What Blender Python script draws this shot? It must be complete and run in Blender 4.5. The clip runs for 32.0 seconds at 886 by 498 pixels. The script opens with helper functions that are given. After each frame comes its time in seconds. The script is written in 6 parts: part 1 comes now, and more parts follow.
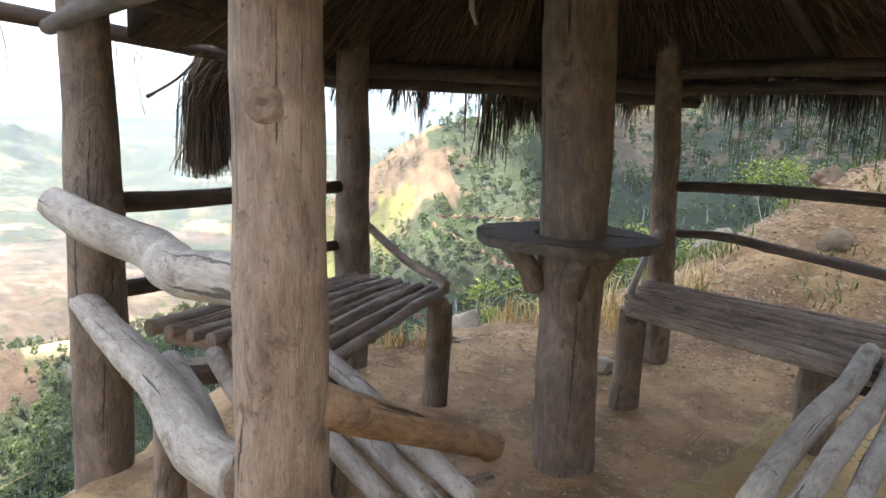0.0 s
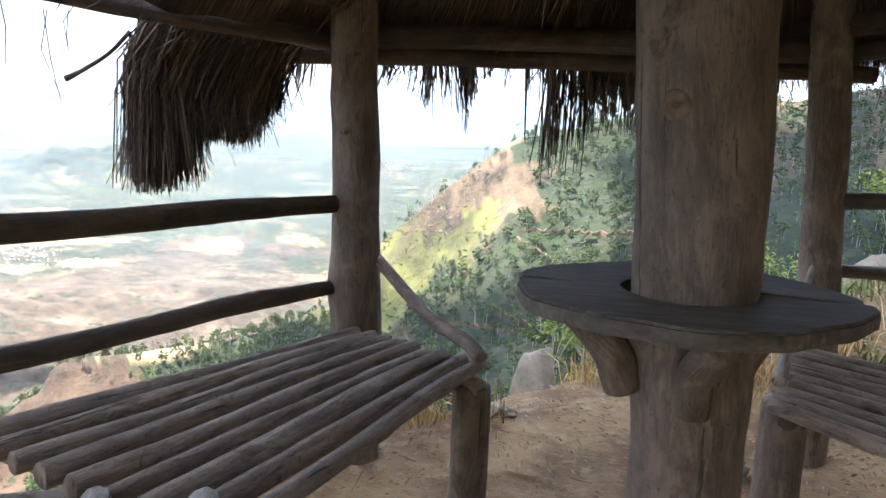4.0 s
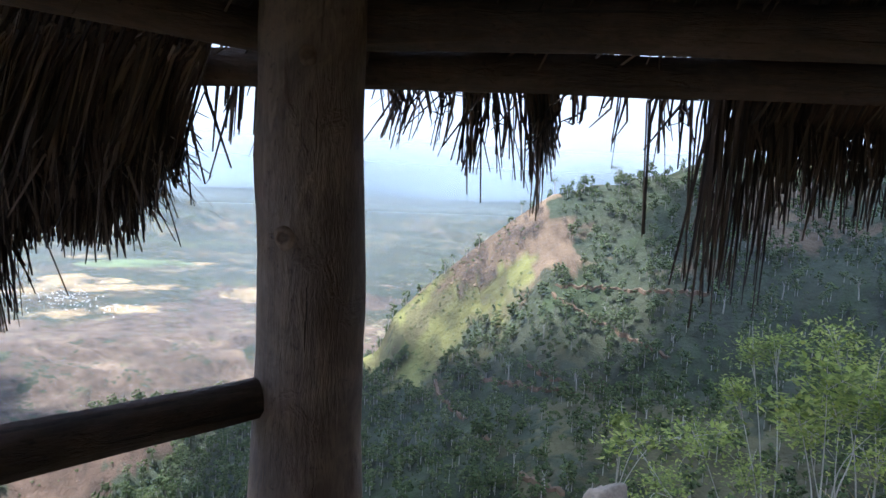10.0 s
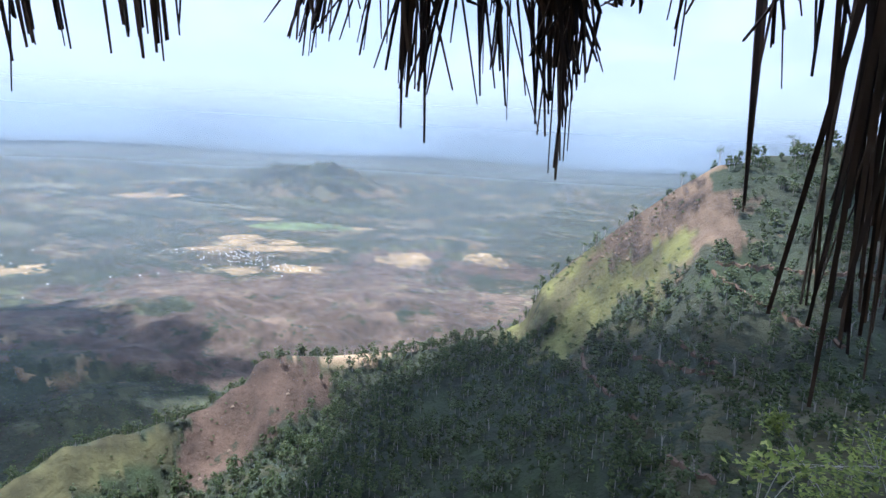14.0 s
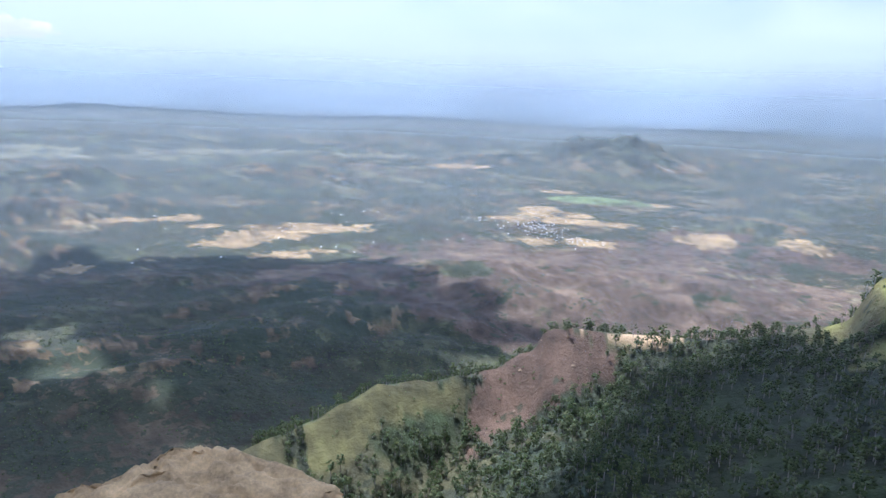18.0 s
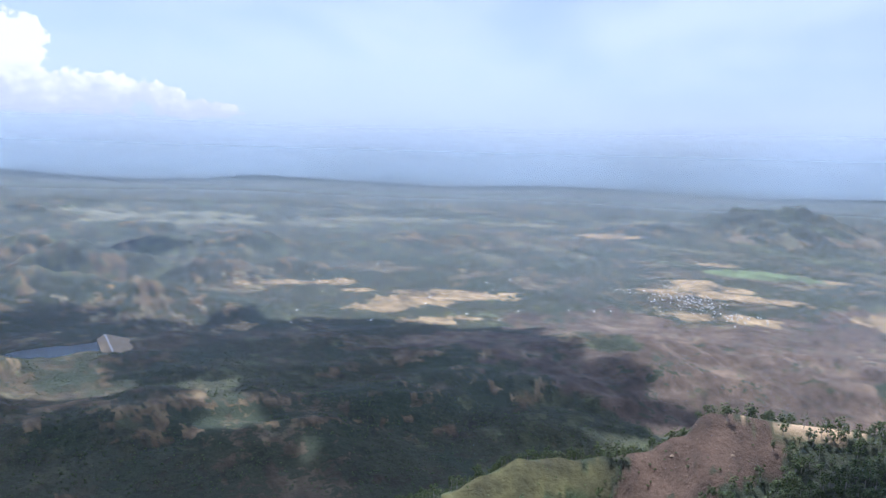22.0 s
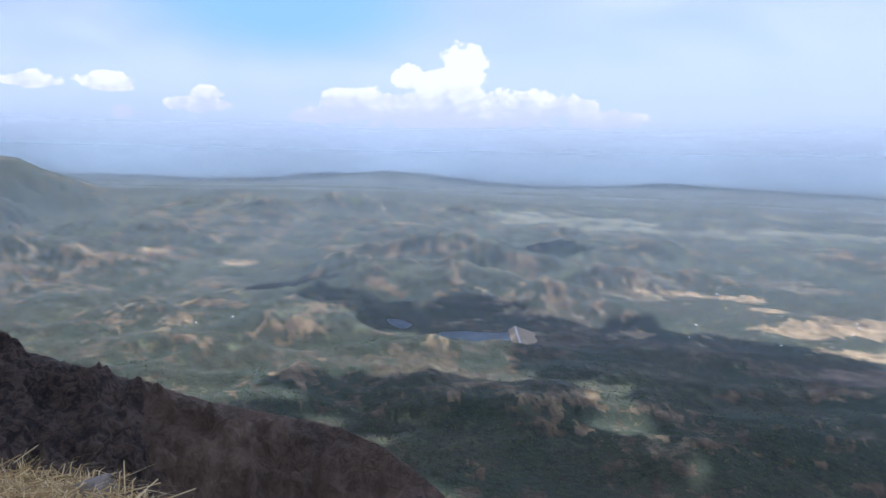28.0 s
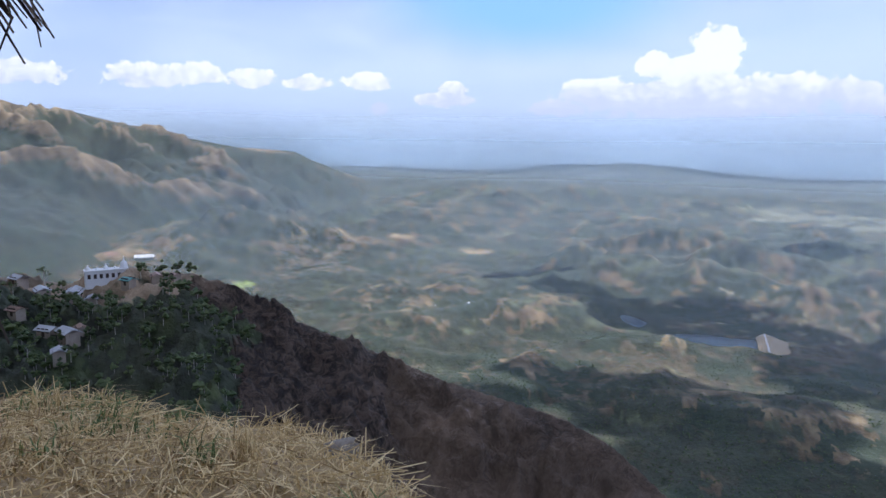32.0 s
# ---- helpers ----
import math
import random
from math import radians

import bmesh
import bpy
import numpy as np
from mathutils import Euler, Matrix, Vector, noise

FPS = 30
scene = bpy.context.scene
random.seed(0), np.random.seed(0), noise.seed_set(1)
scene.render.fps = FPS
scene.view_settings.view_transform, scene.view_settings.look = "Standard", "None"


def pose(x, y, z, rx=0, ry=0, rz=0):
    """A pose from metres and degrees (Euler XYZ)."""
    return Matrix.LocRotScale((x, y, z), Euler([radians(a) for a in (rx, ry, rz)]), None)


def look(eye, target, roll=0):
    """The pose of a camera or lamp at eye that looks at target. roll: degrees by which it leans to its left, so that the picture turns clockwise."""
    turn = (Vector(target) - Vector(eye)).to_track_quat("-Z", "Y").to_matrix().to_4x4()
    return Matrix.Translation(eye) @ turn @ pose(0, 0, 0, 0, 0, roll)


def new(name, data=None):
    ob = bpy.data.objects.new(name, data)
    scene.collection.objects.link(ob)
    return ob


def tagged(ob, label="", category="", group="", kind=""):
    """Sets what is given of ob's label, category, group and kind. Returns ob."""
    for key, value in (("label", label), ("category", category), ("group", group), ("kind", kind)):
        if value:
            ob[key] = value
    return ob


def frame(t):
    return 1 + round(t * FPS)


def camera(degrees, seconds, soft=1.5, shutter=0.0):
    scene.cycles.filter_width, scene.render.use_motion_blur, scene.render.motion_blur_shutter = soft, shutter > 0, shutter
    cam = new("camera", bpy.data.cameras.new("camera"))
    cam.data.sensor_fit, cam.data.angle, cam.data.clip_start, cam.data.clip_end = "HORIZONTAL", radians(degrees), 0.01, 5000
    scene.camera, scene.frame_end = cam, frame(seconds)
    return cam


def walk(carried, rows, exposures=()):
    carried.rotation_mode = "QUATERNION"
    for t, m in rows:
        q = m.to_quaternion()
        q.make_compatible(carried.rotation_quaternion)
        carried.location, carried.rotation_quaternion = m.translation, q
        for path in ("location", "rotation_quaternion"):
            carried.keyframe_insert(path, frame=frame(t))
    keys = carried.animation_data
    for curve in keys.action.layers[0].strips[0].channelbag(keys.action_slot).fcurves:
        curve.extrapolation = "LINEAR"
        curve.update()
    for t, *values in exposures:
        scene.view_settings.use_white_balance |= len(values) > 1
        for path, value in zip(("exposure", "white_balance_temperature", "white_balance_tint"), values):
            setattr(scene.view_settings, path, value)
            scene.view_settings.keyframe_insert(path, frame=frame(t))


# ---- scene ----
cam = camera(66.0, 32.0)
PATH = [
    (0, (0.062, -0.183, 1.399), (0.061, 1.779, 1.011), 3.5),
    (0.5, (0.092, -0.079, 1.354), (0.139, 1.886, 0.985), 3.3),
    (1, (0.166, 0.083, 1.342), (0.2, 2.041, 0.939), 3.5),
    (1.5, (0.192, 0.222, 1.312), (0.156, 2.178, 0.897), 3.2),
    (2, (0.161, 0.403, 1.265), (0.079, 2.367, 0.895), 3.3),
    (2.5, (0.158, 0.54, 1.252), (0.057, 2.507, 0.906), 3.8),
    (4.5, (0.22, 1.127, 1.312), (-0.128, 3.062, 0.945), 2.2),
    (5, (0.204, 1.265, 1.325), (-0.263, 3.175, 0.958), 2.5),
    (5.5, (0.231, 1.404, 1.35), (-0.371, 3.275, 0.984), 2.3),
    (6, (0.26, 1.553, 1.382), (-0.54, 3.352, 1.03), 2.0),
    (6.5, (0.229, 1.652, 1.386), (-0.707, 3.389, 1.059), 2.4),
    (7, (0.169, 1.754, 1.384), (-0.779, 3.489, 1.077), 3.1),
    (7.5, (0.14, 1.862, 1.382), (-0.731, 3.639, 1.094), 3.3),
    (8, (0.11, 2.027, 1.377), (-0.716, 3.828, 1.109), 3.2),
    (8.5, (0.092, 2.115, 1.376), (-0.661, 3.953, 1.136), 3.2),
    (9, (0.023, 2.207, 1.36), (-0.574, 4.104, 1.145), 3.4),
    (9.5, (-0.031, 2.285, 1.357), (-0.472, 4.225, 1.151), 3.1),
    (10, (-0.037, 2.412, 1.355), (-0.397, 4.368, 1.144), 3.1),
    (10.5, (-0.024, 2.549, 1.357), (-0.368, 4.509, 1.149), 3.2),
    (11, (-0.013, 2.634, 1.349), (-0.338, 4.596, 1.138), 3.0),
    (11.5, (-0.014, 2.745, 1.333), (-0.301, 4.713, 1.119), 2.9),
    (12, (0.021, 2.827, 1.333), (-0.244, 4.798, 1.122), 2.6),
    (12.5, (0.108, 2.941, 1.329), (-0.322, 4.881, 1.099), 2.4),
    (13, (0.19, 3.016, 1.328), (-0.454, 4.889, 1.054), 2.6),
    (13.5, (0.189, 3.104, 1.312), (-0.533, 4.944, 1.009), 3.0),
    (14, (0.144, 3.208, 1.305), (-0.626, 5.026, 0.983), 3.2),
    (14.5, (0.131, 3.279, 1.302), (-0.707, 5.065, 0.975), 3.0),
    (15, (0.136, 3.405, 1.286), (-0.816, 5.132, 0.952), 2.2),
    (15.5, (0.135, 3.518, 1.27), (-0.999, 5.128, 0.919), 1.7),
    (17.5, (0.08, 3.98, 1.17), (-1.241, 5.426, 0.762), 2.0),
    (18, (0.01, 4.065, 1.155), (-1.432, 5.381, 0.719), 2.2),
    (18.5, (-0.06, 4.15, 1.14), (-1.544, 5.412, 0.686), 2.4),
    (19, (-0.17, 4.275, 1.145), (-1.651, 5.538, 0.686), 2.3),
    (19.5, (-0.28, 4.4, 1.15), (-1.776, 5.645, 0.691), 2.0),
    (20, (-0.353, 4.45, 1.19), (-1.963, 5.57, 0.795), 1.2),
    (20.5, (-0.427, 4.5, 1.23), (-2.151, 5.463, 0.914), 1.1),
    (21, (-0.5, 4.55, 1.27), (-2.253, 5.472, 0.996), 1.4),
    (21.5, (-0.512, 4.556, 1.279), (-2.254, 5.509, 1.035), 1.7),
    (22, (-0.525, 4.562, 1.288), (-2.246, 5.549, 1.036), 1.7),
    (22.5, (-0.537, 4.569, 1.296), (-2.267, 5.539, 1.035), 1.4),
    (23, (-0.55, 4.575, 1.305), (-2.335, 5.439, 1.047), 1.3),
    (23.5, (-0.562, 4.581, 1.314), (-2.398, 5.334, 1.057), 1.0),
    (24, (-0.575, 4.587, 1.323), (-2.457, 5.211, 1.06), 1.0),
    (24.5, (-0.588, 4.594, 1.331), (-2.497, 5.117, 1.053), 0.9),
    (25, (-0.6, 4.6, 1.34), (-2.528, 5.047, 1.052), 1.0),
    (25.5, (-0.604, 4.601, 1.34), (-2.552, 4.949, 1.049), 1.7),
    (27.5, (-0.618, 4.607, 1.34), (-2.6, 4.58, 1.077), 1.4),
    (28, (-0.621, 4.609, 1.34), (-2.602, 4.497, 1.083), 1.2),
    (28.5, (-0.625, 4.61, 1.34), (-2.599, 4.408, 1.09), 1.3),
    (29, (-0.629, 4.611, 1.34), (-2.592, 4.319, 1.097), 1.4),
    (29.5, (-0.632, 4.613, 1.34), (-2.581, 4.229, 1.104), 1.3),
    (30, (-0.636, 4.614, 1.34), (-2.566, 4.147, 1.108), 1.1),
    (30.5, (-0.639, 4.616, 1.34), (-2.544, 4.057, 1.099), 1.2),
    (31, (-0.643, 4.617, 1.34), (-2.518, 3.971, 1.085), 1.1),
    (31.5, (-0.646, 4.619, 1.34), (-2.494, 3.903, 1.067), 0.9),
    (32, (-0.65, 4.62, 1.34), (-2.473, 3.851, 1.049), 0.8),
]
walk(cam, [(t, look(eye, target, roll)) for t, eye, target, roll in PATH],
     exposures=[(0.0, 1.95, 6800, 8), (2.5, 1.95, 6700, 8), (4.5, 1.75, 6150, 8), (5.0, 1.62, 5950, 8), (6.0, 1.27, 5650, 9), (7.0, 1.02, 5600, 10), (9.0, 1.0, 5600, 11), (12.0, 1.05, 5800, 12), (13.0, 0.65, 5500, 13), (18.0, 0.40, 5450, 16), (20.0, 0.42, 5450, 16), (21.0, 0.18, 5450, 16), (25.0, 0.06, 5500, 17), (32.0, 0.06, 5550, 16)])

# ---------------------------------------------------------------- exposure, sky and sun
SUN_YAW, SUN_ELEV = 78.0, 60.0            # yaw to the left of +y


def toward(yaw, elev):
    a, e = radians(yaw), radians(elev)
    return Vector((-math.sin(a) * math.cos(e), math.cos(a) * math.cos(e), math.sin(e)))


sun = new("sun", bpy.data.lights.new("sun", "SUN"))
sun.data.energy, sun.data.angle, sun.data.color = 4.8, radians(0.6), (1.0, 0.95, 0.87)
sun.matrix_world = look((0, 0, 900), Vector((0, 0, 900)) - toward(SUN_YAW, SUN_ELEV))


class Nodes:
    """Small helper to wire shader nodes."""

    def __init__(self, tree):
        self.tree = tree
        tree.nodes.clear()

    def add(self, kind):
        return self.tree.nodes.new(kind)

    def put(self, node, socket, value):
        if isinstance(value, bpy.types.NodeSocket):
            self.tree.links.new(value, node.inputs[socket])
        else:
            node.inputs[socket].default_value = value

    def math(self, op, a, b=0.0, clamp=False):
        n = self.tree.nodes.new("ShaderNodeMath")
        n.operation, n.use_clamp = op, clamp
        self.put(n, 0, a), self.put(n, 1, b)
        return n.outputs[0]

    def noise(self, scale, detail=4.0, rough=0.55, vec=None, distort=0.0):
        n = self.tree.nodes.new("ShaderNodeTexNoise")
        n.inputs["Scale"].default_value, n.inputs["Detail"].default_value = scale, detail
        n.inputs["Roughness"].default_value, n.inputs["Distortion"].default_value = rough, distort
        if vec is not None:
            self.tree.links.new(vec, n.inputs["Vector"])
        return n.outputs["Fac"]

    def ramp(self, fac, *stops):
        n = self.tree.nodes.new("ShaderNodeValToRGB")
        while len(n.color_ramp.elements) < len(stops):
            n.color_ramp.elements.new(0.5)
        for e, (p, c) in zip(n.color_ramp.elements, stops):
            e.position, e.color = p, (*c, 1) if len(c) == 3 else c
        self.put(n, 0, fac)
        return n.outputs["Color"]

    def mix(self, fac, a, b, blend="MIX"):
        n = self.tree.nodes.new("ShaderNodeMix")
        n.data_type, n.blend_type = "RGBA", blend
        self.put(n, 0, fac)
        for i, v in ((6, a), (7, b)):
            self.put(n, i, v if isinstance(v, bpy.types.NodeSocket) else (*v, 1))
        return n.outputs[2]

    def span(self, value, a, b, c=0.0, d=1.0, smooth=True):
        n = self.tree.nodes.new("ShaderNodeMapRange")
        n.interpolation_type = "SMOOTHSTEP" if smooth else "LINEAR"
        for i, v in enumerate((value, a, b, c, d)):
            self.put(n, i, v)
        return n.outputs[0]

    def scaled(self, vec, scale):
        n = self.tree.nodes.new("ShaderNodeMapping")
        n.inputs["Scale"].default_value = scale
        self.tree.links.new(vec, n.inputs["Vector"])
        return n.outputs[0]


def build_world():
    world = bpy.data.worlds.new("sky")
    scene.world = world
    world.use_nodes = True
    n = Nodes(world.node_tree)
    out, bg = n.add("ShaderNodeOutputWorld"), n.add("ShaderNodeBackground")
    sky = n.add("ShaderNodeTexSky")
    sky.sky_type = "NISHITA"
    sky.sun_disc = False
    sky.sun_elevation, sky.sun_rotation = radians(SUN_ELEV), radians(-SUN_YAW)
    sky.altitude, sky.air_density, sky.dust_density, sky.ozone_density = 600, 1.0, 2.2, 1.0
    coord = n.add("ShaderNodeTexCoord").outputs["Generated"]
    sep = n.add("ShaderNodeSeparateXYZ")
    n.put(sep, 0, coord)
    x, y, z = sep.outputs
    # yaw and elevation of the direction, in degrees
    yaw = n.math("MULTIPLY", n.math("ARCTAN2", n.math("MULTIPLY", x, -1.0), y), 57.2958)
    elev = n.math("MULTIPLY", n.math("ARCSINE", z), 57.2958)
    comb = n.add("ShaderNodeCombineXYZ")
    n.put(comb, 0, n.math("MULTIPLY", yaw, 0.1)), n.put(comb, 1, n.math("MULTIPLY", elev, 0.1))
    flat = comb.outputs[0]

    def puff(cy, ce, wy, we):
        """A soft oval in the sky round one bearing and height."""
        a = n.math("DIVIDE", n.math("SUBTRACT", yaw, cy), wy)
        b = n.math("DIVIDE", n.math("SUBTRACT", elev, ce), we)
        d = n.math("ADD", n.math("MULTIPLY", a, a), n.math("MULTIPLY", b, b))
        return n.math("SUBTRACT", 1.0, n.math("SQRT", d))

    def gather(parts):
        total = parts[0]
        for p in parts[1:]:
            total = n.math("MAXIMUM", total, p)
        return total

    lump = n.math("SUBTRACT", n.noise(6.5, 5.0, 0.54, flat), 0.5)
    fine = n.math("SUBTRACT", n.noise(20.0, 3.0, 0.5, flat), 0.5)
    # the large cumulus: a flat base with a heap and a tower
    heap = gather([puff(*p) for p in ((91.6, 7.6, 2.3, 2.2), (93.2, 5.9, 3.4, 2.0), (96.3, 6.6, 1.7, 1.2), (100.3, 4.4, 3.8, 1.5), (92, 4.2, 12.5, 2.0), (86.4, 4.8, 3.4, 1.3), (83.3, 4.5, 2.8, 1.1), (80.3, 3.5, 3.8, 0.9),
                                      (103.5, 3.4, 2.8, 0.8), (136, 5.2, 3.6, 1.1), (132.5, 5.5, 2.6, 1.0), (128.4, 5.3, 2.4, 0.9), (124, 5.1, 2.1, 0.7), (119, 5.3, 2.4, 0.9), (112.3, 4.8, 1.5, 0.7), (112.8, 4.0, 2.7, 0.7),
                                      (118.2, 3.2, 0.9, 0.7), (146, 5.0, 6.0, 1.1), (58, 13.4, 3.0, 0.6))])
    heap = n.math("ADD", n.math("MULTIPLY", heap, 1.7), n.math("ADD", n.math("MULTIPLY", lump, 2.1), n.math("MULTIPLY", fine, 0.85)))
    heap = n.math("MINIMUM", heap, n.math("MULTIPLY", n.math("ADD", n.math("SUBTRACT", elev, 2.3), n.math("MULTIPLY", lump, 0.5)), 0.8))
    cumulus = n.span(heap, 0.14, 0.42)
    # grey, ragged undersides
    under = n.span(n.math("ADD", elev, n.math("ADD", n.math("MULTIPLY", lump, 5.0), n.math("MULTIPLY", fine, 2.5))), 3.2, 6.6)
    white = n.mix(under, (6.1, 6.4, 7.3), (9.4, 9.2, 9.0))
    # thin high veil with blue gaps
    streak = n.noise(1.0, 5.0, 0.55, n.scaled(flat, (0.55, 1.3, 1.0)), 0.4)
    gap = n.math("MAXIMUM", n.math("MULTIPLY", puff(106, 12, 17, 6.0), 1.0), 0.0)
    veil = n.math("SUBTRACT", n.span(streak, 0.30, 0.66, 0.35, 0.92), n.math("MULTIPLY", gap, 0.95), True)
    base = n.mix(veil, sky.outputs[0], (6.5, 7.3, 9.5))
    base = n.mix(n.math("MULTIPLY", n.span(gap, 0.05, 0.75), 0.85), base, (3.1, 5.7, 9.2))
    # hazier and paler towards the horizon
    low = n.span(elev, -3.0, 9.0, 0.92, 0.0)
    base = n.mix(low, base, (4.5, 5.55, 6.75))
    col = n.mix(n.math("MULTIPLY", cumulus, 0.92), base, white)
    n.put(bg, 0, col)
    n.put(bg, 1, 0.112)
    n.put(out, 0, bg.outputs[0])


build_world()

# ---------------------------------------------------------------- materials
COVER = "cover"


def material(name):
    m = bpy.data.materials.new(name)
    m.use_nodes = True
    n = Nodes(m.node_tree)
    out, bsdf = n.add("ShaderNodeOutputMaterial"), n.add("ShaderNodeBsdfPrincipled")
    n.put(out, 0, bsdf.outputs[0])
    return m, n, bsdf


def bump(n, bsdf, height, strength, distance):
    b = n.add("ShaderNodeBump")
    n.put(b, "Strength", strength), n.put(b, "Distance", distance), n.put(b, "Height", height)
    n.put(bsdf, "Normal", b.outputs[0])


def wood_material(name, dark, mid, light, grey=0.3):
    """Debarked, weathered log: soft grain, blotches, bark remains, specks and drying cracks."""
    m, n, b = material(name)
    obj = n.add("ShaderNodeTexCoord").outputs["UV"]
    info = n.add("ShaderNodeObjectInfo").outputs["Random"]
    grain = n.noise(1.0, 6.0, 0.68, n.scaled(obj, (20.0, 8.0, 1.0)), 1.4)
    fine = n.noise(1.0, 5.0, 0.65, n.scaled(obj, (75.0, 40.0, 1.0)), 0.8)
    blotch = n.noise(1.0, 5.0, 0.62, n.scaled(obj, (2.4, 5.0, 1.0)), 1.0)
    pale = n.noise(1.0, 6.0, 0.68, n.scaled(obj, (1.7, 3.0, 1.0)), 1.2)
    bark = n.noise(1.0, 7.0, 0.7, n.scaled(obj, (4.0, 6.5, 1.0)), 0.9)
    specks = n.noise(1.0, 3.0, 0.5, n.scaled(obj, (28.0, 60.0, 1.0)), 0.4)
    col = n.ramp(n.math("ADD", n.math("MULTIPLY", grain, 0.6), n.math("MULTIPLY", blotch, 0.4)), (0.36, dark), (0.50, mid), (0.63, light))
    col = n.mix(n.span(pale, 0.46, 0.66, 0.0, 0.65), col, tuple(1.1 * c for c in light))
    col = n.mix(n.span(bark, 0.56, 0.66, 0.0, 0.75), col, (0.55 * dark[0] + 0.05, 0.5 * dark[1] + 0.026, 0.45 * dark[2] + 0.012))
    col = n.mix(n.span(specks, 0.62, 0.72, 0.0, 0.6), col, tuple(0.4 * c for c in dark))
    col = n.mix(n.span(fine, 0.48, 0.72, 0.0, 0.35), col, light)
    col = n.mix(n.math("MULTIPLY", info, grey), col, (0.27, 0.25, 0.225))
    line = n.noise(1.0, 2.0, 0.5, n.scaled(obj, (16.0, 1.5, 1.0)), 0.5)
    check = n.math("MULTIPLY", n.span(line, 0.665, 0.685), n.span(grain, 0.38, 0.5))
    col = n.mix(n.math("MULTIPLY", check, 0.8), col, (0.03, 0.022, 0.016))
    n.put(b, "Base Color", col)
    n.put(b, "Roughness", n.span(grain, 0.3, 0.7, 0.66, 0.88))
    h = n.math("SUBTRACT", n.math("ADD", grain, n.math("MULTIPLY", fine, 0.5)), n.math("MULTIPLY", check, 1.0))
    bump(n, b, n.math("ADD", h, n.math("MULTIPLY", n.span(bark, 0.54, 0.68), 0.7)), 0.75, 0.008)
    return m


WOOD = wood_material("post_wood", (0.12, 0.074, 0.046), (0.245, 0.165, 0.110), (0.385, 0.285, 0.205), 0.08)
WOOD_BROWN = wood_material("brown_wood", (0.062, 0.040, 0.027), (0.138, 0.094, 0.066), (0.26, 0.19, 0.138), 0.1)
WOOD_GREY = wood_material("bleached_wood", (0.16, 0.13, 0.105), (0.31, 0.262, 0.215), (0.47, 0.41, 0.345), 0.15)
WOOD_DARK = wood_material("dark_wood", (0.024, 0.015, 0.010), (0.052, 0.033, 0.022), (0.11, 0.072, 0.048), 0.06)
WOOD_WARM = wood_material("warm_wood", (0.15, 0.078, 0.040), (0.30, 0.17, 0.09), (0.42, 0.27, 0.155), 0.1)
WOOD_BENCH = wood_material("bench_wood", (0.10, 0.068, 0.050), (0.225, 0.165, 0.125), (0.38, 0.30, 0.235), 0.2)


def knot_material():
    """Sawn branch stub: rings round its own middle."""
    m, n, b = material("knot_wood")
    pos = n.add("ShaderNodeTexCoord").outputs["Object"]
    ln = n.add("ShaderNodeVectorMath")
    ln.operation = "LENGTH"
    n.put(ln, 0, pos)
    wob = n.noise(60.0, 3.0, 0.6, pos)
    d = n.math("ADD", ln.outputs[1 if len(ln.outputs) > 1 else 0], n.math("MULTIPLY", wob, 0.012))
    ring = n.math("SINE", n.math("MULTIPLY", n.math("ADD", d, n.math("MULTIPLY", n.noise(26.0, 3.0, 0.6, pos), 0.03)), 420.0))
    col = n.mix(n.span(ring, -1.0, 1.0), (0.15, 0.098, 0.062), (0.175, 0.118, 0.078))
    col = n.mix(n.span(n.noise(45.0, 4.0, 0.65, pos), 0.45, 0.65), col, (0.22, 0.155, 0.105))
    col = n.mix(n.span(d, 0.012, 0.018, 0.75, 0.0), col, (0.06, 0.038, 0.025))
    n.put(b, "Base Color", col)
    n.put(b, "Roughness", 0.8)
    bump(n, b, ring, 0.25, 0.002)
    return m


KNOT = knot_material()


def plank_material():
    m, n, b = material("tray_planks")
    pos = n.add("ShaderNodeTexCoord").outputs["Object"]
    grain = n.noise(9.0, 6.0, 0.6, n.scaled(pos, (1.0, 9.0, 4.0)), 0.5)
    stain = n.noise(5.0, 4.0, 0.6, pos)
    col = n.ramp(grain, (0.3, (0.045, 0.034, 0.026)), (0.55, (0.105, 0.082, 0.062)), (0.75, (0.20, 0.165, 0.13)))
    col = n.mix(n.span(stain, 0.45, 0.65, 0.0, 0.6), col, (0.06, 0.05, 0.042))
    n.put(b, "Base Color", col)
    n.put(b, "Roughness", 0.72)
    bump(n, b, grain, 0.4, 0.004)
    return m


PLANK = plank_material()


def straw_material(name, dark, mid, light):
    m, n, b = material(name)
    island = n.add("ShaderNodeNewGeometry").outputs["Random Per Island"]
    pos = n.add("ShaderNodeTexCoord").outputs["Object"]
    tone = n.noise(4.0, 3.0, 0.5, pos)
    col = n.ramp(n.math("ADD", n.math("MULTIPLY", island, 0.7), n.math("MULTIPLY", tone, 0.3)), (0.1, dark), (0.5, mid), (0.9, light))
    n.put(b, "Base Color", col)
    n.put(b, "Roughness", 0.8)
    return m


STRAW = straw_material("thatch_straw", (0.022, 0.013, 0.008), (0.058, 0.036, 0.021), (0.175, 0.118, 0.072))

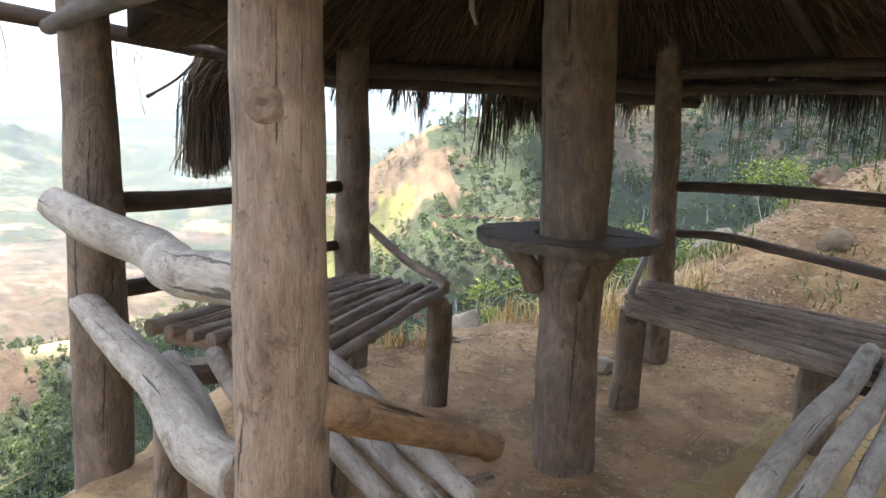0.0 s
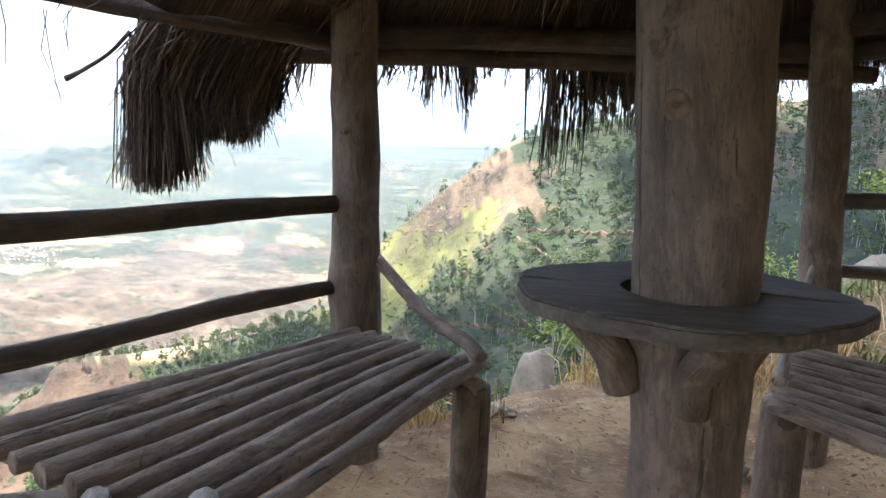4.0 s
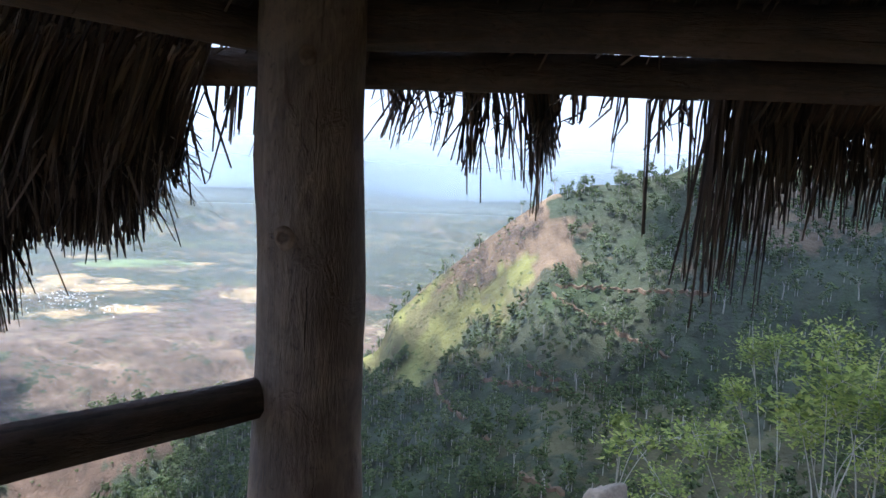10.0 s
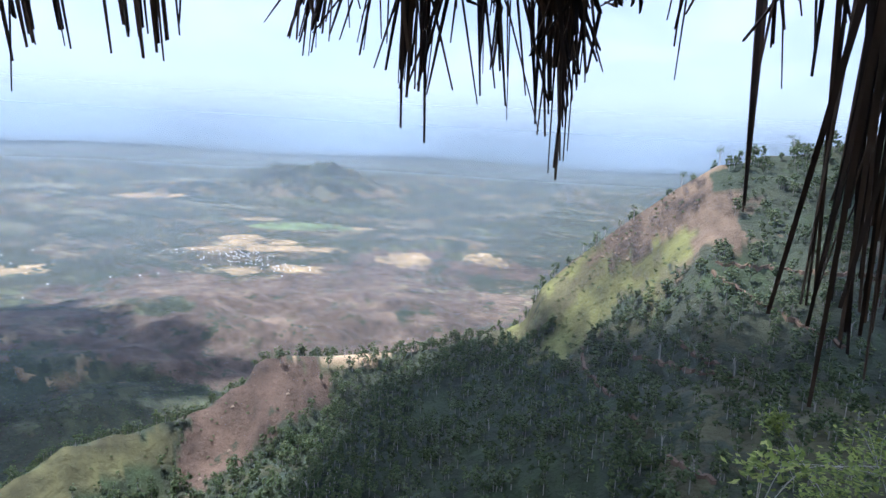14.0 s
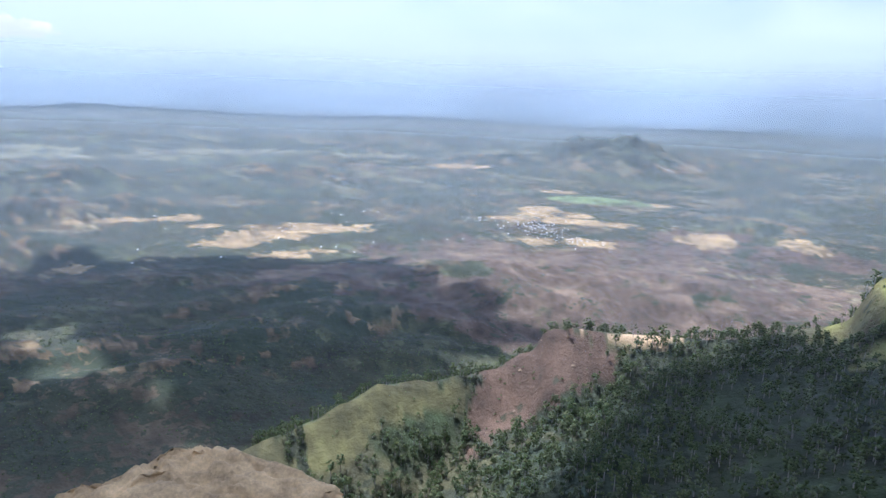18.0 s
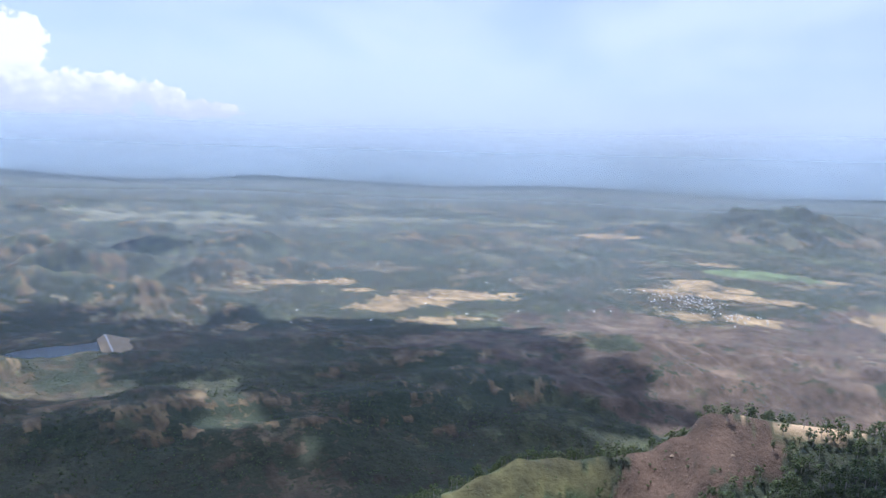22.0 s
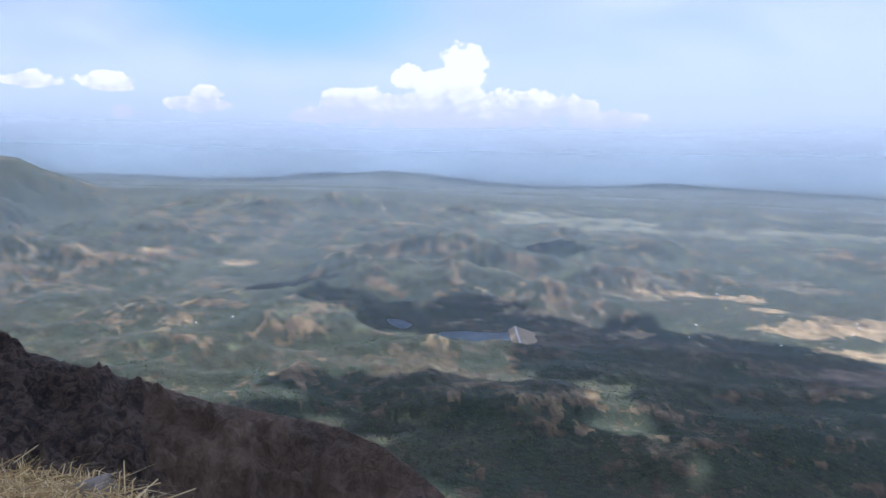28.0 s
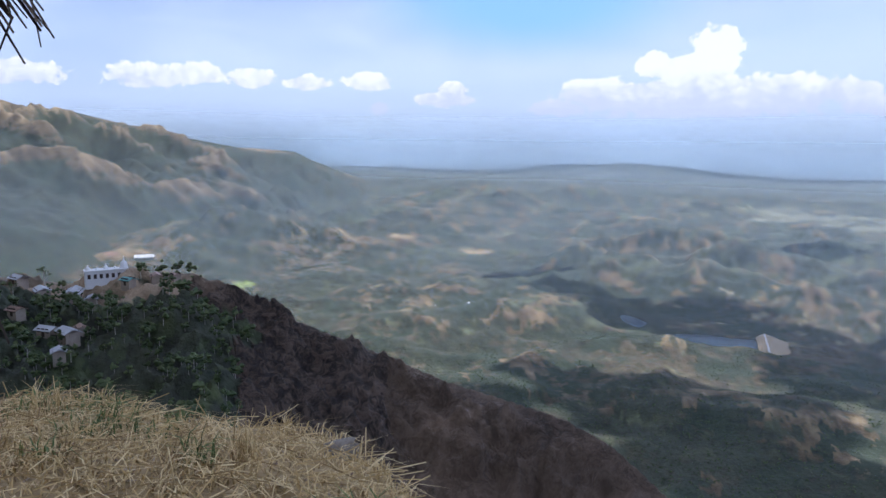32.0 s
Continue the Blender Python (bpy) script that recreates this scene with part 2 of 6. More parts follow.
def thatch_material():
    """Packed thatch: fine stalks lying down the slope, with dark gaps."""
    m, n, b = material("packed_thatch")
    pos = n.add("ShaderNodeTexCoord").outputs["UV"]
    stalk = n.noise(1.0, 4.0, 0.65, n.scaled(pos, (260.0, 9.0, 1.0)), 0.3)
    patch = n.noise(1.0, 4.0, 0.6, n.scaled(pos, (14.0, 5.0, 1.0)))
    col = n.ramp(stalk, (0.34, (0.020, 0.012, 0.007)), (0.52, (0.080, 0.048, 0.027)), (0.72, (0.19, 0.12, 0.07)))
    col = n.mix(n.span(patch, 0.45, 0.62, 0.0, 0.7), col, (0.03, 0.019, 0.011))
    n.put(b, "Base Color", col)
    n.put(b, "Roughness", 0.9)
    bump(n, b, stalk, 1.0, 0.02)
    return m


THATCH = thatch_material()
DRY = straw_material("dry_grass", (0.20, 0.12, 0.04), (0.56, 0.38, 0.14), (0.86, 0.68, 0.35))
GREEN = straw_material("green_grass", (0.07, 0.10, 0.02), (0.13, 0.17, 0.04), (0.22, 0.25, 0.07))
LITTER = straw_material("leaf_litter", (0.16, 0.10, 0.06), (0.32, 0.22, 0.14), (0.52, 0.42, 0.32))


def leaf_material(name, dark, mid, light, scale=0.4):
    m, n, b = material(name)
    island = n.add("ShaderNodeNewGeometry").outputs["Random Per Island"]
    info = n.add("ShaderNodeObjectInfo").outputs["Random"]
    pos = n.add("ShaderNodeNewGeometry").outputs["Position"]
    big = n.noise(scale, 3.0, 0.5, pos)
    f = n.math("ADD", n.math("MULTIPLY", island, 0.45), n.math("ADD", n.math("MULTIPLY", big, 0.4), n.math("MULTIPLY", info, 0.2)))
    n.put(b, "Base Color", n.ramp(f, (0.22, dark), (0.52, mid), (0.85, light)))
    n.put(b, "Roughness", 0.6)
    # leaves let some light through
    tone = n.ramp(f, (0.22, dark), (0.52, mid), (0.85, light))
    through_leaf, both = n.add("ShaderNodeBsdfTranslucent"), n.add("ShaderNodeMixShader")
    n.put(through_leaf, 0, tone), n.put(both, 0, 0.42), n.put(both, 1, b.outputs[0]), n.put(both, 2, through_leaf.outputs[0])
    out = [q for q in m.node_tree.nodes if q.bl_idname == "ShaderNodeOutputMaterial"][0]
    n.put(out, 0, both.outputs[0])
    return m


FOREST = leaf_material("forest_leaves", (0.040, 0.068, 0.022), (0.095, 0.142, 0.044), (0.20, 0.225, 0.085), 0.05)
PALE_LEAF = leaf_material("pale_leaves", (0.06, 0.085, 0.035), (0.12, 0.155, 0.065), (0.22, 0.25, 0.11), 0.2)
SHRUB_LEAF = leaf_material("shrub_leaves", (0.11, 0.155, 0.03), (0.30, 0.37, 0.07), (0.62, 0.60, 0.18), 1.2)


def plain(name, color, rough=0.7, vary=0.25, scale=4.0, metal=0.0):
    """Painted, plastered or stony surface with soft stains and fine grain."""
    m, n, b = material(name)
    pos = n.add("ShaderNodeTexCoord").outputs["Object"]
    a, f = n.noise(scale, 5.0, 0.6, pos), n.noise(scale * 9, 4.0, 0.6, pos)
    t = n.math("ADD", n.math("MULTIPLY", a, 0.65), n.math("MULTIPLY", f, 0.35))
    n.put(b, "Base Color", n.ramp(t, (0.3, tuple(c * (1 - vary) for c in color)), (0.7, tuple(min(1, c * (1 + vary)) for c in color))))
    n.put(b, "Roughness", rough), n.put(b, "Metallic", metal)
    bump(n, b, t, 0.3, 0.02 / scale)
    return m


BARK_PALE = plain("pale_bark", (0.55, 0.51, 0.43), 0.8, 0.3, 0.8)
ROCK_BANK = plain("earthy_rock", (0.18, 0.125, 0.08), 0.95, 0.5, 7.0)
ROCK = plain("grey_rock", (0.24, 0.20, 0.15), 0.9, 0.55, 6.0)
ROCK_HILL = plain("hill_rock", (0.26, 0.19, 0.125), 0.95, 0.4, 0.8)
ROCK_DRY = plain("ochre_rock", (0.50, 0.345, 0.165), 0.9, 0.6, 1.3)
PLASTER = plain("white_plaster", (0.78, 0.77, 0.74), 0.6, 0.08, 0.5)
CONCRETE = plain("pale_concrete", (0.60, 0.55, 0.48), 0.8, 0.15, 0.05)
ROOF_SHEET = plain("roof_sheet", (0.42, 0.42, 0.42), 0.5, 0.3, 0.4)
ROOF_TILE = plain("roof_tile", (0.30, 0.20, 0.15), 0.8, 0.3, 0.6)
ROOF_TEAL = plain("teal_sheet", (0.12, 0.32, 0.30), 0.5, 0.2, 0.5)


def water_material():
    m, n, b = material("reservoir_water")
    pos = n.add("ShaderNodeNewGeometry").outputs["Position"]
    n.put(b, "Base Color", (0.018, 0.032, 0.045, 1)), n.put(b, "Roughness", 0.2), n.put(b, "IOR", 1.16)
    bump(n, b, n.noise(0.4, 3.0, 0.5, pos), 0.08, 0.3)
    return m


WATER = water_material()


def ground_material():
    """Land cover comes from a vertex attribute; grain, tufts and tree speckle at several sizes are laid over it."""
    m, n, b = material("land")
    attr = n.add("ShaderNodeAttribute")
    attr.attribute_name = COVER
    attr2 = n.add("ShaderNodeAttribute")
    attr2.attribute_name = "traits"
    sep = n.add("ShaderNodeSeparateColor")
    n.put(sep, 0, attr2.outputs["Color"])
    near, wooded, rocky = sep.outputs          # soil close by, share of trees, bare rock
    pos = n.add("ShaderNodeNewGeometry").outputs["Position"]
    g1, g2, g3 = n.noise(2.2, 5.0, 0.6, pos), n.noise(14.0, 5.0, 0.6, pos), n.noise(70.0, 3.0, 0.6, pos)
    w1, w2, w3 = n.noise(0.16, 5.0, 0.62, pos), n.noise(0.045, 4.0, 0.6, pos), n.noise(0.011, 4.0, 0.6, pos)
    col = attr.outputs["Color"]
    # soil and litter by the hut
    soil = n.mix(n.span(g1, 0.38, 0.64), (0.18, 0.105, 0.048), (0.36, 0.23, 0.112))
    soil = n.mix(n.span(g2, 0.5, 0.72, 0.0, 0.6), soil, (0.47, 0.335, 0.20))
    soil = n.mix(n.span(g3, 0.60, 0.72, 0.0, 0.6), soil, (0.14, 0.088, 0.05))
    # crowns seen from afar: shade in gaps and light on tops, painted by noise
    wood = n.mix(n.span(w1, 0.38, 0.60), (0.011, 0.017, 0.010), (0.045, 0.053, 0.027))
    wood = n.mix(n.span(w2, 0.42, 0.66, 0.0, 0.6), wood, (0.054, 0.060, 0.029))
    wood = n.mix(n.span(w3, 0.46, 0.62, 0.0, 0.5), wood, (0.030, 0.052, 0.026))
    w4 = n.noise(0.0042, 5.0, 0.6, pos)
    patches = n.math("ADD", n.math("ADD", n.math("MULTIPLY", w2, 0.34), n.math("MULTIPLY", w1, 0.26)), n.math("ADD", n.math("MULTIPLY", w3, 0.24), n.math("MULTIPLY", w4, 0.16)))
    share = n.math("MULTIPLY", n.span(patches, n.math("SUBTRACT", 0.62, n.math("MULTIPLY", wooded, 0.20)), n.math("SUBTRACT", 0.66, n.math("MULTIPLY", wooded, 0.20))), n.span(wooded, 0.0, 0.15), True)
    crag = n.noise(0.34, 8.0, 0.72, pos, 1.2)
    # near-black in the hollows of the crag bump, brown on its ridges
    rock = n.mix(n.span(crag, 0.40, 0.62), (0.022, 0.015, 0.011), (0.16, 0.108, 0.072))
    tone = n.span(w2, 0.3, 0.7, 0.72, 1.28)
    tint = n.add("ShaderNodeMix")
    tint.data_type, tint.blend_type = "RGBA", "MULTIPLY"
    n.put(tint, 0, 1.0), n.put(tint, 6, col)
    cc = n.add("ShaderNodeCombineColor")
    for i in range(3):
        n.put(cc, i, tone)
    n.put(tint, 7, cc.outputs[0])
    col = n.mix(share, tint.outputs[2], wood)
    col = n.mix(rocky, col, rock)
    col = n.mix(near, col, soil)
    n.put(b, "Base Color", col)
    n.put(b, "Roughness", 0.92)
    small = n.math("MULTIPLY", n.math("ADD", g1, n.math("MULTIPLY", n.math("ADD", g2, n.math("MULTIPLY", g3, 0.4)), 0.35)), near)
    large = n.math("MULTIPLY", w1, n.math("SUBTRACT", 1.0, near))
    b1 = n.add("ShaderNodeBump")
    n.put(b1, "Strength", 0.8), n.put(b1, "Distance", 2.5), n.put(b1, "Height", n.math("ADD", large, n.math("MULTIPLY", n.math("MULTIPLY", crag, rocky), 2.2)))
    b2 = n.add("ShaderNodeBump")
    n.put(b2, "Strength", 0.7), n.put(b2, "Distance", 0.08), n.put(b2, "Height", small), n.put(b2, "Normal", b1.outputs[0])
    n.put(b, "Normal", b2.outputs[0])
    return m


LAND = ground_material()


def haze_sheet_material(name, z_bottom, z_full, z_top, amount, color, lean):
    """Sheet that stands in for haze: passes most light, scatters a little daylight."""
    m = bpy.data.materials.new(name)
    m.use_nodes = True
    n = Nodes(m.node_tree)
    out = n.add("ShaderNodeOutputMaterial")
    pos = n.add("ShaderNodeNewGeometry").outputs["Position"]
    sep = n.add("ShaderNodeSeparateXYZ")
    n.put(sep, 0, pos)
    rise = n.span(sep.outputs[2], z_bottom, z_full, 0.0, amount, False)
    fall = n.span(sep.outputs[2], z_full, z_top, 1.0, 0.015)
    # fixed shading normal, so skylight whitens the sheet evenly; lean tips it sunwards
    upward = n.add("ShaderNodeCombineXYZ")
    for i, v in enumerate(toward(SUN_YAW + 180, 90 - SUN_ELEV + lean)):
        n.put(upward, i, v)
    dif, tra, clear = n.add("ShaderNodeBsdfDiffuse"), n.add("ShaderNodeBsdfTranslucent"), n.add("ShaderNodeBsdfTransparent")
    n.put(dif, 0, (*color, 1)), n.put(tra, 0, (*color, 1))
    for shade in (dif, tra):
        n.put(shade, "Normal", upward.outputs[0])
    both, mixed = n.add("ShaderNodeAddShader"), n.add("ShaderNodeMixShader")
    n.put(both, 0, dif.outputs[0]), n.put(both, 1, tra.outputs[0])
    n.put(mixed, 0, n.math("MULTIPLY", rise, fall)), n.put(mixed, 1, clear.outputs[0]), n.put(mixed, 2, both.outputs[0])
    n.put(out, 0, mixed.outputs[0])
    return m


def cloud_material():
    m, n, b = material("cloud")
    pos = n.add("ShaderNodeNewGeometry").outputs["Position"]
    n.put(b, "Base Color", n.ramp(n.noise(0.01, 4.0, 0.5, pos), (0.3, (0.78, 0.80, 0.83)), (0.7, (0.9, 0.9, 0.9))))
    n.put(b, "Roughness", 1.0)
    return m


CLOUD = cloud_material()

# ---------------------------------------------------------------- building helpers


def part(name, bm, mat, parent=None, label="", smooth=True):
    """Links a bmesh as one mesh object under a thing or a part."""
    me = bpy.data.meshes.new(name)
    bm.to_mesh(me)
    bm.free()
    if smooth:
        me.shade_smooth()
    me.materials.append(mat)
    ob = new(name, me)
    ob.parent = parent
    if label:
        tagged(ob, label)
    return ob


def quick_mesh(name, verts, faces, mat, smooth=False):
    """A mesh from numpy arrays of triangles or quads."""
    verts, faces = np.asarray(verts, np.float32), np.asarray(faces, np.int32)
    k = faces.shape[1]
    me = bpy.data.meshes.new(name)
    me.vertices.add(len(verts)), me.loops.add(faces.size), me.polygons.add(len(faces))
    me.vertices.foreach_set("co", verts.ravel())
    me.loops.foreach_set("vertex_index", faces.ravel())
    me.polygons.foreach_set("loop_start", np.arange(0, faces.size, k, dtype=np.int32))
    me.update(calc_edges=True)
    me.polygons.foreach_set("use_smooth", np.full(len(faces), smooth))
    me.materials.append(mat)
    return me


def empty(name, at=(0, 0, 0)):
    ob = new(name)
    ob.location = at
    ob.empty_display_size = 0.1
    return ob


def bend(points, steps):
    """A smooth run of points through the given ones."""
    p = [Vector(q) for q in points]
    if len(p) == 2:
        return [p[0].lerp(p[1], i / steps) for i in range(steps + 1)]
    out, per = [], max(2, steps // (len(p) - 1))
    ext = [p[0] * 2 - p[1], *p, p[-1] * 2 - p[-2]]
    for i in range(len(p) - 1):
        a, b, c, d = ext[i:i + 4]
        for k in range(per):
            t = k / per
            out.append(0.5 * ((2 * b) + (c - a) * t + (2 * a - 5 * b + 4 * c - d) * t * t + (3 * b - a - 3 * c + d) * t ** 3))
    return [*out, p[-1]]


def log_mesh(points, radii, seed=0, sides=14, steps=14, rough=0.08, knots=2):
    """A debarked log along a line: uneven radius, slight bends, swollen knots, worn rounded ends."""
    rnd = random.Random(seed)
    line = bend(points, steps)
    m, length = len(line) - 1, sum((line[i + 1] - line[i]).length for i in range(len(line) - 1))
    stop = [(rnd.random(), rnd.random() * 6.28, rnd.uniform(0.15, 0.32)) for _ in range(knots)]
    bm = bmesh.new()
    uv = bm.loops.layers.uv.new("uv")
    off = Vector((seed * 3.71, seed * 1.37, seed * 2.11))
    rings, along = [], 0.0
    side = None
    for i, c in enumerate(line):
        d = (line[min(i + 1, m)] - line[max(i - 1, 0)]).normalized()
        if side is None:
            side = d.orthogonal().normalized()
        side = (side - d * side.dot(d)).normalized()
        up = d.cross(side)
        t = i / m
        pos = t * (len(radii) - 1)
        k = min(int(pos), len(radii) - 2)
        r0 = radii[k] + (radii[k + 1] - radii[k]) * (pos - k)
        ring = []
        for j in range(sides):
            a = 6.28318 * j / sides
            w = side * math.cos(a) + up * math.sin(a)
            r = r0 * (1 + rough * 1.6 * noise.noise(off + w * 0.9 + Vector((0, 0, along * 3.2))) + rough * 0.8 * noise.noise(off + w * 2.6 + Vector((0, 0, along * 9))))
            for kt, ka, kh in stop:
                da = math.atan2(math.sin(a - ka), math.cos(a - ka))
                r += r0 * kh * math.exp(-((t - kt) * length / (1.1 * r0)) ** 2 - (da / 0.45) ** 2)
            ring.append(bm.verts.new(c + w * r))
        rings.append((ring, along, r0, c, d))
        if i < m:
            along += (line[i + 1] - c).length
    # worn ends
    for end, sgn in ((0, -1), (-1, 1)):
        ring, al, r0, c, d = rings[end]
        inner = [bm.verts.new(c + (v.co - c) * 0.80 + d * sgn * r0 * 0.14) for v in ring]
        tip = bm.verts.new(c + d * sgn * r0 * (0.16 + 0.05 * rnd.random()))
        for j in range(sides):
            k = (j + 1) % sides
            for f in ((ring[j], ring[k], inner[k], inner[j]), (inner[j], inner[k], tip)):
                face = bm.faces.new(f if sgn > 0 else tuple(reversed(f)))
                for lp in face.loops:
                    q = lp.vert.co - c
                    lp[uv].uv = (q.x * 2 + seed, q.y * 2 + q.z)
    for i in range(m):
        (ra, la, r0, *_), (rb, lb, *_) = rings[i], rings[i + 1]
        for j in range(sides):
            k = (j + 1) % sides
            face = bm.faces.new((ra[j], ra[k], rb[k], rb[j]))
            for lp, (jj, ll) in zip(face.loops, ((j, la), (j + 1, la), (j + 1, lb), (j, lb))):
                lp[uv].uv = (jj / sides * 6.28 * r0 * 3 + seed * 0.37, ll + seed * 0.71)
    bmesh.ops.recalc_face_normals(bm, faces=bm.faces)
    return bm


def lumpy(center, size, seed, rough=0.3, level=3, freq=1.3):
    """A boulder: a sphere pushed in and out by noise, with flat facets worn into it."""
    bm = bmesh.new()
    bmesh.ops.create_icosphere(bm, subdivisions=level, radius=1.0)
    off = Vector((seed * 5.3, seed * 2.9, seed * 7.7))
    rnd = random.Random(seed)
    cuts = [(Vector((rnd.uniform(-1, 1), rnd.uniform(-1, 1), rnd.uniform(-0.3, 1))).normalized(), rnd.uniform(0.55, 0.85)) for _ in range(7)]
    for v in bm.verts:
        d = v.co.normalized()
        p = d * (1 + rough * noise.noise(off + d * freq) + rough * 0.5 * noise.noise(off + d * freq * 2.7) + rough * 0.25 * noise.noise(off + d * freq * 7))
        for axis, lim in cuts:
            h = p.dot(axis)
            if h > lim:
                p -= axis * (h - lim) * 0.8
        v.co = Vector((p.x * size[0], p.y * size[1], p.z * size[2])) + Vector(center)
    return bm


# ---------------------------------------------------------------- the land
EYE = (-0.3, 4.3, 1.3)
CENTRE = (-0.3, 3.3)


def lattice(ix, iy, seed):
    h = (ix.astype(np.int64) * 374761393 + iy.astype(np.int64) * 668265263 + seed * 974711) & 0x7FFFFFFF
    h = ((h ^ (h >> 13)) * 1274126177) & 0x7FFFFFFF
    return ((h ^ (h >> 16)) & 0xFFFF) / 65535.0


def smooth_noise(x, y, seed=0):
    ix, iy = np.floor(x), np.floor(y)
    fx, fy = x - ix, y - iy
    fx, fy = fx * fx * (3 - 2 * fx), fy * fy * (3 - 2 * fy)
    a, b = lattice(ix, iy, seed), lattice(ix + 1, iy, seed)
    c, d = lattice(ix, iy + 1, seed), lattice(ix + 1, iy + 1, seed)
    return (a + (b - a) * fx) * (1 - fy) + (c + (d - c) * fx) * fy - 0.5


def fbm(x, y, seed=0, octaves=5, gain=0.5, ridged=False):
    total, amp = np.zeros_like(x), 1.0
    for o in range(octaves):
        v = smooth_noise(x * 2 ** o + 17.3 * o, y * 2 ** o - 9.1 * o, seed + o)
        total += amp * ((0.25 - np.abs(v)) * 2 if ridged else v)
        amp *= gain
    return total


def step(a, b, v):
    t = np.clip((v - a) / (b - a), 0, 1)
    return t * t * (3 - 2 * t)


def table(yaw, *pairs):
    k = np.array(pairs)
    return np.interp(yaw, k[:, 0], k[:, 1])


def crest_right(yaw):
    """Distance and height of the ridge that runs from the wooded hill down to the grassy nose."""
    r = table(yaw, (-70, 430), (-20, 390), (0, 352), (14, 345), (25, 335), (37, 330), (46, 310), (58, 290), (75, 280), (90, 270))
    el = table(yaw, (-70, 7), (-29, 4.6), (-20, 3.1), (-10, 2.2), (-5, 0.7), (1.5, -0.7), (4, -2.6), (6.9, -5.1), (11.5, -8.9), (14.3, -11.5), (15.6, -14.6),
               (17, -15.5), (25, -18.0), (32, -18.3), (36, -18.2), (38.4, -18.9), (39.3, -20.3), (43, -22.4), (47, -23.3), (53, -23.9), (58, -26.3), (65, -28.6), (77, -33), (90, -41))
    return r, EYE[2] + r * np.tan(np.radians(el))


def crest_left(yaw):
    """The dark rocky spur that falls from the village knoll."""
    r = table(yaw, (80, 110), (93, 130), (112, 165), (133, 200), (146, 230), (170, 260))
    el = table(yaw, (80, -44), (88, -32), (93, -26.7), (98, -23.4), (102, -21.8), (112, -19.4), (121.7, -15.6), (128.6, -12.6), (133, -10.0), (136, -9.8), (141, -10.4), (146, -9.4), (155, -6), (170, -2))
    return r, EYE[2] + r * np.tan(np.radians(el))


def crest_far(yaw):
    r = np.full_like(yaw, 3400.0)
    el = table(yaw, (104, -6.5), (112, -4.8), (117, -3.8), (121, -2.2), (123.5, -1.2), (125.2, -0.35), (129.6, -0.1), (134.6, 0.8), (138, 1.6), (141.4, 2.4), (146, 2.5), (160, 3.5), (180, 3), (200, 2))
    return r, EYE[2] + r * np.tan(np.radians(el))


def bowl(r):
    return -262 + 150 * (r / 4900.0) ** 2


# bearing, distance, height, half width across, half depth of the hills on the plain
HILLS = [(98, 1330, 42, 90, 70), (91, 1290, 50, 110, 80), (84, 1240, 36, 90, 60), (79.5, 1180, 22, 60, 50), (103, 1250, 26, 70, 60),
         (91, 2500, 50, 130, 150), (85, 2150, 36, 150, 120), (79, 1850, 40, 170, 110), (97, 2000, 34, 160, 120),
         (33.0, 2560, 92, 150, 150), (36.5, 2540, 72, 170, 150), (42, 2450, 32, 190, 150), (30, 2800, 26, 180, 200),
         (63, 2050, 22, 210, 80), (70, 1900, 14, 150, 80), (24, 1500, 18, 120, 100), (19, 1400, 16, 90, 90),
         (45, 950, 18, 90, 70), (38, 880, 24, 110, 90), (30, 930, 24, 120, 100), (52, 760, 20, 100, 50), (58, 880, 11, 110, 50), (64, 690, 15, 90, 50), (70, 960, 9, 90, 40),
         (74, 610, 16, 80, 50), (49, 640, 16, 70, 50), (81, 820, 9, 80, 40), (94, 885, 14, 75, 30), (85, 900, 10, 70, 30), (106, 1000, 22, 80, 50), (112, 1150, 24, 120, 80), (84, 700, 20, 120, 60),
         (110, 2600, 60, 240, 200), (101, 2900, 46, 200, 160), (118, 1900, 60, 200, 140), (127, 1700, 70, 220, 160), (76, 4600, 26, 260, 120), (84, 4580, 36, 300, 120), (90, 4600, 44, 260, 120), (97, 4580, 46, 330, 120), (105, 4560, 40, 300, 120),
         (60, 4600, 30, 500, 200), (101, 1420, 46, 80, 60), (88, 1500, 58, 120, 70), (80, 1420, 34, 110, 60), (93, 1700, 56, 160, 80), (73, 1500, 26, 110, 60)]


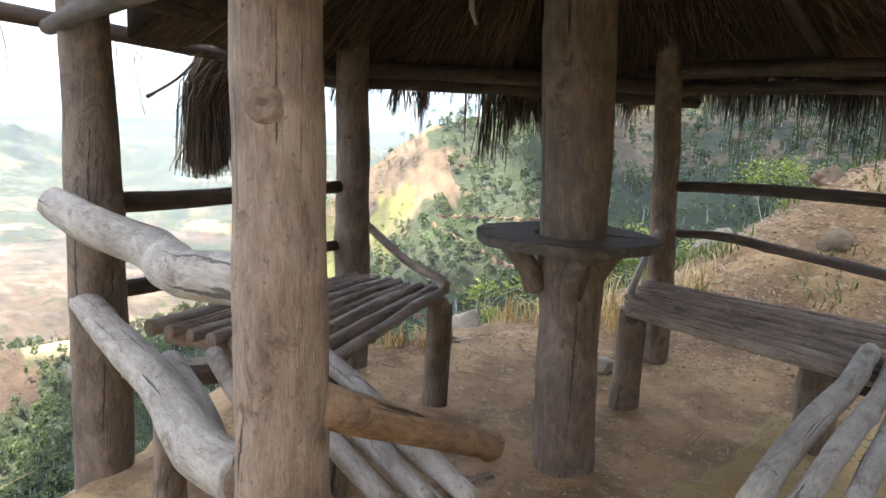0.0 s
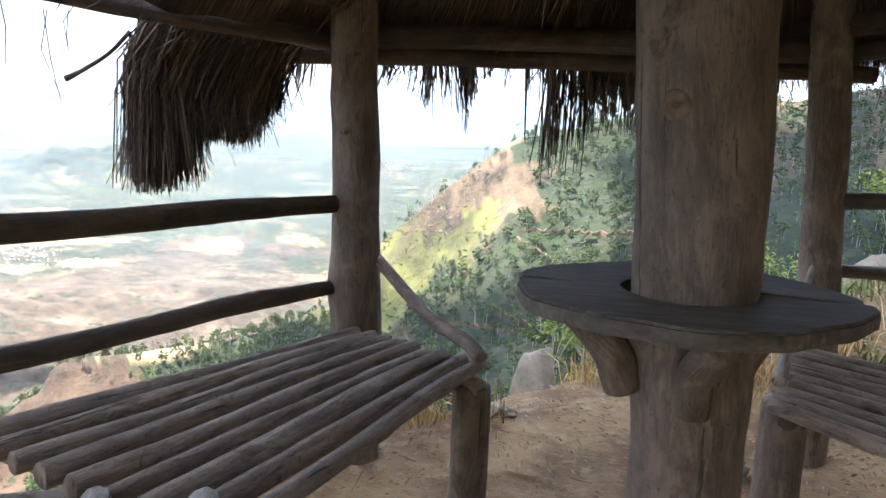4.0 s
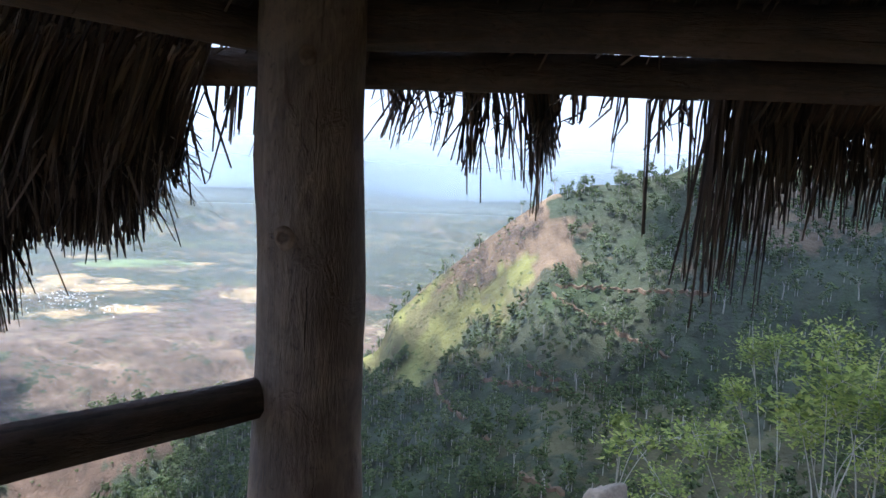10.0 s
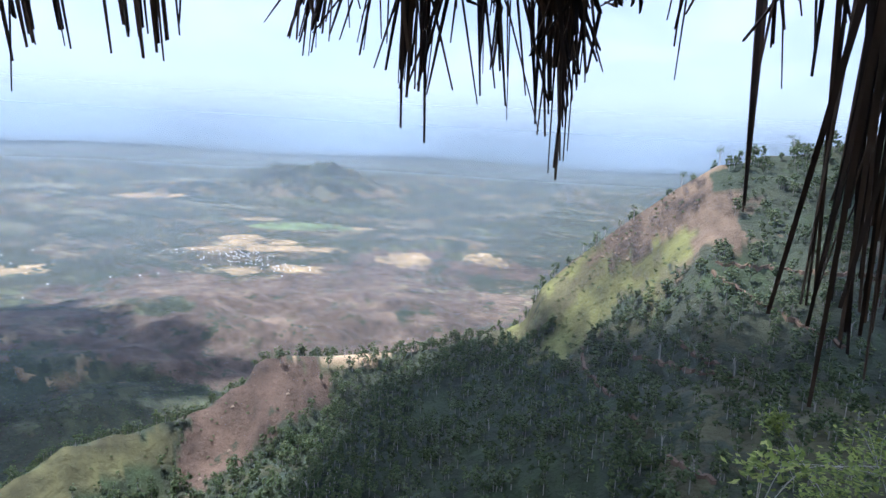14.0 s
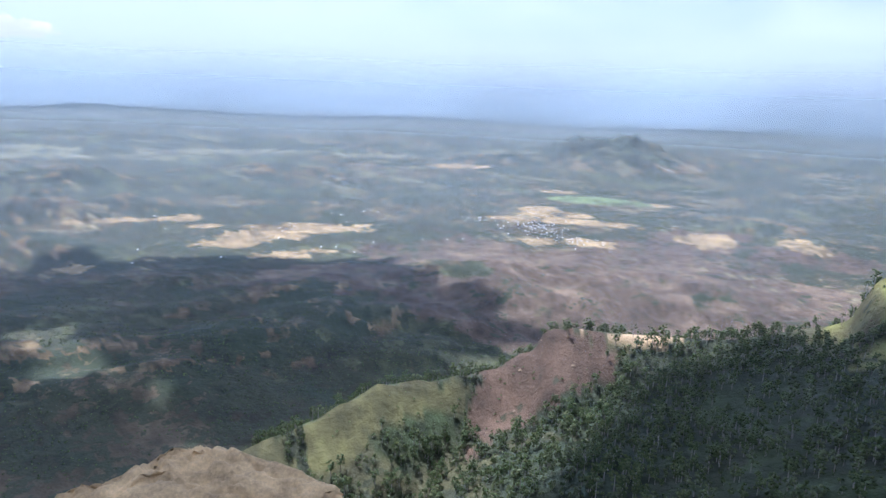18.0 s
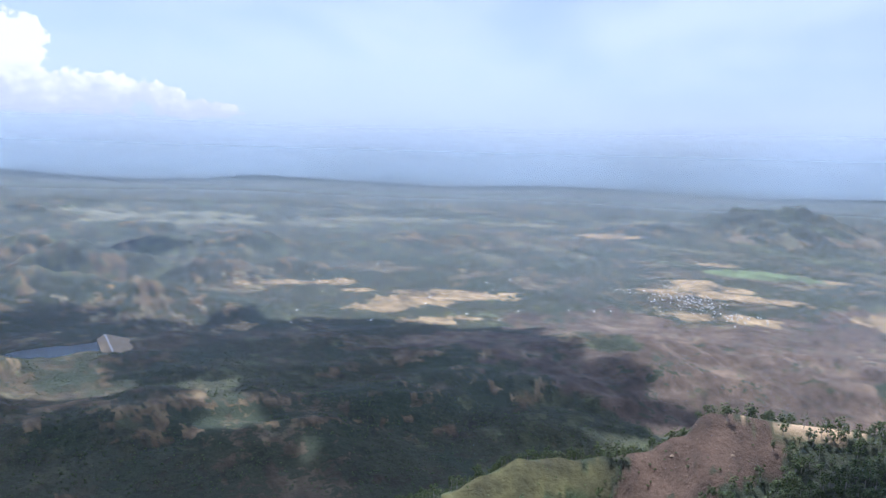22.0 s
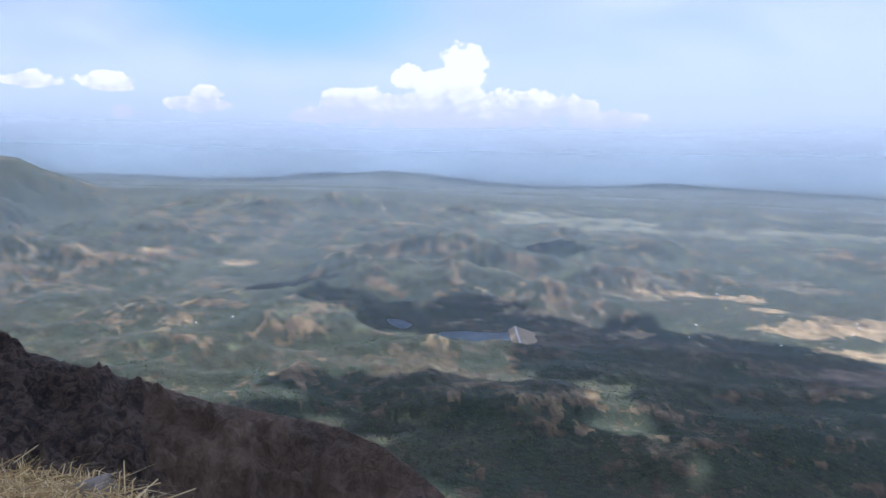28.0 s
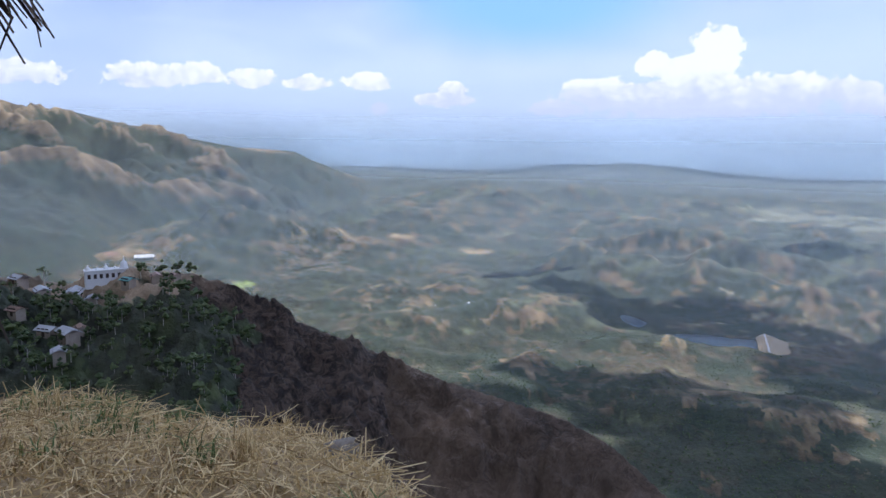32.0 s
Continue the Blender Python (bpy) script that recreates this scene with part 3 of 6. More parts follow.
def near_ground(x, y):
    """The trodden ledge, its drop and the bank beside the hut. Also how far past the lip a place lies."""
    dx, dy = x - CENTRE[0], y - CENTRE[1]
    r, yaw = np.hypot(dx, dy), np.degrees(np.arctan2(-dx, dy))
    yaw = np.where(yaw < -150, yaw + 360, yaw)
    flat = table(yaw, (-150, 6), (-70, 5), (-35, 1.4), (-12, 0.55), (20, 0.55), (50, 0.5), (80, 0.6), (100, 0.8), (115, 0.9), (130, 1.1), (150, 1.8), (185, 3), (210, 6))
    slope = table(yaw, (-150, 0.0), (-60, 0.0), (-30, 0.32), (-10, 0.72), (20, 0.6), (50, 0.6), (78, 0.60), (86, 0.36), (94, 0.23), (105, 0.20), (115, 0.19), (125, 0.17), (135, 0.18), (150, 0.25), (180, 0.12), (210, 0.0))
    lip = table(yaw, (-150, 60), (-85, 40), (-68, 9), (-58, 5.8), (-50, 4.4), (-42, 2.9), (-30, 2.1), (-10, 1.7), (20, 1.9), (50, 1.8), (78, 1.3), (86, 1.45), (94, 3.6), (105, 4.4), (115, 4.4), (125, 5.0), (135, 5.6), (150, 7), (175, 30), (210, 60))
    z = -slope * np.maximum(0, np.sqrt((r - flat) ** 2 + 0.02) * (r > flat))
    past = r - lip - 0.5 * fbm(x * 0.8, y * 0.8, 3, 3)
    z = z - 0.98 * np.maximum(0, past)
    crumble = 0.16 * fbm(x * 2.2, y * 2.2, 15, 4, 0.6, True) + 0.05 * fbm(x * 9, y * 9, 16, 3)
    bank = (1.15 + crumble) * np.exp(-(((x - 4.7) / 1.9) ** 2 + ((y - 5.3) / 1.7) ** 2) ** 1.0) + 0.55 * np.exp(-(((x - 3.3) / 1.3) ** 2 + ((y - 4.9) / 1.0) ** 2))
    back = 0.25 * np.maximum(0, x - 4.0) * (y < 6) - 1.25 * np.exp(-((x + 2.1) / 0.62) ** 2 - ((y - 3.0) / 0.75) ** 2)
    inside = 1 - step(1.3, 1.9, np.hypot(x - 0.5, y - 2.4))
    z = z + bank + back + (0.10 * fbm(x * 0.7, y * 0.7, 5, 4) + 0.03 * fbm(x * 4, y * 4, 8, 3)) * (1 - 0.75 * inside) * step(0.0, 3.0, 3.0 + past)
    z = z + 0.022 * fbm(x * 7, y * 7, 9, 3) * np.exp(-r / 6)
    return z, past


def land(x, y):
    """Height of the ground everywhere, with the pieces it is made of."""
    dx, dy = x - EYE[0], y - EYE[1]
    r, yaw = np.hypot(dx, dy), np.degrees(np.arctan2(-dx, dy))
    yaw = np.where(yaw < -120, yaw + 360, yaw)
    zn, past = near_ground(x, y)
    far = step(250, 700, r)
    hills = np.zeros_like(r)
    warp, crag = 0.55 * fbm(x / 110, y / 110, 31, 4), 1 + 0.30 * fbm(x / 90, y / 90, 33, 4, 0.55, True) + 0.22 * fbm(x / 28, y / 28, 35, 3, 0.5, True)
    for hy, hr, hh, hw, hd in HILLS:
        px, py = EYE[0] - hr * math.sin(radians(hy)), EYE[1] + hr * math.cos(radians(hy))
        ux, uy = -math.sin(radians(hy)), math.cos(radians(hy))
        a, b = (x - px) * uy - (y - py) * ux, (x - px) * ux + (y - py) * uy
        hills = np.maximum(hills, hh * np.exp(-np.maximum(0, (a / (1.25 * hw)) ** 2 + (b / (1.2 * hd)) ** 2 + warp)) * crag)
    rolling = 26 * np.maximum(0, fbm(x / 210, y / 210, 21, 6)) + 9 * fbm(x / 80, y / 80, 25, 5, 0.5, True)
    rolling *= 0.25 + 0.95 * np.maximum(step(78, 98, yaw), step(1100, 700, r) * 0.6)
    zb = bowl(r) + far * (hills + rolling)
    lake = step(1.35, 0.95, np.sqrt(((yaw - 92.6) / 6.4) ** 2 + ((r - 1035) / 85) ** 2))
    zb = zb * (1 - lake) - 254.2 * lake
    # wooded hill and the ridge that falls from it
    rc, zc = crest_right(yaw)
    rag = 5.0 * fbm(x / 42, y / 42, 41, 5) + 2.0 * fbm(x / 9, y / 9, 43, 3)
    inner = np.maximum(rc - r, 0)
    gully = table(yaw, (-70, -20), (-30, -48), (0, -70), (15, -96), (40, -138), (65, -196), (85, -262))
    face = zc - inner * 0.52 + rag * step(0, 60, inner)
    face = np.maximum(face, gully + 8 * fbm(x / 60, y / 60, 45, 4) - np.maximum(0, 190 - r) * 0.25)
    zr = np.where(r < rc, face, zc - (r - rc) * 0.75)
    zr = np.where((yaw > -75) & (yaw < 92), zr, -400)
    # spur with the village
    rl, zl = crest_left(yaw)
    rag2 = 7.5 * fbm(x / 26, y / 26, 51, 6, 0.58, True) + 4.2 * fbm(x / 7, y / 7, 53, 3, 0.6, True)
    ins = np.maximum(rl - r, 0)
    zs = np.where(r < rl, zl - ins * table(yaw, (80, 0.6), (115, 0.42), (130, 0.26), (150, 0.18)) + rag2 * step(0, 12, ins), zl - (r - rl) * 0.85)
    zs = np.where((yaw > 80) & (yaw < 175), zs, -400)
    # far mountains
    rf, zf = crest_far(yaw)
    rag3 = 120 * fbm(x / 330, y / 330, 61, 6, 0.55, True)
    infar = np.maximum(rf - r, 0)
    zm = zf - infar * 0.19 + rag3 * step(0, 500, infar) * step(2200, 1000, infar)
    zm = np.where(r < rf, zm, zf - (r - rf) * 0.02)
    zm = np.where((yaw > 100) & (yaw < 215), zm, -400)
    # unseen slope behind the hut, made steep to keep skylight off the inside
    behind = step(160, 190, np.where(yaw < -60, yaw + 360, yaw)) * (1 - step(292, 320, np.where(yaw < -60, yaw + 360, yaw)))
    zh = np.where(behind > 0.02, behind * 0.60 * r * step(6, 14, r) - (1 - behind) * 400, -400)
    zh = np.where(r > 300, 180 - (r - 300) * 0.3, zh) * (behind > 0.02) - 400 * (behind <= 0.02)
    zh = zh - 1.5 * (1 - step(6, 14, r))
    parts = np.stack([zn, zb, zr, zs, zm, zh])
    which = parts.argmax(0)
    return parts.max(0), which, past, yaw, r


FIELD = (0.31, 0.225, 0.115)


def oval(yaw, dep, cy, cd, wy, wd, rag):
    return ((yaw - cy) / wy) ** 2 + ((dep - cd) / wd) ** 2 + rag < 1.0


def cover(x, y, z, which, past, yaw, r, slope):
    """Base colours of the land cover, and the shares of near soil, trees and rock."""
    dep = np.degrees(np.arctan2(EYE[2] - z, r))
    n1, n2, n3 = fbm(x / 160, y / 160, 71, 5), fbm(x / 45, y / 45, 73, 4), fbm(x / 500, y / 500, 75, 4)
    c = np.empty((*x.shape, 3))
    c[:] = (0.060, 0.058, 0.030)
    wooded, rocky, soil = np.full(x.shape, 0.85), np.zeros(x.shape), np.zeros(x.shape)
    plain_ = which == 1

    def lay(mask, color, w=None, k=None):
        c[mask] = color
        if w is not None:
            wooded[mask] = w
        if k is not None:
            rocky[mask] = k

    # plain: brown scrub on the hills, woods between
    lay(plain_ & (r > 1250), (0.052, 0.060, 0.031), 0.95)
    lay(plain_ & (n1 + 0.5 * n2 > 0.22), (0.095, 0.074, 0.042), 0.7)
    lay(plain_ & (n1 - 0.4 * n2 < -0.2), (0.064, 0.070, 0.031), 0.88)
    # brown grass on the crests, woods in the gullies
    crests = fbm(x / 90, y / 90, 33, 4, 0.55, True) + 0.5 * fbm(x / 28, y / 28, 35, 3, 0.5, True)
    hill_top = plain_ & (z - bowl(r) > 13 + 20 * n2)
    lay(hill_top, (0.046, 0.052, 0.026), 0.95)
    lay(hill_top & (crests > 0.66), (0.16, 0.115, 0.056), 0.4)
    lay(hill_top & (crests > 0.86), (0.20, 0.14, 0.075), 0.15)
    lone = plain_ & (yaw > 27) & (yaw < 47) & (r > 2150) & (z - bowl(r) > 12)
    lay(lone, (0.030, 0.040, 0.024), 1.0)
    lay(lone & (z - bowl(r) < 34) & (n2 > 0.0), (0.15, 0.115, 0.07), 0.3)
    scrub = plain_ & (yaw < 56 + 26 * n1) & (dep > 11.6 + 4 * n1) & (dep < 21)
    lay(scrub, (0.110, 0.077, 0.052), 0.5)
    lay(scrub & (n2 + 0.6 * n1 > 0.22), (0.130, 0.092, 0.060), 0.32)
    # clearings, small plots and village greens between the trees
    plots = fbm(x / 17, y / 17, 76, 3, 0.6) + 0.6 * n1
    lay(plain_ & (r > 600) & (plots > 0.38), (0.09, 0.078, 0.04), 0.6)
    lay(plain_ & (r > 1000) & (plots > 0.47), (0.18, 0.15, 0.085), 0.3)
    lay(plain_ & ~scrub & (r > 600) & (plots < -0.34), (0.078, 0.088, 0.04), 0.55)
    streaks = fbm(x / 210, y / 70, 77, 5)
    lay(plain_ & (r > 1700) & (streaks > 0.30), (0.14, 0.135, 0.08), 0.55)
    lay(plain_ & (r > 1700) & (streaks < -0.33), (0.09, 0.108, 0.055), 0.6)
    rag = 1.25 * fbm(yaw / 1.3, dep / 0.30, 81, 5, 0.6)
    for cy, cd, wy, wd in ((58.6, 11.05, 4.9, 0.42), (62.8, 11.6, 3.6, 0.5), (65.6, 12.25, 2.7, 0.3), (60.9, 13.25, 2.5, 0.30), (58.2, 12.95, 1.4, 0.16), (72.6, 10.15, 4.2, 0.16), (68.6, 10.15, 1.6, 0.26), (67.6, 10.75, 1.6, 0.16),
                           (39.6, 9.1, 1.7, 0.5), (41.8, 9.75, 2.4, 0.18), (35.6, 9.75, 3.9, 0.24), (36.5, 9.2, 1.2, 0.2), (46.8, 5.6, 2.6, 0.2), (38.0, 7.35, 1.3, 0.1), (30.0, 7.9, 1.2, 0.1), (39.3, 11.5, 1.9, 0.3), (35, 11.35, 2.6, 0.3), (26, 10.4, 2.2, 0.6), (19, 10.0, 2.0, 0.45),
                           (109.8, 8.45, 1.4, 0.22), (116.5, 7.3, 1.3, 0.25), (77, 13.6, 1.2, 0.3)):
        lay(plain_ & oval(yaw, dep, cy, cd, wy, wd, rag), FIELD, 0.0)
    lay(plain_ & oval(yaw, dep, 35, 7.9, 4.2, 0.28, rag * 0.4), (0.14, 0.185, 0.075), 0.1)
    for cy, cd, wy, wd in ((83, 4.75, 6.5, 0.30), (79, 5.1, 4.5, 0.22), (87, 4.3, 3.0, 0.15)):
        lay(plain_ & oval(yaw, dep, cy, cd, wy, wd, rag * 2.6), (0.20, 0.195, 0.12), 0.5)
    for cy, cd, wy, wd in ((60, 5.0, 9, 0.2), (42, 4.3, 9, 0.16), (71, 5.4, 5, 0.2)):
        lay(plain_ & oval(yaw, dep, cy, cd, wy, wd, rag * 2.4), (0.17, 0.165, 0.10), 0.55)
    far_land = (which == 1) | (which == 4)
    lay(plain_ & (r > 3300), (0.085, 0.095, 0.07), 0.6)
    # wooded hill
    hill = which == 2
    rc, zc = crest_right(yaw)
    yaw0 = yaw
    yaw = yaw + 7.0 * fbm(x / 38, y / 38, 91, 4) + 2.5 * fbm(x / 8, y / 8, 92, 3)
    lay(hill, (0.040, 0.052, 0.020), 0.85)
    lay(hill & (n1 + n2 < -0.26), (0.036, 0.054, 0.018), 0.55)
    lay(hill & (n2 > 0.20), (0.07, 0.068, 0.03), 0.7)
    lay(hill & (yaw < 3) & (r > rc - 95 - 60 * n1) & (n2 > 0.0), (0.115, 0.086, 0.05), 0.6)
    top = hill & (yaw > 0.5) & (yaw < 17)
    bare = top & (yaw > 3.5) & (r > rc - 58 - 25 * n2 - 3.0 * np.maximum(0, 8 - yaw))
    lay(bare, (0.16, 0.158, 0.046), 0.22)
    lay(bare & (fbm(x / 13, y / 13, 94, 4, 0.6) > 0.16), (0.125, 0.115, 0.046), 0.3, 0.12)
    lay(top & (r > rc - 26 - 30 * n2 - 5.0 * np.maximum(0, 9 - yaw)) & (yaw < 12.5 + 4 * n2), (0.20, 0.136, 0.082), 0.12, 0.2)
    lay(top & (r > rc - 34) & (yaw < 10) & (fbm(x / 9, y / 9, 97, 4, 0.65, True) > 0.62), (0.16, 0.12, 0.085), 0.0, 0.75)
    lay(hill & (yaw > 33.5) & (yaw < 44) & (r > rc - 46 - 30 * n2), (0.105, 0.066, 0.042), 0.25, 0.18)
    lay(hill & (yaw > 45) & (yaw < 57) & (r > rc - 24 - 20 * n2), (0.105, 0.10, 0.036), 0.2)
    lay(hill & (yaw > 60) & (r > rc - 30 - 20 * n2), (0.105, 0.10, 0.04), 0.25)
    lay(hill & (yaw > 25) & (yaw < 33) & (r > rc - 5), (0.42, 0.30, 0.17), 0.0)
    lay(hill & (r > rc + 3) & (yaw > 2), (0.06, 0.075, 0.03), 0.8)
    # spur
    spur = which == 3
    rl, zl = crest_left(yaw)
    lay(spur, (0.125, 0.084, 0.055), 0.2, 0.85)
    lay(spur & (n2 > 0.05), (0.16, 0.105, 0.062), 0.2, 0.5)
    lay(spur & (yaw > 124 + 14 * n1) & (r < rl - 22), (0.07, 0.09, 0.03), 0.9, 0.05)
    lay(spur & (yaw > 136) & (r > rl - 30), (0.26, 0.19, 0.12), 0.35, 0.0)
    # mountains
    spurs = fbm(x / 330, y / 330, 61, 6, 0.55, True)
    lay(which == 4, (0.036, 0.044, 0.026), 0.9)
    lay((which == 4) & (spurs > 0.55), (0.14, 0.105, 0.06), 0.45)
    lay((which == 4) & (spurs > 0.75), (0.19, 0.14, 0.08), 0.2)
    lay(which == 5, (0.2, 0.17, 0.08), 0.4)
    lay(far_land & oval(yaw0, dep, 129.4, 11.1, 0.9, 0.28, rag * 0.3), (0.22, 0.27, 0.08), 0.0)
    lay(far_land & oval(yaw0, dep, 139.1, 8.2, 0.5, 0.09, rag * 0.3), (0.34, 0.20, 0.14), 0.0)
    c *= (1 + 0.7 * n2 + 0.6 * fbm(x / 11, y / 11, 95, 3) + 0.5 * fbm(x / 3.2, y / 3.2, 98, 2))[..., None].clip(0.4, 1.65)
    near_ = which == 0
    lay(near_, (0.13, 0.10, 0.05), 0.5)
    soil[near_] = (1 - step(0.2, 2.5, past))[near_]
    straw = near_ & (yaw0 > 98) & (r > 2.4)
    lay(straw, (0.42, 0.30, 0.13), 0.0)
    soil[straw] *= 0.35
    rocky[near_] = (0.5 * step(1.0, 6.0, past))[near_]
    return c, np.stack([soil, wooded, rocky], -1)


def build_land():
    fine_a = np.arange(-64, 154, 0.29)
    yaw = np.concatenate([fine_a, np.arange(154, 296, 2.0)])
    rad = np.exp(np.linspace(math.log(0.02), math.log(4900), 640))
    # more rings on the plain, where the view is flattest
    rad = np.sort(np.concatenate([rad, np.linspace(520, 2600, 150), np.linspace(60, 235, 110)]))
    A, R = np.meshgrid(np.radians(yaw), rad, indexing="ij")
    x, y = CENTRE[0] - R * np.sin(A), CENTRE[1] + R * np.cos(A)
    z, which, past, yw, rr = land(x, y)
    col, traits = cover(x, y, z, which, past, yw, rr, None)
    na, nr = z.shape
    verts = np.stack([x, y, z], -1).reshape(-1, 3)
    i = np.arange(na)[:, None] * nr + np.arange(nr - 1)[None]
    j = (np.arange(na)[:, None] + 1) % na * nr + np.arange(nr - 1)[None]
    faces = np.stack([i, i + 1, j + 1, j], -1).reshape(-1, 4)
    me = quick_mesh("ground", verts, faces, LAND, True)
    for key, data in ((COVER, col), ("traits", traits)):
        attr = me.color_attributes.new(key, "FLOAT_COLOR", "POINT")
        rgba = np.ones((len(verts), 4), np.float32)
        rgba[:, :3] = data.reshape(-1, 3)
        attr.data.foreach_set("color", rgba.ravel())
    ob = new("ground", me)
    tagged(ob, "trodden earth ledge, wooded slopes and hazy plain", "ground", kind="structure")


build_land()


def ground_at(x, y):
    return float(land(np.array([[x]], float), np.array([[y]], float))[0][0, 0])


def build_haze_sheets():
    """Stand-in for valley haze: added see-through curtains at growing distance."""
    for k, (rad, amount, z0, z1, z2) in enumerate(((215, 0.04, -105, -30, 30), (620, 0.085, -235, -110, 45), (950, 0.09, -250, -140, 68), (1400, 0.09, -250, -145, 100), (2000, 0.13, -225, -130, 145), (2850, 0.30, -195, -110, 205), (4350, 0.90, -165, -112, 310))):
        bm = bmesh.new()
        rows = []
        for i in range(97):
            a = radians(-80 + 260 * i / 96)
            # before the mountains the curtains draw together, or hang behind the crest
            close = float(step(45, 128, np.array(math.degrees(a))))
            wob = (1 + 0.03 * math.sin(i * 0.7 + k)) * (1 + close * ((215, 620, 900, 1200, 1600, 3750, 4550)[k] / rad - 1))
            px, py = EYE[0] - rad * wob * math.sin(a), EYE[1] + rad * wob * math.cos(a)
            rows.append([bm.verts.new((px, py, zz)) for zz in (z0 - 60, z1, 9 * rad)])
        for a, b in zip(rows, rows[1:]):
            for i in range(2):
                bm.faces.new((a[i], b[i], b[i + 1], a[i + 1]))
        mat = haze_sheet_material("haze", z0, z1, z2, amount, *(((0.79, 0.905, 0.97), 20.0) if k < 4 else ((0.84, 0.94, 0.985), 14.0)))
        tagged(part("haze_sheet", bm, mat), "pale blue see-through sheet standing in for haze over the valley", "haze", kind="structure")


build_haze_sheets()


def build_clouds():
    """Clouds out of view that throw the large shadows on valley, hill and hut."""
    s = toward(SUN_YAW, SUN_ELEV)
    for k, (yaw, dist, wide, deep) in enumerate(((77, 935, 135, 135), (64, 860, 190, 190), (53, 770, 130, 120), (47, 735, 80, 75), (60, 610, 120, 90), (70, 1010, 130, 70), (57, 930, 90, 60), (92, 1075, 150, 78), (101, 1140, 90, 55), (85, 1050, 90, 60),
                                                   (91, 690, 110, 75), (84, 570, 110, 55), (100, 735, 80, 50), (79, 500, 80, 50), (106, 1290, 75, 50), (86, 1760, 120, 50), (112, 640, 70, 45),
                                                   (2, 150, 170, 95), (-45, 230, 150, 130), (34, 170, 80, 70), (26, 262, 66, 76), (-18, 305, 42, 50), (104, 150, 140, 95), (-30, 20, 130, 110))):
        a = radians(yaw)
        g = Vector((EYE[0] - dist * math.sin(a), EYE[1] + dist * math.cos(a), -255))
        c = g + s * ((1150 - g.z) / s.z)
        # near clouds are added to keep the sun off hillside, spur and hut
        if dist < 400:
            c = Vector((EYE[0] - dist * math.sin(a), EYE[1] + dist * math.cos(a), -40)) + s * (1190 / s.z)
        bm = bmesh.new()
        bmesh.ops.create_icosphere(bm, subdivisions=4, radius=1.0)
        across, along = Vector((math.cos(a), math.sin(a), 0)), Vector((-math.sin(a), math.cos(a), 0))
        for v in bm.verts:
            d = v.co.normalized()
            q = d * (1 + 0.6 * noise.noise(d * 1.7 + Vector((k * 9.1, 0, 0))) + 0.38 * noise.noise(d * 4.0 + Vector((0, k * 5.3, 0))) + 0.24 * noise.noise(d * 9))
            v.co = c + across * q.x * wide + along * q.y * deep + Vector((0, 0, q.z * (60 if q.z > 0 else 14)))
        ob = part("cloud", bm, CLOUD)
        tagged(ob, "unseen white cumulus cloud placed high above for its shadow", "cloud", "clouds")


build_clouds()

# ---------------------------------------------------------------- the hut
POSTS = "posts of the hut"


def post(base, top, radii, seed, label, mat=WOOD, name="post", knots=4, sides=20):
    thing = part(name, log_mesh([base, Vector(base).lerp(Vector(top), 0.5) + Vector((0.012, -0.008, 0)), top], radii, seed, sides, 40, 0.06, knots), mat)
    return tagged(thing, label, "post", POSTS)


POST_A = post((-0.205, 1.0, -0.25), (-0.25, 0.99, 1.95), (0.100, 0.095, 0.079, 0.077), 3, "thick knotty debarked post at the hut's open side")
POST_B = post((-1.225, 2.29, -0.55), (-1.24, 2.29, 1.78), (0.108, 0.104, 0.094, 0.085), 5, "thick dark corner post with a swollen knot", WOOD_BROWN)
POST_C = post((-0.41, 3.39, -0.25), (-0.475, 3.50, 1.78), (0.096, 0.095, 0.090, 0.085), 8, "dark debarked corner post with small knots at the drop", WOOD_BROWN)
post((1.37, 3.70, -0.15), (1.24, 3.735, 1.85), (0.076, 0.074, 0.072, 0.068), 12, "slim dark corner post beside the earth bank", WOOD_BROWN)
post((2.35, 2.55, -0.1), (2.27, 2.52, 1.8), (0.085, 0.08, 0.078, 0.075), 14, "dark corner post holding the rails", WOOD_BROWN)
post((1.55, 0.75, -0.1), (1.5, 0.8, 1.8), (0.085, 0.08, 0.078, 0.075), 17, "debarked corner post at the way in")
CENTRE_POST = post((0.62, 2.45, -0.15), (0.46, 2.52, 2.72), (0.128, 0.122, 0.135, 0.138, 0.13), 21, "stout brown central post with long cracks and chips", WOOD_BROWN, name="centre_post", knots=6, sides=24)


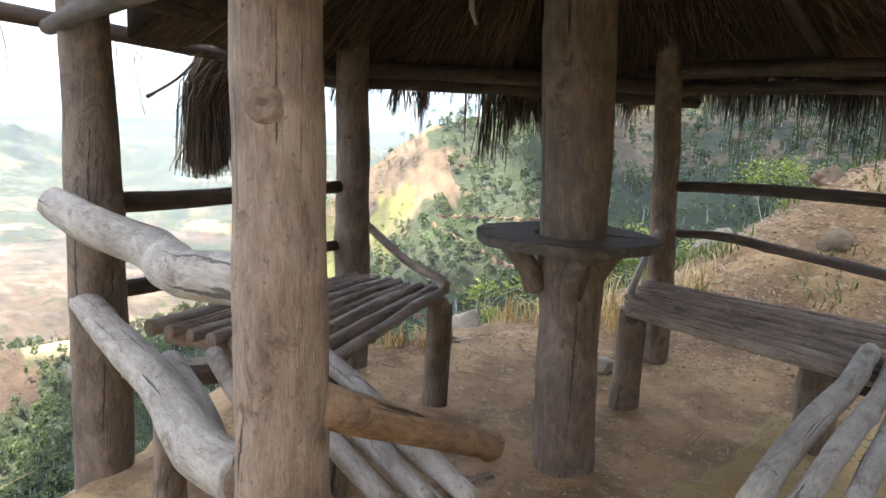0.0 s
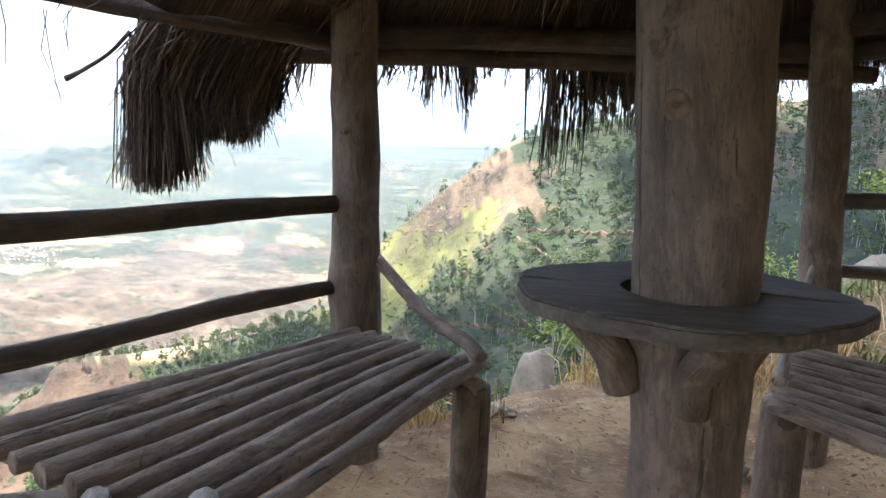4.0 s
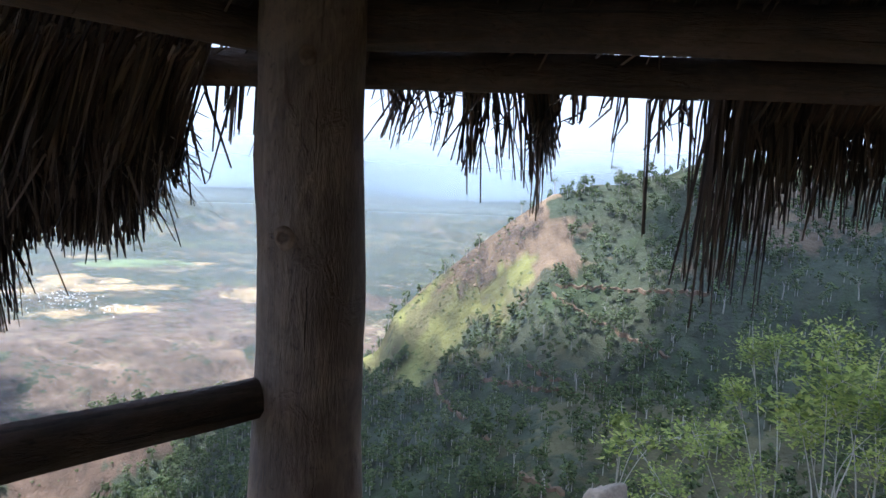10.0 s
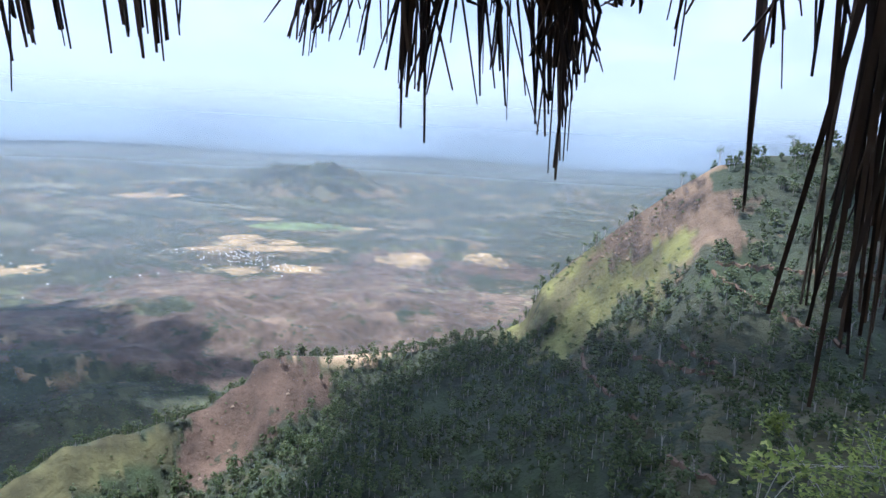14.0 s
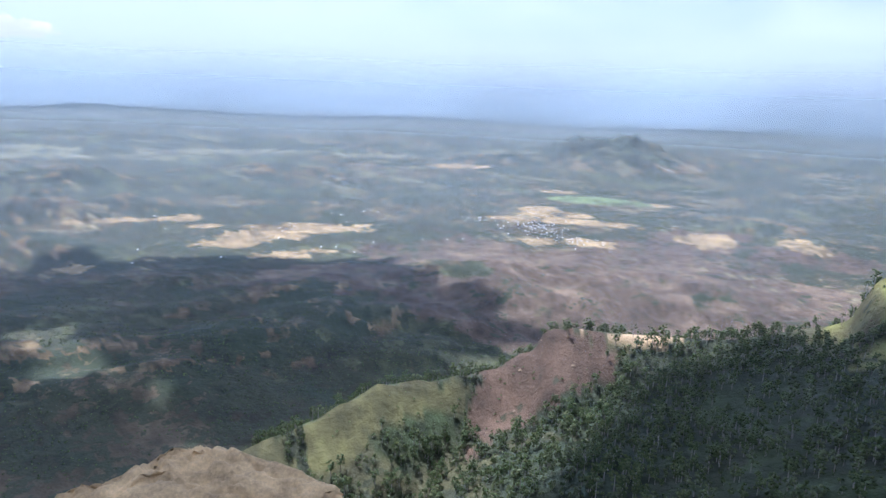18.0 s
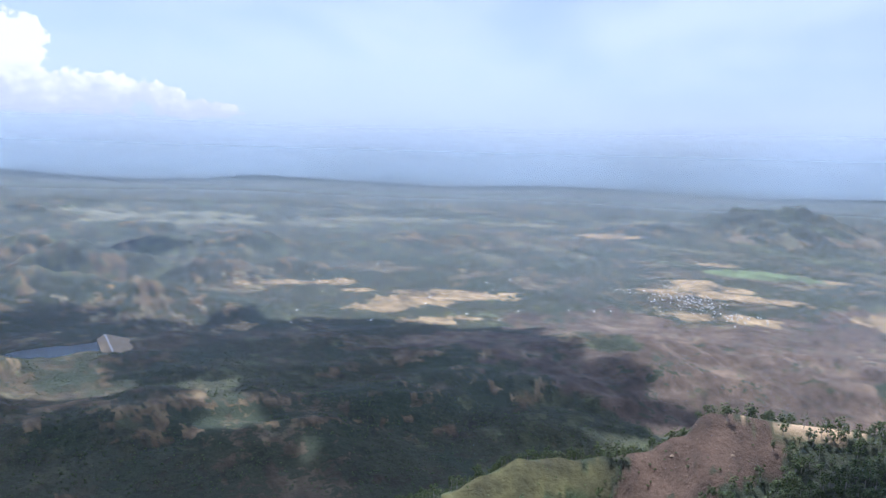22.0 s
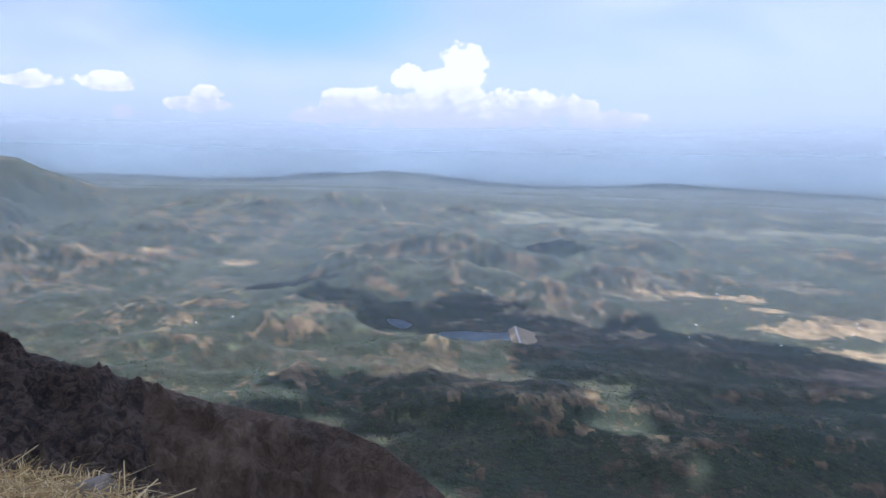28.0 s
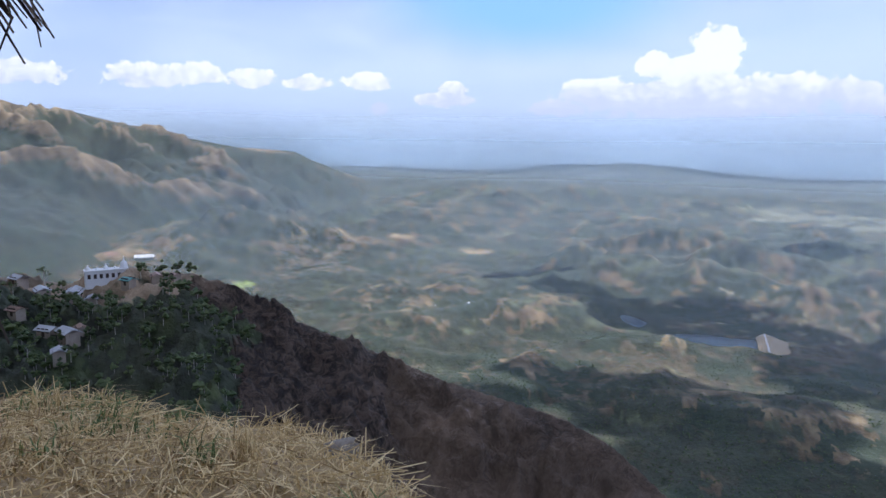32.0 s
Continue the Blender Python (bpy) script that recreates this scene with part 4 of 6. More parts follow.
def knot(parent, at, normal, size, seed):
    """A healed branch stub: a low swollen disc with a raised rim."""
    rnd = random.Random(seed)
    bm = bmesh.new()
    prof = ((0.0, 0.30), (0.30, 0.34), (0.55, 0.28), (0.72, 0.40), (0.92, 0.34), (1.15, 0.10), (1.4, -0.25))
    ph = [rnd.uniform(0, 6.28) for _ in range(2)]
    rings = []
    for q, h in prof[1:]:
        rings.append([bm.verts.new((size * q * (1 + 0.10 * math.sin(2 * a * 0.3927 + ph[0]) + 0.06 * math.sin(3 * a * 0.3927 + ph[1])) * math.cos(a * 0.3927), size * 1.15 * q * math.sin(a * 0.3927), size * 0.55 * h)) for a in range(16)])
    top = bm.verts.new((0, 0, size * 0.55 * prof[0][1]))
    for i in range(16):
        bm.faces.new((top, rings[0][i], rings[0][(i + 1) % 16]))
    for a, b in zip(rings, rings[1:]):
        for i in range(16):
            bm.faces.new((a[i], b[i], b[(i + 1) % 16], a[(i + 1) % 16]))
    ob = part("knot", bm, KNOT, parent)
    z = Vector(normal).normalized()
    x = Vector((0, 0, 1)).cross(z).normalized()
    y = z.cross(x)
    ob.matrix_world = Matrix(((x.x, y.x, z.x, at[0]), (x.y, y.y, z.y, at[1]), (x.z, y.z, z.z, at[2]), (0, 0, 0, 1)))


for owner, axis, radius, places in ((POST_A, (-0.225, 0.995), 0.083, ((-97, 1.40, 0.026), (-70, 0.93, 0.032), (-85, 1.22, 0.010), (-120, 1.05, 0.012))),
                                    (POST_C, (-0.45, 3.45), 0.080, ((-95, 1.25, 0.012), (-60, 0.72, 0.011), (-130, 0.95, 0.010), (-75, 1.52, 0.010))),
                                    (POST_B, (-1.235, 2.29), 0.094, ((-40, 1.16, 0.030), (-75, 0.75, 0.016))),
                                    (CENTRE_POST, (0.54, 2.48), 0.128, ((-120, 1.35, 0.022), (-80, 0.55, 0.020), (-150, 1.62, 0.016)))):
    for k, (phi, zz, size) in enumerate(places):
        d = Vector((math.cos(radians(phi)), math.sin(radians(phi)), 0))
        knot(owner, (axis[0] + d.x * radius, axis[1] + d.y * radius, zz), d, size, int(900 + k + radius * 1000))


def rail(points, radii, seed, mat, label, knots=2):
    thing = tagged(part("rail", log_mesh(points, radii, seed, 12, 26, 0.09, knots), mat), label, "rail", "rails between the posts")
    # sawn faces at both ends
    for end, near, r in ((points[0], points[1], radii[0]), (points[-1], points[-2], radii[-1])):
        d = (Vector(end) - Vector(near)).normalized()
        part("sawn_end", log_mesh([Vector(end) + d * r * 0.10, Vector(end) + d * r * 0.20], (r * 0.84, r * 0.80), seed + 400, 12, 2, 0.04, 0), KNOT, thing)
    return thing


rail([(-1.30, 2.22, 1.005), (-1.0, 2.60, 0.992), (-0.7, 3.05, 1.0), (-0.47, 3.46, 0.988)], (0.040, 0.039, 0.036, 0.033), 31, WOOD_DARK, "dark round upper rail fixed between two posts")
rail([(-1.28, 2.24, 0.66), (-1.02, 2.55, 0.665), (-0.74, 2.98, 0.69), (-0.60, 3.2, 0.688), (-0.47, 3.46, 0.678)], (0.036, 0.034, 0.033, 0.026), 33, WOOD_DARK, "dark crooked lower rail behind the bench", 4)
rail([(-1.31, 2.20, 1.0), (-1.05, 1.95, 0.985), (-0.76, 1.70, 0.975), (-0.52, 1.32, 1.01), (-0.26, 1.03, 1.08)], (0.066, 0.064, 0.058, 0.05), 35, WOOD_GREY, "bleached thick crooked upper rail at the hut's side", 4)
rail([(-1.25, 2.24, 0.64), (-1.02, 1.98, 0.61), (-0.76, 1.70, 0.585), (-0.60, 1.48, 0.575), (-0.46, 1.26, 0.60), (-0.32, 1.10, 0.635)], (0.052, 0.06, 0.064, 0.058), 37, WOOD_GREY, "bleached heavy bowed lower rail with a sawn end", 4)
rail([(-1.33, 2.26, 0.345), (-1.0, 2.28, 0.375), (-0.62, 2.33, 0.43)], (0.028, 0.030, 0.028), 39, WOOD_GREY, "bleached short bearer log below the bench")
rail([(1.30, 3.71, 1.075), (1.75, 3.44, 1.105), (2.33, 2.55, 1.15)], (0.030, 0.034, 0.032), 41, WOOD_DARK, "dark upper rail on the side of the bank")
rail([(1.30, 3.71, 0.805), (1.62, 3.6, 0.82), (1.86, 3.46, 0.79), (2.08, 3.2, 0.775), (2.33, 2.58, 0.77)], (0.024, 0.026, 0.028, 0.030), 43, WOOD_DARK, "dark crooked lower rail on the side of the bank", 3)


def slat(parent, a, b, r, seed, mat=WOOD_BENCH, wob=0.018):
    rnd = random.Random(seed)
    a, b = Vector(a), Vector(b)
    mids = [a.lerp(b, k / 3) + Vector((rnd.uniform(-wob, wob), rnd.uniform(-wob, wob), rnd.uniform(-0.5, 0.6) * wob)) for k in (1, 2)]
    q = rnd.uniform(0.85, 1.15)
    return part("slat", log_mesh([a, *mids, b], (r, r * q, r * 1.02 * q, r * 0.85), seed, 10, 18, 0.10, 3), mat, parent)


def bench_leg(parent, x, y, top, r, seed, mat=WOOD_BROWN):
    return part("leg", log_mesh([(x, y, ground_at(x, y) - 0.06), (x + 0.004, y, top * 0.5), (x, y, top)], (r * 1.08, r, r * 0.97), seed, 16, 12, 0.06, 1), mat, parent)


# bench along the drop
bench_n = tagged(empty("bench", (-0.5, 2.7, 0)), "bench of weathered round poles along the drop", "bench", "benches in the hut")
bench_n.location = (0, 0, 0)
FR_L, FR_R, BK_L, BK_R = Vector((-0.30, 2.02, 0.556)), Vector((0.085, 2.99, 0.572)), Vector((-1.02, 2.28, 0.548)), Vector((-0.40, 3.34, 0.535))
for k in range(9):
    t = k / 8.0
    a, b = FR_L.lerp(BK_L, t) + Vector((0.0, -0.03, 0)), FR_R.lerp(BK_R, t * 0.94)
    b += (b - a).normalized() * random.Random(k + 5).uniform(-0.06, 0.04)
    slat(bench_n, a, b, 0.0265 + 0.003 * (k % 3) - 0.003 * (k % 2), 50 + k, WOOD_BENCH, 0.013)
part("bearer", log_mesh([(0.09, 2.93, 0.515), (-0.40, 3.31, 0.478)], (0.030, 0.028), 60, 10, 10, 0.08, 1), WOOD, bench_n)
part("bearer", log_mesh([(-0.26, 2.10, 0.50), (-0.98, 2.34, 0.49)], (0.032, 0.030), 61, 10, 10, 0.08, 1), WOOD, bench_n)
bench_leg(bench_n, 0.062, 2.965, 0.51, 0.060, 62)
bench_leg(bench_n, -0.30, 2.12, 0.46, 0.055, 63)
part("brace", log_mesh([(-0.395, 3.49, 0.81), (-0.12, 3.17, 0.665), (0.03, 3.02, 0.63), (0.085, 2.955, 0.60)], (0.022, 0.021, 0.023, 0.028), 64, 10, 16, 0.14, 2), WOOD_BENCH, bench_n, "thin crooked brace pole")

# bench at the open side
bench_w = tagged(empty("bench"), "bench of bleached spaced poles at the open side", "bench", "benches in the hut")
for k, (x, y) in enumerate(((-0.80, 1.90), (-0.69, 2.00), (-0.575, 2.07), (-0.46, 2.06), (-0.375, 2.10))):
    a = Vector((x, y, 0.565 - 0.01 * (k % 2)))
    slat(bench_w, a, a + Vector((0.54, -0.83, -0.045)), 0.036 - 0.003 * (k % 3), 70 + k, WOOD_GREY, 0.02)
part("bearer", log_mesh([(-0.90, 1.88, 0.50), (-0.28, 2.10, 0.505)], (0.034, 0.032), 76, 10, 10, 0.08, 1), WOOD_DARK, bench_w)
part("bearer", log_mesh([(-0.36, 1.08, 0.47), (0.22, 1.42, 0.475)], (0.036, 0.034), 77, 10, 10, 0.08, 1), WOOD, bench_w)
bench_leg(bench_w, 0.215, 1.50, 0.45, 0.06, 78, WOOD_WARM)
bench_leg(bench_w, -0.80, 1.88, 0.46, 0.05, 79)
part("end_rail", log_mesh([(-0.15, 0.985, 0.865), (0.05, 1.30, 0.672), (0.24, 1.67, 0.455)], (0.042, 0.041, 0.040), 80, 14, 20, 0.06, 2), WOOD_WARM, bench_w, "warm brown end rail, freshly peeled")

# bench beside the bank
bench_e = tagged(empty("bench"), "bench of close thin poles beside the bank", "bench", "benches in the hut")
for k in range(9):
    t = k / 8.0
    a = Vector((0.925, 2.90, 0.552)).lerp(Vector((1.16, 3.40, 0.575)), t)
    b = Vector((1.70, 2.06, 0.552)).lerp(Vector((2.25, 2.62, 0.575)), t)
    a -= (b - a).normalized() * random.Random(k + 40).uniform(-0.02, 0.05)
    slat(bench_e, a, b, 0.023 if k == 0 else 0.0165 + 0.003 * (k % 2), 90 + k, WOOD_BENCH, 0.012)
part("bearer", log_mesh([(0.97, 2.92, 0.505), (1.22, 3.42, 0.525)], (0.030, 0.030), 98, 10, 10, 0.08, 1), WOOD_DARK, bench_e)
part("bearer", log_mesh([(1.58, 2.25, 0.50), (2.1, 2.75, 0.525)], (0.032, 0.030), 99, 10, 10, 0.08, 1), WOOD_DARK, bench_e)
bench_leg(bench_e, 1.02, 3.075, 0.50, 0.068, 100)
bench_leg(bench_e, 1.78, 2.72, 0.50, 0.085, 101)
part("brace", log_mesh([(1.30, 3.70, 0.83), (1.10, 3.3, 0.69), (0.97, 3.02, 0.585)], (0.020, 0.02, 0.022), 102, 10, 14, 0.14, 2), WOOD_GREY, bench_e, "bleached crooked brace pole")

# bench by the way in
bench_s = tagged(empty("bench"), "bench of bleached poles by the way in", "bench", "benches in the hut")
for k in range(6):
    a = Vector((1.72 + 0.075 * k, 2.33 - 0.055 * k, 0.60))
    slat(bench_s, a, a + Vector((-0.92, -1.08, -0.03)), 0.038 - 0.003 * (k % 3), 110 + k, WOOD_GREY, 0.02)
part("bearer", log_mesh([(0.76, 1.27, 0.505), (1.35, 0.86, 0.52)], (0.04, 0.038), 117, 10, 10, 0.08, 1), WOOD_GREY, bench_s)
part("bearer", log_mesh([(1.62, 2.22, 0.51), (2.1, 1.9, 0.52)], (0.036, 0.034), 118, 10, 10, 0.08, 1), WOOD_DARK, bench_s)
bench_leg(bench_s, 0.86, 1.22, 0.47, 0.06, 119)
bench_leg(bench_s, 1.35, 0.9, 0.47, 0.06, 120)
bench_leg(bench_s, 1.95, 2.05, 0.47, 0.06, 121)


def build_tray():
    """Round shelf of two sawn halves fitted round the central post, on stub brackets."""
    tray = tagged(empty("round_shelf", (0.545, 2.47, 0.952)), "dark round plank shelf fixed round the central post", "shelf")
    for half in range(2):
        bm = bmesh.new()
        sgn, pts = (1, -1)[half], []
        n = 30
        gap = 0.004
        for i in range(n + 1):
            a = math.pi * i / n
            r = 0.355 * (1 + 0.03 * math.sin(5 * a + half) + 0.012 * math.sin(13 * a))
            pts.append((r * math.cos(a), sgn * (gap + r * math.sin(a) * 0.86)))
        for i in range(13):
            a = math.pi * (12 - i) / 12
            pts.append((0.128 * math.cos(a), sgn * (gap + 0.128 * math.sin(a))))
        low = [bm.verts.new((x, y, -0.024)) for x, y in pts]
        up = [bm.verts.new((x, y, 0.014)) for x, y in pts]
        m = len(pts)
        for i in range(m):
            j = (i + 1) % m
            bm.faces.new((low[i], low[j], up[j], up[i]))
        # strips between the outer and inner edges
        outer, inner = list(range(n + 1)), list(range(n + 1, m))
        for lv, flip in ((up, False), (low, True)):
            for i in range(n):
                k0, k1 = round(i / n * 12), round((i + 1) / n * 12)
                a, b = lv[outer[i]], lv[outer[i + 1]]
                c, d = lv[inner[12 - k1]], lv[inner[12 - k0]]
                f = (a, b, c) if c is d else (a, b, c, d)
                bm.faces.new(tuple(reversed(f)) if flip else f)
        bmesh.ops.recalc_face_normals(bm, faces=bm.faces)
        rim = [e for e in bm.edges if len(e.link_faces) == 2 and e.calc_face_angle(0) > 1.0]
        bmesh.ops.bevel(bm, geom=rim, offset=0.006, segments=2, affect="EDGES")
        for v in bm.verts:
            v.co.z += 0.010 * noise.noise(Vector((v.co.x * 4, v.co.y * 4, half))) + 0.025 * v.co.x
        part("half_board", bm, PLANK, tray, smooth=False)
    for a, seed in ((200, 1), (20, 2), (285, 3)):
        d = Vector((math.cos(radians(a)), math.sin(radians(a)), 0))
        part("bracket", log_mesh([d * 0.115 + Vector((0, 0, -0.21)), d * 0.15 + Vector((0, 0, -0.12)), d * 0.235 + Vector((0, 0, -0.035))], (0.042, 0.045, 0.034), 130 + seed, 12, 10, 0.08, 1), WOOD_BROWN, tray)
    tray.rotation_euler = (0, 0, radians(-8))


build_tray()

# ---------------------------------------------------------------- the roof
APEX = Vector((0.56, 2.50, 2.74))
RING = [(-0.25, 0.99), (-1.24, 2.29), (-0.475, 3.55), (1.24, 3.78), (2.30, 2.53), (1.5, 0.75)]
roof = tagged(empty("roof", (0, 0, 0)), "ragged thatched roof on round poles", "roof")


def pole(name, pts, radii, seed, mat=WOOD_DARK, sides=10, steps=16):
    return part(name, log_mesh(pts, radii, seed, sides, steps, 0.09, 2), mat, roof)


def ring_pole(name, a, b, z0, z1, over, r, seed, push=1.0):
    a, b = Vector((*a, z0)), Vector((*b, z1))
    c = Vector((APEX.x, APEX.y, 0))
    a, b = [Vector((c.x + (p.x - c.x) * push, c.y + (p.y - c.y) * push, p.z)) for p in (a, b)]
    d = (b - a).normalized()
    return pole(name, [a - d * over, a.lerp(b, 0.5) + Vector((0, 0, 0.015)), b + d * over], (r, r * 1.05, r * 0.92), seed)


for k in range(6):
    a, b = RING[k], RING[(k + 1) % 6]
    if k == 1:
        # this pole runs on past the posts, bare of thatch
        pole("eave_pole", [(-1.95, 2.05, 1.70), (-1.52, 2.58, 1.665), (-1.05, 3.12, 1.615), (-0.42, 3.60, 1.565)], (0.036, 0.036, 0.034, 0.034), 140, sides=12, steps=24)
        pole("eave_pole", [(-1.30, 2.2, 1.77), (-0.46, 3.52, 1.72)], (0.045, 0.045), 141)
        continue
    if k == 2:
        ring_pole("eave_pole", a, b, 1.602, 1.612, 0.14, 0.044, 142 + k)
        ring_pole("eave_pole", a, b, 1.538, 1.550, 0.20, 0.037, 150 + k, 1.085)
        continue
    ring_pole("eave_pole", a, b, 1.70, 1.71, 0.14, 0.042, 142 + k)
    ring_pole("eave_pole", a, b, 1.61, 1.625, 0.20, 0.033, 150 + k, 1.05)
for k in range(6):
    ring_pole("ring_pole", RING[k], RING[(k + 1) % 6], 2.03, 2.03, 0.05, 0.026, 160 + k, 0.70)
    ring_pole("ring_pole", RING[k], RING[(k + 1) % 6], 2.38, 2.38, 0.03, 0.024, 170 + k, 0.36)
for k in range(12):
    p = Vector(RING[k // 2]) if k % 2 == 0 else (Vector(RING[k // 2]) + Vector(RING[(k // 2 + 1) % 6])) / 2
    foot = Vector((APEX.x + (p.x - APEX.x) * 1.16, APEX.y + (p.y - APEX.y) * 1.16, 1.66))
    if k in (2, 3):
        foot = foot.lerp(APEX, 0.12)
    pole("rafter", [foot, foot.lerp(APEX, 0.5) + Vector((0, 0, -0.015)), APEX - Vector((0, 0, 0.10))], (0.030, 0.032, 0.028), 180 + k)
pole("pole_stub", [(-0.60, 3.62, 1.545), (-0.545, 3.55, 1.60)], (0.026, 0.026), 198)
pole("twig", [(-1.24, 3.32, 1.57), (-1.32, 3.31, 1.49), (-1.41, 3.27, 1.42), (-1.44, 3.24, 1.395)], (0.008, 0.007, 0.008, 0.012), 199)
pole("hanging_fibre", [(0.11, 1.9, 1.92), (0.115, 1.9, 1.80), (0.10, 1.9, 1.72), (0.118, 1.9, 1.66)], (0.008, 0.007, 0.009, 0.005), 200, WOOD_GREY, 8)


def ring_reach(phi):
    """Distance from the apex to the eave poles in one direction."""
    d = Vector((math.cos(radians(phi)), math.sin(radians(phi))))
    best = 1.3
    for k in range(6):
        a, b = Vector(RING[k]) - APEX.xy, Vector(RING[(k + 1) % 6]) - APEX.xy
        e = b - a
        det = d.x * -e.y + e.x * d.y
        if abs(det) > 1e-6:
            s, u = (a.x * -e.y + e.x * a.y) / det, (d.x * a.y - d.y * a.x) / det
            if s > 0 and -0.001 <= u <= 1.001:
                best = s
    return best


def edge_of(phi):
    """Reach and height of the thatch's lower edge round the hut; phi in degrees from +x."""
    worn = ring_reach(phi) * 1.13
    if phi < -20 or phi > 139 or 101 < phi:
        return (worn, 1.62) if phi > 0 else (worn * 0.92, 1.86)
    reach = np.interp(phi, [-20, 0, 40, 60, 86, 97, 101], [1.75, 1.9, 1.88, 1.76, 1.68, 1.62, 1.42])
    low = np.interp(phi, [-20, 0, 40, 58, 68, 90, 95, 98, 101], [1.80, 1.80, 1.74, 1.68, 1.58, 1.52, 1.55, 1.66, 1.68])
    return float(reach), float(low)


def build_thatch():
    rng = np.random.default_rng(7)
    # the packed mass of the roof, a thick uneven shell
    verts, faces = [], []
    cols, rows = 144, 10
    for layer in range(2):
        for i in range(cols):
            phi = -180 + 360 * i / cols
            reach, low = edge_of(phi)
            reach = reach - 0.06
            for j in range(rows):
                t = j / (rows - 1)
                rad = 0.04 + t * (reach - 0.04)
                z = APEX.z + 0.02 + (low - 0.03 - APEX.z) * t
                jit = 0.05 * noise.noise(Vector((rad * 4, phi * 0.12, layer * 3.0)))
                verts.append((APEX.x + rad * math.cos(radians(phi)), APEX.y + rad * math.sin(radians(phi)), z + jit + (0.13 if layer else 0.0)))
    n = cols * rows
    for i in range(cols):
        k = (i + 1) % cols
        for j in range(rows - 1):
            a, b, c, d = i * rows + j, k * rows + j, k * rows + j + 1, i * rows + j + 1
            faces += [(a, d, c, b), (a + n, b + n, c + n, d + n)]
        faces.append((i * rows + rows - 1, i * rows + rows - 1 + n, k * rows + rows - 1 + n, k * rows + rows - 1))
    shell = new("thatch_mass", quick_mesh("thatch_mass", verts, faces, THATCH, True))
    uv = shell.data.uv_layers.new(name="uv")
    at_v = np.empty(len(shell.data.loops), np.int32)
    shell.data.loops.foreach_get("vertex_index", at_v)
    ring_no, row_no = (at_v % n) // rows, at_v % rows
    uv.data.foreach_set("uv", np.stack([ring_no / cols * 6.0, row_no / rows * 2.0], 1).astype(np.float32).ravel())
    shell.parent = roof
    # straws: thin three-sided stalks in three joints
    root, tips, mids, wide = [], [], [], []

    def stalks(count, phi0, phi1, make):
        for _ in range(count):
            phi = rng.uniform(phi0, phi1)
            a, m, b, w = make(phi)
            root.append(a), mids.append(m), tips.append(b), wide.append(w)

    def at(phi, rad, z):
        return np.array((APEX.x + rad * math.cos(math.radians(phi)), APEX.y + rad * math.sin(math.radians(phi)), z))

    def eave(phi):
        reach, low = edge_of(phi)
        back = rng.uniform(0.03, 0.16)
        slope = 0.72
        a = at(phi, reach - back, low + back * slope + rng.uniform(0.04, 0.16))
        ln = rng.uniform(-0.08, 0.16) + 0.30 * max(0, noise.noise(Vector((phi * 0.42, 0.3, 0))))
        hang = max(0.02, 0.06 + ln * (0.5 if phi > 55 else 1.0)) * (1.0 + 0.6 * (rng.random() < 0.15))
        m = at(phi + rng.normal(0, 0.8), reach - 0.02 + rng.uniform(-0.05, 0.04), low + 0.02 + rng.uniform(-0.03, 0.03))
        b = m + np.array((0.03 * math.cos(math.radians(phi)), 0.03 * math.sin(math.radians(phi)), -hang)) + rng.normal(0, 0.022, 3)
        return a, m, b, rng.uniform(0.0016, 0.0042)

    stalks(4400, -20, 62, eave)
    stalks(900, 62, 97, eave)

    def tuft(phi):
        # the heavy bundle that hangs beside the bare pole
        t = (phi - 140.0) / 14.0
        rad = 1.86 + 0.20 * t
        # long on the outer side, cut short and slanting towards the post
        bottom = float(np.interp(t, [0, 0.10, 0.24, 0.30, 0.62, 0.68, 1.0], [1.40, 1.27, 1.17, 1.215, 1.20, 1.04, 1.00]))
        bottom += 0.06 * noise.noise(Vector((phi * 2.1, 5.0, 0)))
        a = at(phi, rad - rng.uniform(0.02, 0.26), rng.uniform(1.54, 1.72))
        m = at(phi + rng.normal(0, 0.8), rad + rng.uniform(-0.07, 0.06), rng.uniform(1.30, 1.54))
        flare = rng.normal(0, 0.020, 2) * (2.6 if rng.random() < 0.2 else 1.0)
        b = m * (1, 1, 0) + np.array((flare[0], flare[1], bottom + rng.uniform(-0.03, 0.09) + (rng.random() < 0.25) * rng.uniform(0.05, 0.2)))
        return a, m, b, rng.uniform(0.0014, 0.0044)

    stalks(4300, 140.0, 153.6, tuft)

    def wisp(phi):
        # short wisps along the worn edge
        clump = noise.noise(Vector((phi * 0.55, 2.1, 0)))
        rad = ring_reach(phi) * 1.09 + rng.uniform(-0.05, 0.10)
        a = at(phi, rad - 0.04, rng.uniform(1.56, 1.66))
        ln = rng.uniform(0.02, 0.12) + max(0, clump) * 0.40 * rng.random()
        b = at(phi + rng.normal(0, 1.6), rad + ln * 1.0, a[2] - ln * rng.uniform(0.75, 1.1))
        return a, (a + b) / 2 + rng.normal(0, 0.01, 3), b, rng.uniform(0.0020, 0.0042)

    stalks(70, 112, 139, wisp)
    stalks(5, 156, 180, wisp)

